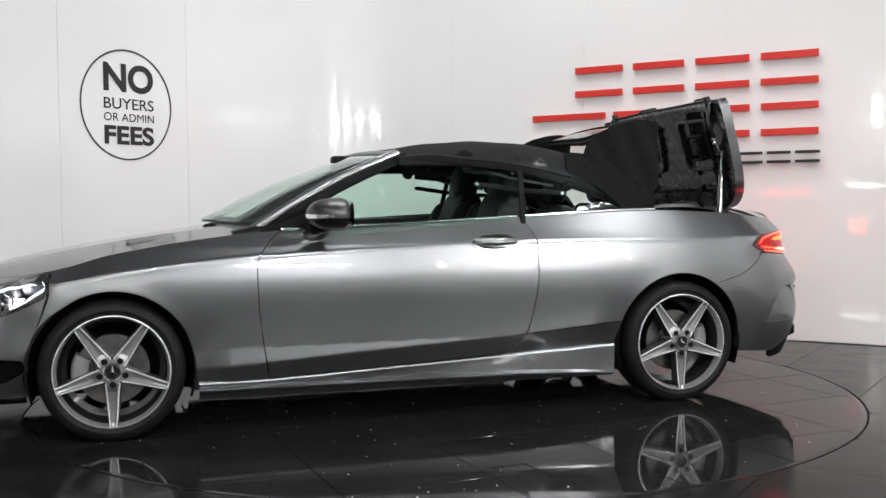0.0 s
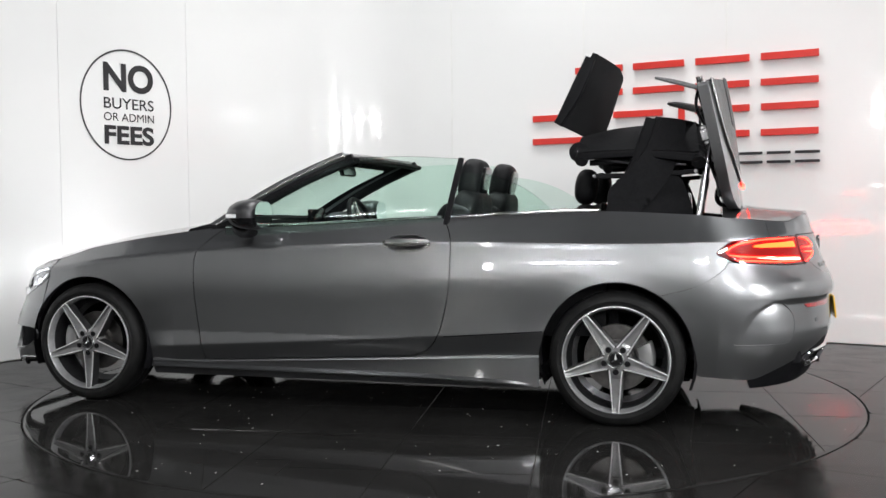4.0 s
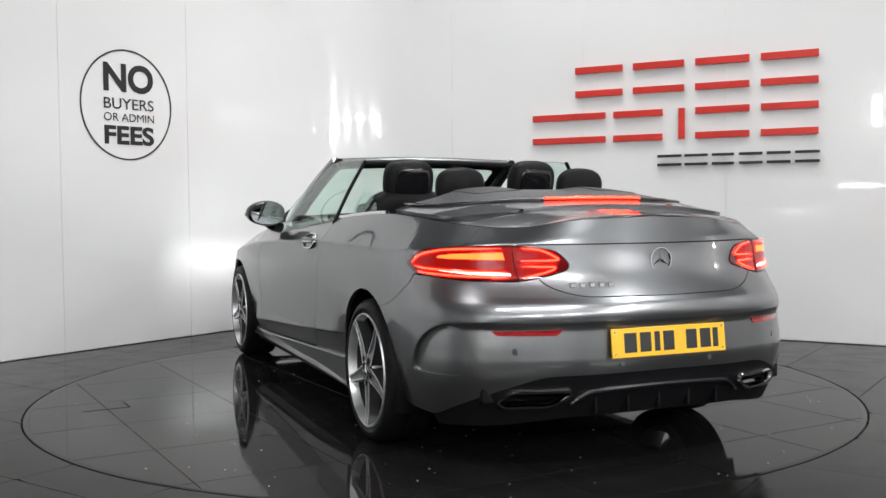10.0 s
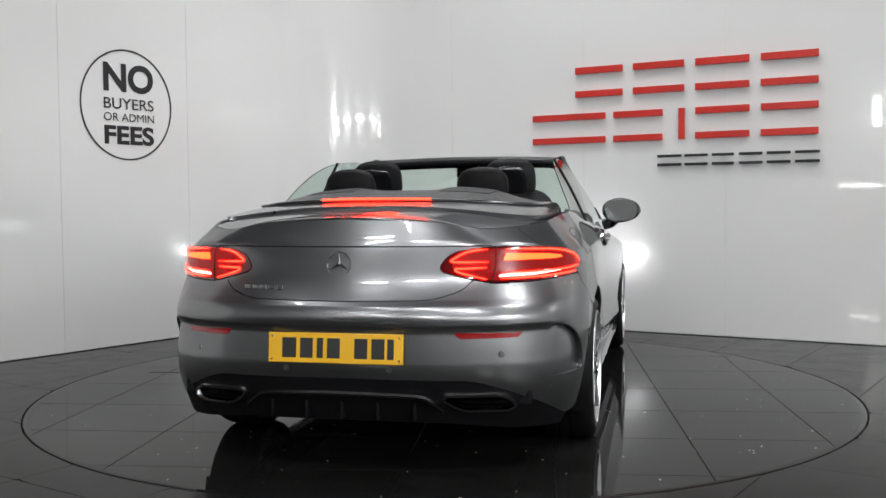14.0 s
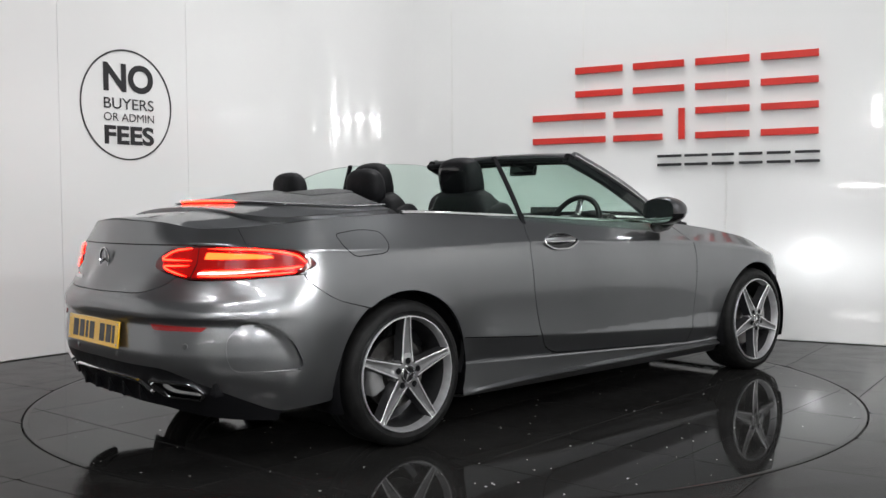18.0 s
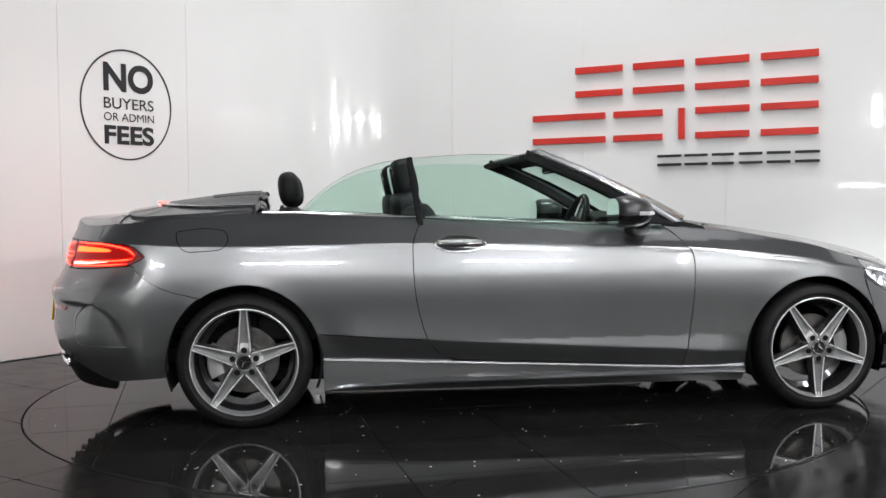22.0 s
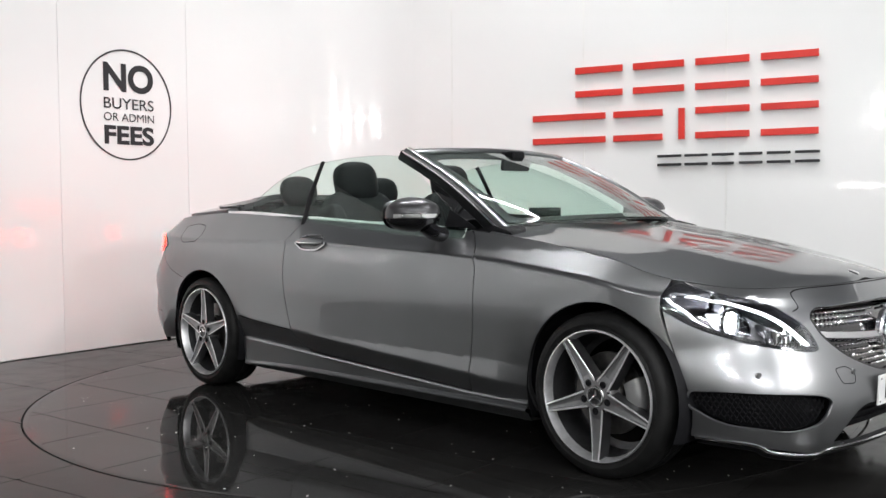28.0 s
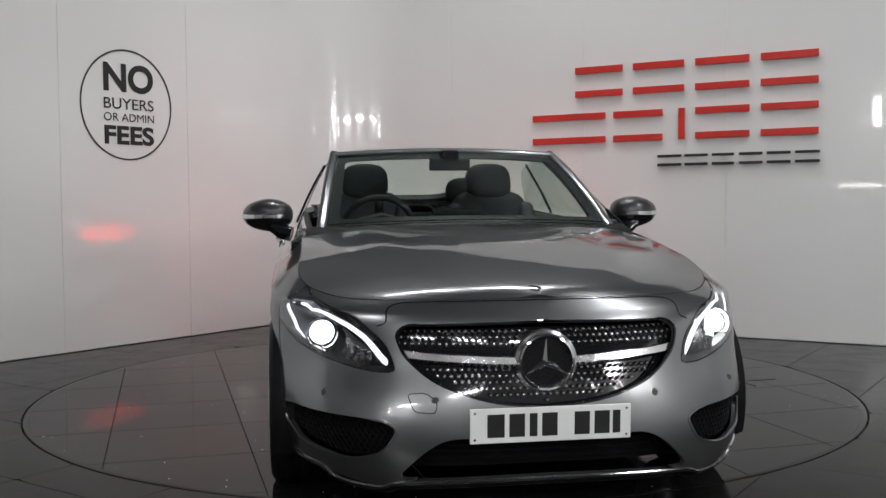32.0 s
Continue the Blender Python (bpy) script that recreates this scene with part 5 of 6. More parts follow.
# ---- the car's sides: handles, mouldings, mirrors, flap ----
for sd in (1, -1):
    hz = 0.856
    cup = fillet([(-0.522, hz, 0.01), (-0.46, hz + 0.036, 0.05), (-0.33, hz + 0.036, 0.05), (-0.268, hz, 0.01), (-0.33, hz - 0.034, 0.05), (-0.46, hz - 0.034, 0.05)])
    # flat black sheet on the skin; the hollow's shade is put into its colour
    part("handle_cup", panel("handle_cup", shell, cup, cell=0.009, offset=0.002, thick=0.004, side=sd), GLOSS_BLACK, car, "black sheet for the shaded hollow behind the door handle")
    ring = np.vstack([cup, cup[:1]])
    part("handle_ring", strip(shell, ring, 0.011, 0.010, 0.0015, sd, taper=False), SATIN, car, "thin chrome ring round the door handle")
    hp = [Vector(shell(np.array([x]), np.array([hz + 0.011]))[0]) for x in np.linspace(-0.51, -0.28, 16)]
    hp = [Vector((p.x, sd * (p.y + 0.004 + 0.026 * math.sin(math.pi * i / 15)), p.z)) for i, p in enumerate(hp)]
    grip = part("door_handle", sweep(hp, ring_section(0.009, 0.017, 14, 2.4), scale=lambda t: 0.55 + 0.45 * math.sin(math.pi * t) ** 0.5), PAINT, car, "grey pull handle of the door")
    part("handle_strip", sweep([p + Vector((0, sd * 0.008, -0.006)) for p in hp[1:-1]], ring_section(0.003, 0.004, 8)), CHROME, grip, "thin chrome strip on the handle")
    # bright moulding along the belt
    for a, b in ((0.648, -0.55), (-0.572, -1.335)):
        path = []
        for x in np.linspace(a, b, 40):
            q = shell(np.array([x]), np.array([belt(x)]))[0]
            path.append((q[0], sd * (q[1] - 0.006), q[2] + 0.004))
        part("belt_moulding", sweep(path, ring_section(0.011, 0.009, 8, 3)), CHROME, car, "bright chrome strip along the window sill")
    if sd < 0:
        flap = fillet([(-1.735, 0.93, 0.02), (-1.60, 0.948, 0.05), (-1.50, 0.935, 0.05), (-1.485, 0.88, 0.06), (-1.52, 0.845, 0.05), (-1.68, 0.835, 0.05), (-1.72, 0.87, 0.05)])
        part("fuel_flap_joint", strip(shell, np.vstack([flap, flap[:1]]), 0.004, 0.0006, 0.0004, sd, taper=False), DARK_GAP, car, "joint round the fuel flap")
    # door mirror
    foot = part("mirror_foot", sweep([(0.50, sd * 0.80, 0.915), (0.495, sd * 0.84, 0.925), (0.48, sd * 0.875, 0.955)], ring_section(0.062, 0.036, 12), up=(0, 0, 1)), GLOSS_BLACK, car, "black mirror foot")
    bm = bmesh.new()
    bmesh.ops.create_uvsphere(bm, u_segments=32, v_segments=20, radius=1.0)
    for v in bm.verts:
        x, y, z = v.co
        x = x if x > 0 else -0.62 * abs(x) ** 0.45
        v.co = (0.425 + 0.125 * x, sd * (0.912 + 0.118 * y - 0.02 * max(x, 0)), 1.006 + 0.078 * math.copysign(abs(z) ** 0.8, z) * (1 - 0.12 * max(0, y)))
    if sd < 0:
        bmesh.ops.reverse_faces(bm, faces=bm.faces)
    low = bm.copy()
    for mesh, keep_low in ((bm, False), (low, True)):
        bmesh.ops.delete(mesh, geom=[f for f in mesh.faces if (f.calc_center_median().z < 0.992) != keep_low], context="FACES")
    # darker than the body paint: the ceiling's dark reflection is put into the cap's colour
    mir = part("door_mirror", smooth(bm, 60), ALLOY_DARK, car, "grey door mirror, darkened as if reflecting the dark ceiling, with a silver indicator strip")
    part("lower_shell", smooth(low, 60), GLOSS_BLACK, mir, "black lower shell of the mirror")
    pts = [(0.425 + 0.128 * math.cos(a), sd * (0.912 + 0.121 * math.sin(a) - 0.02 * max(math.cos(a), 0)), 1.0) for a in np.linspace(-0.5, 1.45, 24)]
    part("indicator_strip", sweep(pts, ring_section(0.003, 0.011, 8, 3)), CHROME, mir)
    bm = bmesh.new()
    bmesh.ops.create_circle(bm, cap_ends=True, segments=32, radius=1.0)
    for v in bm.verts:
        x, y, z = v.co
        v.co = (0.346, sd * (0.912 + 0.100 * math.copysign(abs(x) ** 0.75, x)), 1.006 + 0.066 * math.copysign(abs(y) ** 0.75, y))
    part("mirror_glass", bm, MIRROR, mir, "mirror glass")
# ---- windscreen, windows ----
def screen(u, v):
    """u across (metres at mid height), v from 0 at the foot to 1 at the top."""
    u, v = np.asarray(u, float) / 0.62, np.asarray(v, float)
    y = u * (0.665 + (0.575 - 0.665) * v)
    xb, xt = 0.985 - 0.235 * u**2, 0.125 - 0.075 * u**2
    zb_, zt_ = 0.985 - 0.022 * u**2, 1.338 - 0.018 * u**2
    bow = 0.022 * np.sin(math.pi * np.clip(v, 0, 1))
    return np.stack([xb + (xt - xb) * v + bow * 0.4, y, zb_ + (zt_ - zb_) * v + bow], -1)


full_screen = np.array([*[(u, 0.0) for u in np.linspace(-0.60, 0.60, 25)], *[(u, 0.955) for u in np.linspace(0.60, -0.60, 25)]])
clear = fillet([(-0.555, 0.06, 0.04), (0.555, 0.06, 0.04), (0.555, 0.85, 0.05), (-0.555, 0.85, 0.05)])
ws = part("windscreen", panel("windscreen", screen, full_screen, cell=0.04, gap=0, solid=True, thick=0.005), WINDOW, car, "clear laminated windscreen")
ws.visible_shadow = False
part("screen_border", panel("screen_border", screen, full_screen, [clear], cell=0.02, gap=0, thick=0.003, offset=-0.012), BLACK, ws, "black border of the windscreen")
head = [screen(np.array([u]), np.array([0.985]))[0] for u in np.linspace(-0.615, 0.615, 40)]
part("screen_header", sweep([Vector(p) + Vector((-0.012, 0, -0.008)) for p in head], ring_section(0.045, 0.018, 14, 2.6)), PAINT, car, "grey windscreen header rail")
part("header_seal", sweep([Vector(p) + Vector((-0.075, 0, -0.03)) for p in head], ring_section(0.035, 0.016, 10, 3)), BLACK, car, "black header lining")
for sd in (1, -1):
    side_l = [screen(np.array([sd * 0.62]), np.array([v]))[0] for v in np.linspace(-0.06, 1.0, 30)]
    part("screen_pillar", sweep([Vector(p) + Vector((-0.012, 0, -0.006)) for p in side_l], ring_section(0.024, 0.022, 12, 2.6)), PAINT, car, "grey windscreen pillar")
    part("pillar_moulding", sweep([Vector(p) + Vector((-0.026, sd * 0.022, -0.006)) for p in side_l], ring_section(0.003, 0.004, 8, 3)), CHROME, car, "thin bright pillar moulding")
    part("pillar_lining", sweep([Vector(p) + Vector((-0.062, -sd * 0.012, -0.022)) for p in side_l], ring_section(0.022, 0.030, 10, 3)), BLACK, car)
part("cowl_panel", panel("cowl_panel", lambda x, y: bonnet(x, y) - np.array((0, 0, 0.03)), np.array([(0.60, 0.72), (0.76, 0.73), (0.86, 0.57), (0.94, 0.32), (0.965, 0.0), (0.94, -0.32), (0.86, -0.57), (0.76, -0.73), (0.60, -0.72), (0.70, -0.4), (0.72, 0), (0.70, 0.4)]), cell=0.03, gap=0), BLACK, car)
for y0, y1 in ((0.58, -0.02), (0.0, -0.62)):
    path = [(0.90 - 0.26 * (abs(y) / 0.62) ** 2 + 0.035, y, 0.982 - 0.012 * abs(y)) for y in np.linspace(y0, y1, 20)]
    part("wiper", sweep(path, [(-0.008, -0.006), (0.008, -0.006), (0.004, 0.006), (-0.004, 0.006)]), BLACK, car, "black windscreen wiper")


door_glass = fillet([(0.63, 0.90), (0.64, 0.955, 0.01), (0.04, 1.288, 0.02), (-0.10, 1.302, 0.1), (-0.35, 1.303, 0.2), (-0.605, 1.283, 0.005), (-0.565, 0.90)])
quarter = fillet([(-0.578, 0.86), (-0.618, 1.281, 0.01), (-0.76, 1.262, 0.12), (-0.92, 1.21, 0.12), (-1.05, 1.125, 0.12), (-1.15, 1.03, 0.08), (-1.22, 0.95, 0.05), (-1.24, 0.86)])
QUARTER = []
for sd in (1, -1):
    g = part("door_window", panel("door_window", side_glass, door_glass, cell=0.05, side=sd, solid=True, thick=0.004, gap=0), WINDOW, car, "green-tinted door window")
    g.visible_shadow = False
    g = part("quarter_window", panel("quarter_window", side_glass, quarter, cell=0.04, side=sd, solid=True, thick=0.004, gap=0), WINDOW, car, "green-tinted rear quarter window")
    g.visible_shadow = False
    QUARTER.append(g)
    seal = [side_glass(np.array([-0.575 - 0.115 * (z - 0.95)]), np.array([z]))[0] for z in np.linspace(0.94, 1.285, 12)]
    part("window_seal", sweep([(p[0], sd * p[1], p[2]) for p in seal], ring_section(0.016, 0.007, 8, 3), up=(0, sd, 0)), BLACK, car, "black seal between the side windows")
    tri = fillet([(0.70, 0.945), (0.50, 1.03, 0.01), (0.50, 0.95)])
    part("mirror_corner", panel("mirror_corner", side_glass, tri, cell=0.02, side=sd, thick=0.006, gap=0, offset=0.003), BLACK, car)

# ---- cabin ----
part("cabin_floor", box(-1.40, 0.80, -0.70, 0.70, 0.20, 0.26, 0.01), CARPET, car)
part("rear_bulkhead", box(-1.42, -1.37, -0.72, 0.72, 0.26, 0.97, 0.01), CARPET, car)
part("boot_floor", box(-2.25, -1.38, -0.70, 0.70, 0.30, 0.36, 0.01), CARPET, car)
part("underbody", box(-1.75, 1.95, -0.55, 0.55, 0.17, 0.22, 0.01), BLACK, car)
part("floor_pan", box(-1.02, 1.02, -0.80, 0.80, 0.16, 0.21, 0.01), BLACK, car)
part("engine_bay_floor", box(0.80, 2.0, -0.55, 0.55, 0.24, 0.60, 0.02), BLACK, car)
for sd in (1, -1):
    path = [(x, sd * 0.735, float(belt(x)) - 0.005) for x in np.linspace(0.72, -1.36, 40)]
    part("door_card", sweep(path, [(0.0, 0.004), (0.035, 0.004), (0.045, -0.02), (0.045, -0.30), (0.03, -0.60), (0.0, -0.60)] if sd < 0 else [(0.0, 0.004), (0.0, -0.60), (-0.03, -0.60), (-0.045, -0.30), (-0.045, -0.02), (-0.035, 0.004)]), LEATHER, car, "black leather door lining")

dash = part("dashboard", sweep([(0.70 - 0.05 * (y / 0.7) ** 2, y, 0.86) for y in np.linspace(0.71, -0.71, 24)],
            [(-0.02, 0.085), (-0.12, 0.095), (-0.22, 0.07), (-0.26, 0.02), (-0.25, -0.10), (-0.20, -0.20), (0.10, -0.20), (0.12, 0.05)]), LEATHER, car, "black leather dashboard")
part("binnacle", sweep([(0.44, -0.50, 0.955), (0.44, -0.37, 0.985), (0.44, -0.24, 0.955)], ring_section(0.07, 0.025, 12, 2.5)), BLACK, dash)
part("centre_screen", box(0.43, 0.45, -0.12, 0.12, 0.94, 1.03, 0.006), GLOSS_BLACK, dash, "black tablet screen on the dashboard")
for y in (-0.09, 0.0, 0.09):
    part("air_vent", moved(lathe([(0.0, 0.0), (0.02, 0.002), (0.030, 0.012), (0.034, 0.010), (0.034, -0.01)], 24), Matrix.Translation((0.455, y, 0.90)) @ Matrix.Rotation(radians(90), 4, "Z")), SATIN, dash, "round silver air vent")
part("centre_console", box(-0.50, 0.46, -0.11, 0.11, 0.26, 0.62, 0.04, 3), GLOSS_BLACK, car, "gloss black centre console")
sw = Matrix.Translation((0.28, -0.37, 0.92)) @ Matrix.Rotation(radians(-68), 4, "Y")
rim_pts = [sw @ Vector((0.178 * math.cos(a), 0.178 * math.sin(a), 0)) for a in np.linspace(0, 2 * math.pi, 49)[:-1]]
wheel_rim = part("steering_wheel", sweep(rim_pts, ring_section(0.016, 0.016, 10), up=sw.to_3x3() @ Vector((0, 0, 1)), closed=True), LEATHER, car, "black leather steering wheel")
bm = bmesh.new()
bmesh.ops.create_uvsphere(bm, u_segments=20, v_segments=12, radius=0.07, matrix=sw @ Matrix.Diagonal((1, 1.1, 0.4, 1)))
part("wheel_hub", smooth(bm), LEATHER, wheel_rim)
for a in (0, 180, 270):
    d = sw @ Vector((0.17 * math.sin(radians(a + 90)) * 1.0, 0.17 * math.cos(radians(a + 90)), 0))
    part("wheel_arm", sweep([sw @ Vector((0, 0, 0)), d], ring_section(0.022, 0.010, 8)), SATIN, wheel_rim)
rv = part("rear_view_mirror", moved(box(-0.012, 0.016, -0.105, 0.105, -0.032, 0.032, 0.012, 3), Matrix.Translation((0.24, 0.0, 1.252)) @ Matrix.Rotation(radians(12), 4, "Y")), BLACK, car, "black rear-view mirror")
part("mirror_stalk", box(0.16, 0.27, -0.045, 0.045, 1.275, 1.325, 0.012), BLACK, rv)
part("mirror_glass", moved(box(-0.0145, -0.012, -0.098, 0.098, -0.026, 0.026, 0.001), Matrix.Translation((0.24, 0.0, 1.252)) @ Matrix.Rotation(radians(12), 4, "Y")), MIRROR, rv)


def cushion(w, h, d, p=4.0, seg=10):
    """A padded block, w across (y), h high (z), d deep (x), centred."""
    bm = bmesh.new()
    bmesh.ops.create_cube(bm, size=2)
    bmesh.ops.subdivide_edges(bm, edges=bm.edges[:], cuts=seg, use_grid_fill=True)
    for v in bm.verts:
        x, y, z = v.co
        r = (abs(x) ** p + abs(y) ** p + abs(z) ** p) ** (1 / p)
        q = Vector((x, y, z)) / r
        v.co = Vector((q.x * d / 2, q.y * w / 2, q.z * h / 2))
    for f in bm.faces:
        f.smooth = True
    return bm


def front_seat(y):
    seat = part("front_seat", moved(cushion(0.50, 0.18, 0.54), pose(-0.26, y, 0.50, 0, -8, 0)), LEATHER, car, "black leather front seat with a headrest")
    part("seat_base", box(-0.48, -0.02, y - 0.22, y + 0.22, 0.26, 0.46, 0.03), BLACK, seat)
    part("backrest", moved(cushion(0.50, 0.68, 0.17), pose(-0.54, y, 0.80, 0, -17, 0)), LEATHER, seat)
    for s in (1, -1):
        part("side_bolster", moved(cushion(0.11, 0.56, 0.20), pose(-0.51, y + s * 0.215, 0.78, 0, -17, 0)), LEATHER, seat)
    part("headrest", moved(cushion(0.275, 0.235, 0.135, 3.0), pose(-0.622, y, 1.175, 0, -12, 0)), LEATHER, seat, "padded black headrest")
    part("headrest_panel", moved(cushion(0.19, 0.15, 0.03), pose(-0.681, y, 1.172, 0, -12, 0)), GLOSS_BLACK, seat, "gloss black back of the headrest")
    part("neck_warmer", moved(cushion(0.16, 0.10, 0.06), pose(-0.60, y, 1.045, 0, -12, 0)), BLACK, seat)
    for s in (1, -1):
        part("headrest_post", sweep([(-0.615, y + s * 0.06, 1.02), (-0.62, y + s * 0.06, 1.10)], ring_section(0.006, 0.006, 8), up=(1, 0, 0)), SATIN, seat)


for y in (0.37, -0.37):
    front_seat(y)
rear = part("rear_bench", moved(cushion(1.16, 0.20, 0.46), pose(-0.98, 0, 0.52, 0, -6, 0)), LEATHER, car, "black leather rear bench")
for y in (0.33, -0.33):
    part("backrest", moved(cushion(0.52, 0.58, 0.15), pose(-1.17, y, 0.76, 0, -14, 0)), LEATHER, rear)
    part("headrest", moved(cushion(0.25, 0.185, 0.115, 2.6), pose(-1.218, y, 1.135, 0, -8, 0)), LEATHER, rear, "padded black rear headrest")
part("rear_shelf", box(-1.42, -1.20, -0.66, 0.66, 0.95, 1.0, 0.02), BLACK, car)
frame_pts = [(-1.02, y, 1.02 + 0.10 * (1 - (y / 0.36) ** 4)) for y in np.linspace(-0.36, 0.36, 24)]
part("wind_deflector", sweep([(-1.27, y * 0.5, z - 0.075) for _, y, z in frame_pts], ring_section(0.010, 0.010, 8)), BLACK, car, "black wind deflector frame")
# ---- folding roof: rigid pieces that turn about their joints ----
roof_top = spline((-1.46, -1.42, -1.36, -1.22, -1.0, -0.78, -0.49, -0.2, 0.07), (0.99, 1.04, 1.12, 1.278, 1.352, 1.392, 1.405, 1.385, 1.345))
roof_drop = spline((-1.42, -1.30, -1.07, -0.68, -0.34, 0.07), (0.03, 0.10, 0.20, 0.165, 0.125, 0.07))


def roof(x, y):
    x, y = np.asarray(x, float), np.asarray(y, float)
    k = np.abs(y) / 0.655
    wave = 0.0016 * np.sin(x * 23) * np.sin(y * 9)
    return np.stack([x, y, roof_top(x) - roof_drop(x) * k**3.2 + wave], -1)


def shifted(me, origin):
    for v in me.vertices:
        v.co -= Vector(origin)
    return me


J0, J1, J2 = (-1.40, 0, 1.01), (-0.33, 0, 1.375), (-0.88, 0, 1.355)


def roof_piece(name, outline, origin, holes=(), label=""):
    me = panel(name, roof, np.array(outline), holes, cell=0.025, gap=0, thick=0.022)
    ob = part(name, shifted(me, origin), FABRIC, car, label)
    inner = panel("lining", lambda u, v: roof(u, v) - np.array((0, 0, 0.024)), np.array(outline), holes, cell=0.03, gap=0.004, thick=0.004, out=-1)
    part("lining", shifted(inner, origin), CARPET, ob)
    return ob


front_roof = roof_piece("roof_front", [(0.06, -0.60), (0.085, 0), (0.06, 0.60), (-0.33, 0.645), (-0.33, -0.645)], J1, label="front section of the black fabric roof")
mid_roof = roof_piece("roof_middle", [(-0.32, -0.645), (-0.32, 0.645), (-0.89, 0.655), (-0.89, -0.655)], J2, label="middle section of the black fabric roof")
window_cut = fillet([(-1.00, -0.40, 0.05), (-1.00, 0.40, 0.05), (-1.46, 0.47), (-1.46, -0.47)])
rear_roof = roof_piece("roof_rear", [(-0.875, -0.655), (-0.875, 0.655), (-1.20, 0.655), (-1.42, 0.60), (-1.42, -0.60), (-1.20, -0.655)], J0, [window_cut], label="rear section of the black fabric roof")
# tension bow: swings about the foot of the rear pillar and carries the back window and the wedge-shaped fabric sides
PIVOT = (-1.33, 0, 1.0)
BOW = 0.45


def back(u, v):
    """u from the bow (0) towards the roof (1), v across; in the bow's own space."""
    u, v = np.asarray(u, float), np.asarray(v, float)
    a = radians(58) * u
    r = BOW * (1 - 0.09 * np.sin(math.pi * np.clip(u, 0, 1))) - 0.03 * (v / 0.55) ** 2
    return np.stack([-r * np.cos(a), v, r * np.sin(a)], -1)


out_line = fillet([(0.0, -0.56, 0.03), (0.0, 0.56, 0.03), (1.0, 0.52, 0.03), (1.0, -0.52, 0.03)])
pane_line = fillet([(0.16, -0.44, 0.06), (0.16, 0.44, 0.06), (0.86, 0.39, 0.06), (0.86, -0.39, 0.06)])
back_roof = part("roof_back", panel("roof_back", back, out_line, [pane_line], cell=0.03, gap=0, thick=0.018, out=-1), FABRIC, car, "rear roof section with the heated back window")
pane = part("back_window", panel("back_window", back, pane_line, cell=0.06, gap=0, offset=-0.006, solid=True, thick=0.004, out=-1), WINDOW, back_roof, "glass back window")
pane.visible_shadow = False
part("tension_bow", sweep([(-BOW + 0.012 + 0.03 * (y / 0.57) ** 2, y, 0.0) for y in np.linspace(-0.575, 0.575, 24)], ring_section(0.016, 0.018, 10, 3)), FABRIC, back_roof, "fabric-covered rear bow of the roof")
for sd in (1, -1):
    wedge = lambda u, v, k=sd: np.stack([np.asarray(u, float), k * (0.645 - 0.16 * np.hypot(u, v) + 0.010 * np.sin(np.asarray(v, float) * 34 + np.asarray(u, float) * 22)), np.asarray(v, float)], -1)
    wl = fillet([(0.035, -0.045, 0.03), (-0.12, -0.055, 0.04), (-BOW + 0.005, -0.018, 0.015), (-BOW + 0.005, 0.018, 0.015), (-BOW * 0.93, BOW * 0.30, 0.05), (-BOW * 0.77, BOW * 0.60, 0.05), (-BOW * 0.53, BOW * 0.84, 0.03), (-0.12, 0.385, 0.04), (-0.03, 0.33, 0.04), (0.02, 0.06, 0.05)])
    part("side_curtain", panel("side_curtain", wedge, wl, cell=0.022, gap=0, thick=0.014, out=sd, solid=True), FABRIC, back_roof, "black fabric side of the rear roof")

# fabric flanks of the rear section, behind the quarter windows
for sd in (1, -1):
    flank = lambda u, v, s=sd: np.stack([np.asarray(u, float), s * (0.692 - 0.16 * np.maximum(np.asarray(v, float) - 0.98, 0) - 0.25 * np.maximum(np.asarray(v, float) - 1.12, 0)), np.asarray(v, float)], -1)
    fl = fillet([(-0.885, 1.215, 0.01), (-1.05, 1.132, 0.05), (-1.155, 1.04, 0.05), (-1.225, 0.972, 0.01), (-1.36, 0.965, 0.02), (-1.37, 1.05, 0.05), (-1.32, 1.14, 0.06), (-1.18, 1.25, 0.08), (-1.0, 1.32, 0.05), (-0.885, 1.325, 0.01)])
    part("roof_flank", shifted(panel("roof_flank", flank, fl, cell=0.022, gap=0, thick=0.016, out=-sd, solid=True), J0), FABRIC, rear_roof, "black fabric flank of the roof behind the side window")

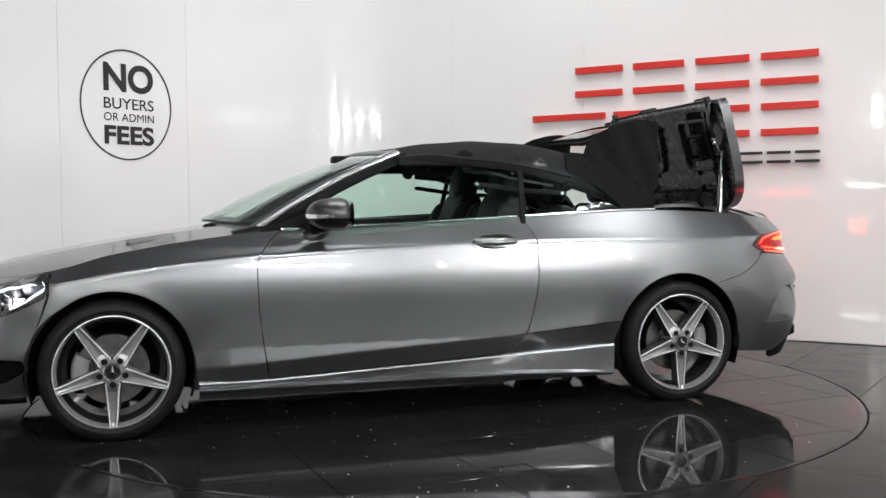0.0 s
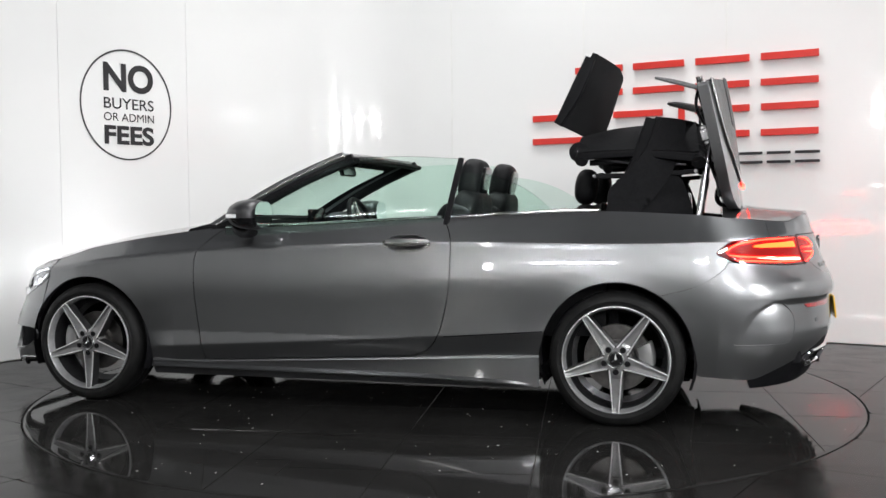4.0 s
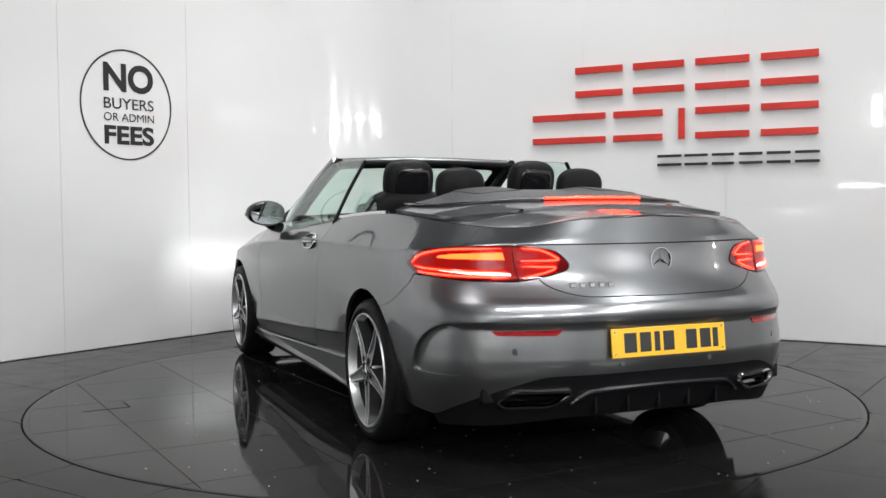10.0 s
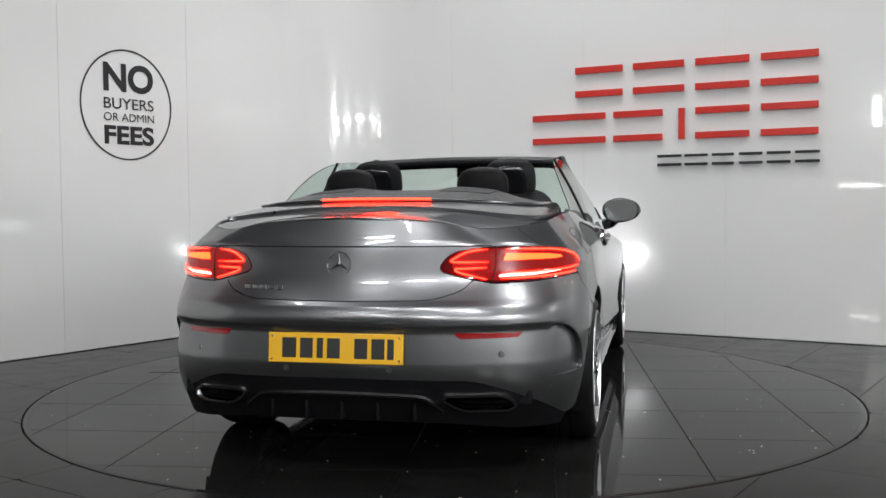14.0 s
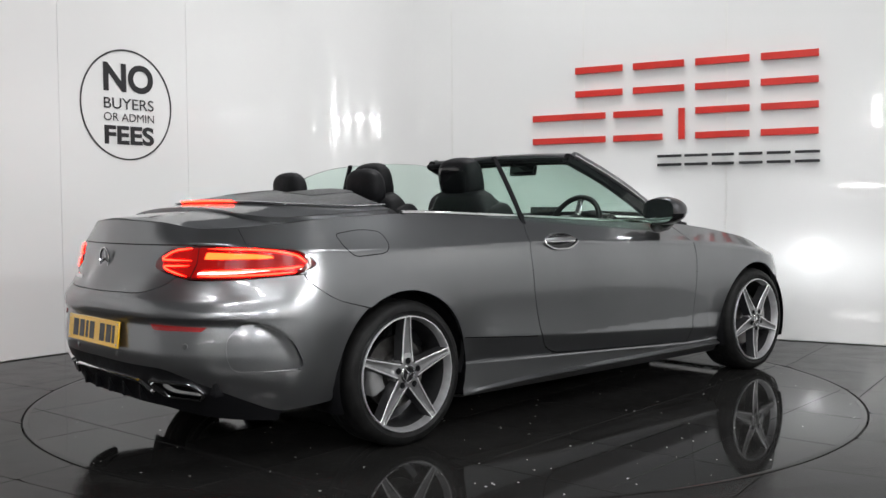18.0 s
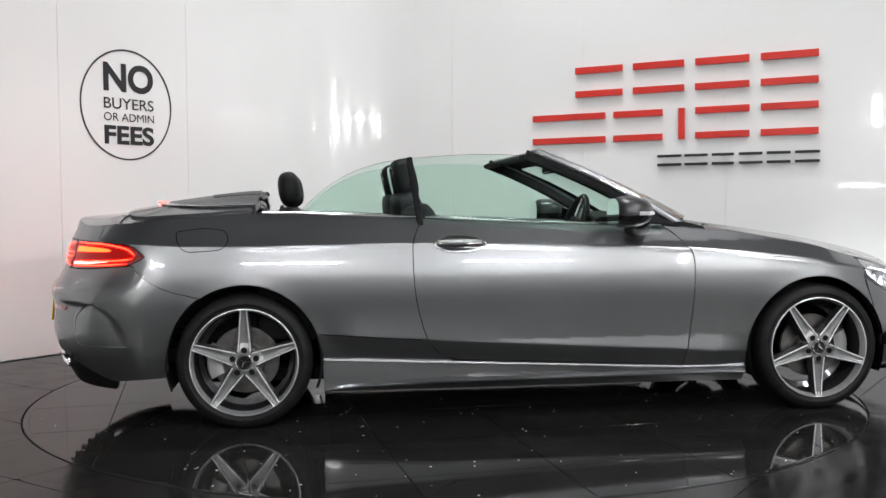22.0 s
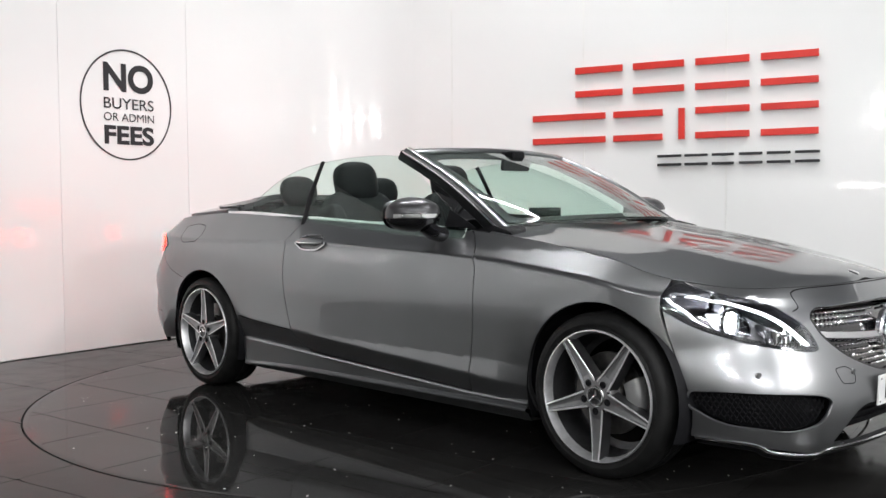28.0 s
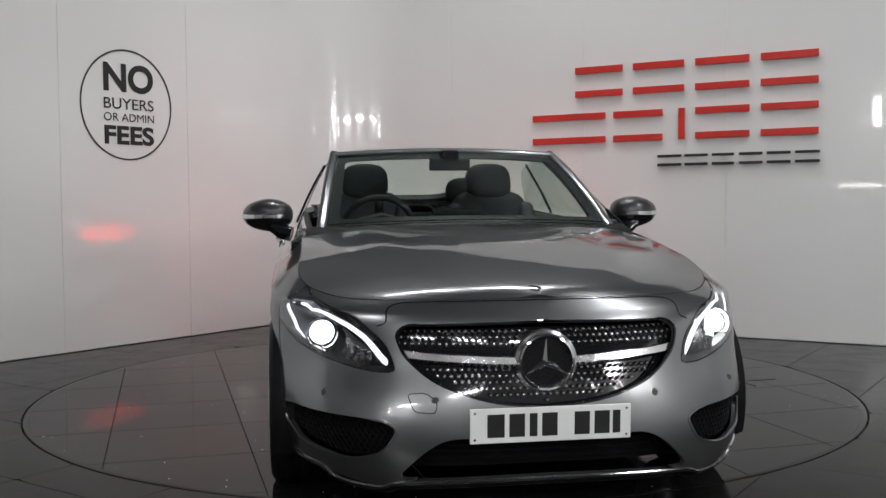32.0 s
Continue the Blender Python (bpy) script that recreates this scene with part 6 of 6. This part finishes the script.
for sd in (1, -1):
    def rail(pts, origin, parent, r=0.016, name="side_rail"):
        part(name, sweep([(x - origin[0], sd * y, z - origin[2]) for x, y, z in curve(pts, 20)], ring_section(r, r * 1.3, 8, 3)), BLACK, parent, "black roof frame rail")
    rail([(0.03, 0.59, 1.275), (-0.15, 0.61, 1.285), (-0.33, 0.625, 1.265)], J1, front_roof, 0.018)
    rail([(-0.33, 0.625, 1.265), (-0.60, 0.63, 1.235), (-0.88, 0.635, 1.165)], J2, mid_roof, 0.018)
    rail([(-0.36, 0.56, 1.225), (-0.62, 0.56, 1.20), (-0.85, 0.57, 1.17)], J2, mid_roof, 0.011, "roof_link")
    rail([(-0.88, 0.635, 1.165), (-1.08, 0.63, 1.10), (-1.25, 0.62, 1.02), (-1.40, 0.60, 0.96)], J0, rear_roof, 0.022)
    rail([(-0.92, 0.57, 1.20), (-1.12, 0.57, 1.10), (-1.33, 0.56, 0.97)], J0, rear_roof, 0.012, "roof_link")
    part("hinge_plate", moved(lathe([(0.0, -0.008), (0.045, -0.008), (0.05, 0.0), (0.045, 0.008), (0.0, 0.008)], 24), Matrix.Translation((J1[0] - J2[0] + 0.01, sd * 0.60, 1.285 - J2[2]))), BLACK, mid_roof, "black roof hinge plate")
    part("hinge_plate", moved(lathe([(0.0, -0.008), (0.04, -0.008), (0.045, 0.0), (0.04, 0.008), (0.0, 0.008)], 24), Matrix.Translation((0.0, sd * 0.60, 1.19 - J2[2]))), BLACK, mid_roof, "black roof hinge plate")
    part("roof_link", sweep([(0.53, sd * 0.57, -0.10), (0.30, sd * 0.58, -0.17), (0.06, sd * 0.58, -0.21)], ring_section(0.004, 0.007, 8)), ALLOY_DARK, mid_roof, "dark steel roof linkage")
    part("hinge_bolt", moved(lathe([(0.0, 0.010), (0.010, 0.010), (0.012, 0.0)], 12), Matrix.Translation((J1[0] - J2[0] + 0.01, sd * 0.60, 1.285 - J2[2]))), SATIN, mid_roof)
for j, drop, wdt, host, org in ((J1, 0.035, 0.63, mid_roof, J2), (J2, 0.05, 0.64, mid_roof, J2)):
    part("fabric_fold", sweep([(j[0] - org[0], y, j[2] - org[2] - drop - float(roof_drop(j[0])) * (abs(y) / 0.655) ** 3.2 + 0.012) for y in np.linspace(-wdt, wdt, 24)], ring_section(0.034, 0.036, 12)), FABRIC, host, "folded black roof fabric at the joint")
for sd in (1, -1):
    part("roof_link", sweep([(0.50, sd * 0.60, -0.20), (0.25, sd * 0.60, -0.235), (0.02, sd * 0.60, -0.25)], ring_section(0.007, 0.013, 8, 3)), BLACK, mid_roof, "flat black bar of the roof linkage")
    part("roof_link", sweep([(0.44, sd * 0.55, -0.14), (0.20, sd * 0.55, -0.13), (-0.02, sd * 0.55, -0.20)], ring_section(0.006, 0.010, 8, 3)), UNDER, mid_roof)
    for px, pz in ((0.50, -0.20), (0.30, -0.14), (0.02, -0.25), (0.12, -0.17)):
        part("hinge_bolt", moved(lathe([(0.0, 0.009), (0.009, 0.009), (0.012, 0.004), (0.012, -0.012)], 12), Matrix.Translation((px, sd * 0.607, pz)) @ Matrix.Rotation(0 if sd > 0 else math.pi, 4, "Z")), SATIN, mid_roof)
    part("guide_bar", sweep([(0.36, sd * 0.60, -0.115), (0.20, sd * 0.615, -0.115), (0.02, sd * 0.625, -0.115)], ring_section(0.010, 0.014, 8, 3)), BLACK, front_roof)
for x in (-0.12,):
    part("roof_bow", sweep([(x - J1[0], y, float(roof_top(x)) - 0.045 - 0.06 * (abs(y) / 0.62) ** 3 - J1[2]) for y in np.linspace(-0.6, 0.6, 16)], ring_section(0.02, 0.010, 8)), BLACK, front_roof)
for x in (-0.45, -0.75):
    part("roof_bow", sweep([(x - J2[0], y, float(roof_top(x)) - 0.045 - 0.09 * (abs(y) / 0.62) ** 3 - J2[2]) for y in np.linspace(-0.61, 0.61, 16)], ring_section(0.02, 0.010, 8)), BLACK, mid_roof)

# ---- roof cover behind the seats, hinged at its rear edge ----
HINGE = (-1.99, 0, 1.035)
side_y = lambda x: float(np.interp(x, _rear[:, 0], _rear[:, 1]))
lid_out = [(-1.385, 0.725), (-1.55, side_y(-1.55) - 0.015), (-1.80, side_y(-1.80) - 0.02), (-1.93, side_y(-1.93) - 0.06), (-2.0, 0.50), (-2.02, 0.25)]
lid_outer = np.array([*curve(lid_out, 30), *[(x, -y) for x, y in curve(lid_out, 30)[::-1]]])
lid_in = [(-1.37, 0.65), (-1.55, 0.63), (-1.69, 0.57), (-1.79, 0.46), (-1.85, 0.31), (-1.875, 0.13)]
lid_inner = np.array([*curve(lid_in, 30), *[(x, -y) for x, y in curve(lid_in, 30)[::-1]]])


def lid_skin(x, y):
    p = deck(x, y)
    p[..., 2] += 0.012
    return p


def lid_panel(x, y):
    p = deck(x, y)
    hump = np.exp(-((np.abs(p[..., 1]) - 0.33) / 0.17) ** 4)
    fall = np.clip((p[..., 0] + 1.93) / 0.5, 0, 1)
    p[..., 2] += 0.015 + 0.018 * hump * fall
    return p


base_line = [(x, side_y(x) - 0.004) for x in np.linspace(-2.06, -1.90, 9)]
part("deck_base", panel("deck_base", deck, np.array([*base_line, *[(x, -y) for x, y in base_line[::-1]]]), cell=0.018, gap=0, offset=-0.010), PAINT, car, "grey deck edge under the roof cover")
FLAPS, FLAP_AXIS = [], (-1.38, 0, 1.03)
cover = part("roof_cover", shifted(panel("roof_cover", lid_skin, lid_outer, [lid_inner], cell=0.018, gap=0.001, thick=0.05), HINGE), PAINT, car, "grey hinged roof cover behind the seats")
part("cover_pad", shifted(panel("cover_pad", lid_panel, lid_inner, cell=0.02, gap=0.002, thick=0.03), HINGE), PAD, cover, "black grained top of the roof cover")
trim = np.array([(p[0], p[1]) for p in lid_inner])
tr = sweep([Vector(lid_skin(np.array([x]), np.array([y]))[0]) - Vector(HINGE) + Vector((0, 0, 0.003)) for x, y in trim], ring_section(0.027, 0.006, 10, 3))
part("cover_moulding", tr, SATIN, cover, "broad bright metal strip round the roof cover")
for sd in (1, -1):
    inlay = fillet([(-1.62, sd * 0.20, 0.03), (-1.36, sd * 0.22, 0.03), (-1.36, sd * 0.44, 0.03), (-1.60, sd * 0.42, 0.03)])
    part("cover_inlay", shifted(panel("cover_inlay", lid_panel, inlay, cell=0.02, gap=0, thick=0.004, offset=0.003), HINGE), INLAY, cover)
    flap = fillet([(-1.38, sd * 0.66, 0.01), (-1.38, sd * 0.53, 0.01), (-1.20, sd * 0.57, 0.03), (-1.135, sd * 0.63, 0.02), (-1.15, sd * 0.66, 0.02)])
    flap_surf = lambda x, y: np.stack([np.asarray(x, float), np.asarray(y, float), 1.012 - 0.02 * (np.asarray(x, float) + 1.34) - 0.25 * np.maximum(np.abs(np.asarray(y, float)) - 0.55, 0)], -1)
    FLAPS.append(part("cover_flap", shifted(panel("cover_flap", flap_surf, flap, cell=0.02, gap=0, thick=0.008), FLAP_AXIS), PAD, cover, "grey side flap of the roof cover"))
    part("hinge_arm", sweep([Vector(p) for p in curve([(-0.02, sd * 0.30, -0.03), (0.04, sd * 0.30, -0.10), (0.10, sd * 0.30, -0.09), (0.14, sd * 0.30, -0.04)], 12)], ring_section(0.012, 0.012, 8)), BLACK, cover)
    part("latch", box(0.34, 0.40, sd * 0.62 - 0.02, sd * 0.62 + 0.02, -0.10, -0.04, 0.006), SATIN, cover, "metal latch")
strip_pts = [Vector(lid_skin(np.array([-1.893 + 0.10 * (y / 0.6) ** 2]), np.array([y]))[0]) - Vector(HINGE) + Vector((-0.016, 0, 0.009)) for y in np.linspace(-0.235, 0.235, 24)]
part("high_brake_lamp", sweep(strip_pts, ring_section(0.007, 0.004, 8, 3)), BRAKE_GLOW, cover, "glowing red high brake light")
# ribbed black underside
under = lambda x, y: lid_skin(x, y) - np.array((0, 0, 0.055))
holes = [fillet([(-1.80 + 0.04, y - 0.03, 0.01), (-1.80 + 0.04, y + 0.03, 0.01), (-1.80, y + 0.03, 0.01), (-1.80, y - 0.03, 0.01)]) for y in (-0.45, -0.25, 0.25, 0.45)]
holes += [fillet([(-1.62, y - 0.09, 0.03), (-1.62, y + 0.09, 0.03), (-1.42, y + 0.10, 0.03), (-1.42, y - 0.10, 0.03)]) for y in (-0.32, 0.32)]
part("cover_underside", shifted(panel("cover_underside", under, lid_outer * np.array((0.99, 0.97)) + np.array((-0.01, 0)), holes, cell=0.018, gap=0, thick=0.02, out=-1), HINGE), UNDER, cover, "ribbed black underside of the roof cover")
def under_at(x, y, drop=0.012):
    return Vector(under(np.array([x]), np.array([y]))[0]) - Vector(HINGE) + Vector((0, 0, -drop))


for x in (-1.40, -1.88):
    part("cover_rib", sweep([under_at(x, y) for y in np.linspace(-0.58, 0.58, 20)], ring_section(0.016, 0.012, 8, 3)), UNDER, cover)
for y in (-0.57, 0.57):
    part("cover_rib", sweep([under_at(x, y) for x in np.linspace(-1.92, -1.34, 14)], ring_section(0.018, 0.016, 8, 3)), UNDER, cover)
for y in (-0.31, 0.31):
    loop = fillet([(-1.76, y - 0.16, 0.04), (-1.76, y + 0.16, 0.04), (-1.47, y + 0.19, 0.05), (-1.47, y - 0.19, 0.05)], 4)
    part("cover_rib", sweep([under_at(u, v, 0.010) for u, v in loop], ring_section(0.010, 0.012, 8, 3), closed=True), UNDER, cover)
    inner = fillet([(-1.70, y - 0.09, 0.02), (-1.70, y + 0.06, 0.02), (-1.56, y + 0.06, 0.02), (-1.56, y - 0.09, 0.02)], 3)
    part("cover_box", sweep([under_at(u, v, 0.016) for u, v in inner], ring_section(0.008, 0.016, 8, 3), closed=True), BLACK, cover)
    part("cover_box", moved(box(-0.05, 0.05, -0.035, 0.035, -0.03, 0.01, 0.006), Matrix.Translation(under_at(-1.62, y, 0.012))), UNDER, cover)
rng = random.Random(11)
for k in range(14):
    at = under_at(rng.uniform(-1.86, -1.42), rng.choice((-1, 1)) * rng.uniform(0.08, 0.56), 0.014)
    part("cover_bolt", moved(lathe([(0.0, -0.010), (0.007, -0.010), (0.009, -0.004), (0.009, 0.004)], 10), Matrix.Translation(at) @ Matrix.Rotation(radians(90), 4, "X")), SATIN if k % 3 == 0 else BLACK, cover)
for sd in (1, -1):
    part("cover_hose", sweep(curve([under_at(-1.88, sd * 0.50, 0.02), under_at(-1.72, sd * 0.54, 0.045), under_at(-1.58, sd * 0.49, 0.03), under_at(-1.42, sd * 0.55, 0.035)], 24), ring_section(0.007, 0.007, 8)), BLACK, cover, "black hose under the roof cover")
    part("flap_arm", sweep(curve([under_at(-1.60, sd * 0.60, 0.02), under_at(-1.48, sd * 0.60, 0.05), under_at(-1.37, sd * 0.60, 0.01)], 14), ring_section(0.012, 0.008, 8, 3)), UNDER, cover, "black arm that turns the side flap")
    part("arm_bracket", moved(box(-0.05, 0.05, -0.012, 0.012, -0.05, 0.0, 0.006), Matrix.Translation(under_at(-1.62, sd * 0.60, 0.0))), SATIN, cover, "bare metal bracket")
for sd in (1, -1):
    part("well_edge", sweep([(x, sd * (side_y(x) - 0.03), float(np.interp(x, _rear[:, 0], _rear[:, 2])) - 0.02) for x in np.linspace(-1.34, -2.0, 16)], ring_section(0.022, 0.018, 8, 3)), BLACK, car)

RAMS = []
for sd in (1, -1):
    foot = part("cover_ram", sweep([(0, 0, 0), (0, 0, 0.26)], ring_section(0.014, 0.014, 12), up=(1, 0, 0)), SATIN, car, "silver hydraulic ram of the roof cover")
    rod = part("ram_rod", sweep([(0, 0, -0.05), (0, 0, 0.24)], ring_section(0.007, 0.007, 10), up=(1, 0, 0)), CHROME, car, "thin chrome ram rod")
    RAMS.append((sd, foot, rod))


# ---- what moves ----
def eased(table, t):
    """A smooth value between the rows (seconds, value) of a table."""
    return float(spline([r[0] for r in table], [r[1] for r in table])(t))


REAR_TURN = ((0, 34.7), (0.6, 34.7), (1.0, 37), (1.5, 44), (2.1, 57), (2.4, 63), (3.0, 91), (3.5, 106), (4.4, 143), (5.2, 172), (6.0, 186), (7, 190), (32, 190))
MID_TURN = ((0, 2), (0.6, 2), (1.0, 2.5), (1.5, 3), (2.1, 0.5), (2.4, 0), (3.0, -7), (3.5, -6), (4.4, -6), (5.2, -3), (6.0, 0), (7, 0), (32, 0))
FRONT_TURN = ((0, -3), (0.6, -3), (1.0, -1), (1.5, 8), (1.8, 20), (2.1, 34), (2.4, 51), (3.0, 82), (3.5, 93), (4.4, 130), (5.2, 165), (6.0, 176), (7, 178), (32, 178))
BACK_TURN = ((0, 77), (0.6, 75.5), (1.0, 69), (1.3, 56), (1.6, 41), (2.0, 28), (2.3, 15.5), (2.6, 3), (3.0, -9), (3.5, -15), (4.4, -38), (5.2, -62), (6.0, -72), (32, -72))
BACK_LIFT = ((0, 0.062), (0.7, 0.06), (1.6, 0.01), (2.2, 0), (32, 0))
COVER_TURN = ((0, 71.5), (1.0, 72.5), (2.0, 74.5), (3.5, 75), (5.5, 72), (6.0, 70), (6.4, 65.5), (7.0, 54), (7.6, 43), (8.2, 29.5), (8.8, 13.5), (9.1, 5.5), (9.4, 1), (9.6, 0), (32, 0))
FLAP_TURN = ((0, -150), (2.2, -150), (3.0, -110), (3.5, -85), (4.5, -30), (5.2, 0), (32, 0))
STACK_DROP = ((0, 0), (2.0, 0), (2.5, 0.02), (3.0, 0.06), (3.5, 0.07), (4.2, 0.07), (5.2, 0.08), (6.0, 0.10), (7.0, 0.24), (8.0, 0.30), (32, 0.30))
WINDOW_DROP = ((0, 0), (3.6, 0), (5.0, 0.30), (9.4, 0.30), (10.6, 0), (32, 0))
TIMES = [i * 0.2 for i in range(56)] + [12.0, 20.0, 32.0]


def motions():
    rows = []
    for i in range(65):
        t = i * 0.5
        rows.append((t, pose(0, 0, 0, 0, 0, heading(t))))
    walk(turntable, rows)
    walk(car, [(t, m @ Matrix.Translation((OFFSET[0], OFFSET[1], 0))) for t, m in rows])
    r3, r2, r1, r4, rc = [], [], [], [], []
    wins, flaps = [], []
    rams = {1: ([], []), -1: ([], [])}
    base3 = Vector((J2[0] - J0[0], 0, J2[2] - J0[2]))
    base2 = Vector((J1[0] - J2[0], 0, J1[2] - J2[2]))
    for t in TIMES:
        a3 = eased(REAR_TURN, t) - 34.7
        a2 = eased(MID_TURN, t) - 2
        a1 = eased(FRONT_TURN, t) + 3
        a4 = eased(BACK_TURN, t)
        m3 = pose(J0[0], 0, J0[2] - eased(STACK_DROP, t), 0, -a3, 0)
        p2 = m3 @ base3
        m2 = pose(p2.x, 0, p2.z, 0, -a2, 0)
        p1 = m2 @ base2
        r3.append((t, m3))
        r2.append((t, m2))
        r1.append((t, pose(p1.x, 0, p1.z, 0, -a1, 0)))
        r4.append((t, pose(PIVOT[0], 0, PIVOT[2] + eased(BACK_LIFT, t) - eased(STACK_DROP, t), 0, a4, 0)))
        c = eased(COVER_TURN, t)
        mc = pose(HINGE[0], 0, HINGE[2], 0, -c, 0)
        rc.append((t, mc))
        flaps.append((t, Matrix.Translation(Vector(FLAP_AXIS) - Vector(HINGE)) @ pose(0, 0, 0, 0, -eased(FLAP_TURN, t), 0)))
        wins.append((t, Matrix.Translation((0.05 * eased(WINDOW_DROP, t), 0, -eased(WINDOW_DROP, t)))))
        for sd in (1, -1):
            low = Vector((-1.78, sd * 0.66, 0.94))
            top = mc @ Vector((0.34, sd * 0.62, -0.06))
            up = (top - low).to_track_quat("Z", "Y").to_matrix().to_4x4()
            rams[sd][0].append((t, Matrix.Translation(low) @ up))
            rams[sd][1].append((t, Matrix.Translation(top) @ up @ Matrix.Translation((0, 0, -0.24))))
    walk(rear_roof, r3)
    walk(mid_roof, r2)
    walk(front_roof, r1)
    walk(back_roof, r4)
    walk(cover, rc)
    for g in QUARTER:
        walk(g, wins)
    for g in FLAPS:
        walk(g, flaps)
    for sd, foot, rod in RAMS:
        walk(foot, rams[sd][0])
        walk(rod, rams[sd][1])


motions()
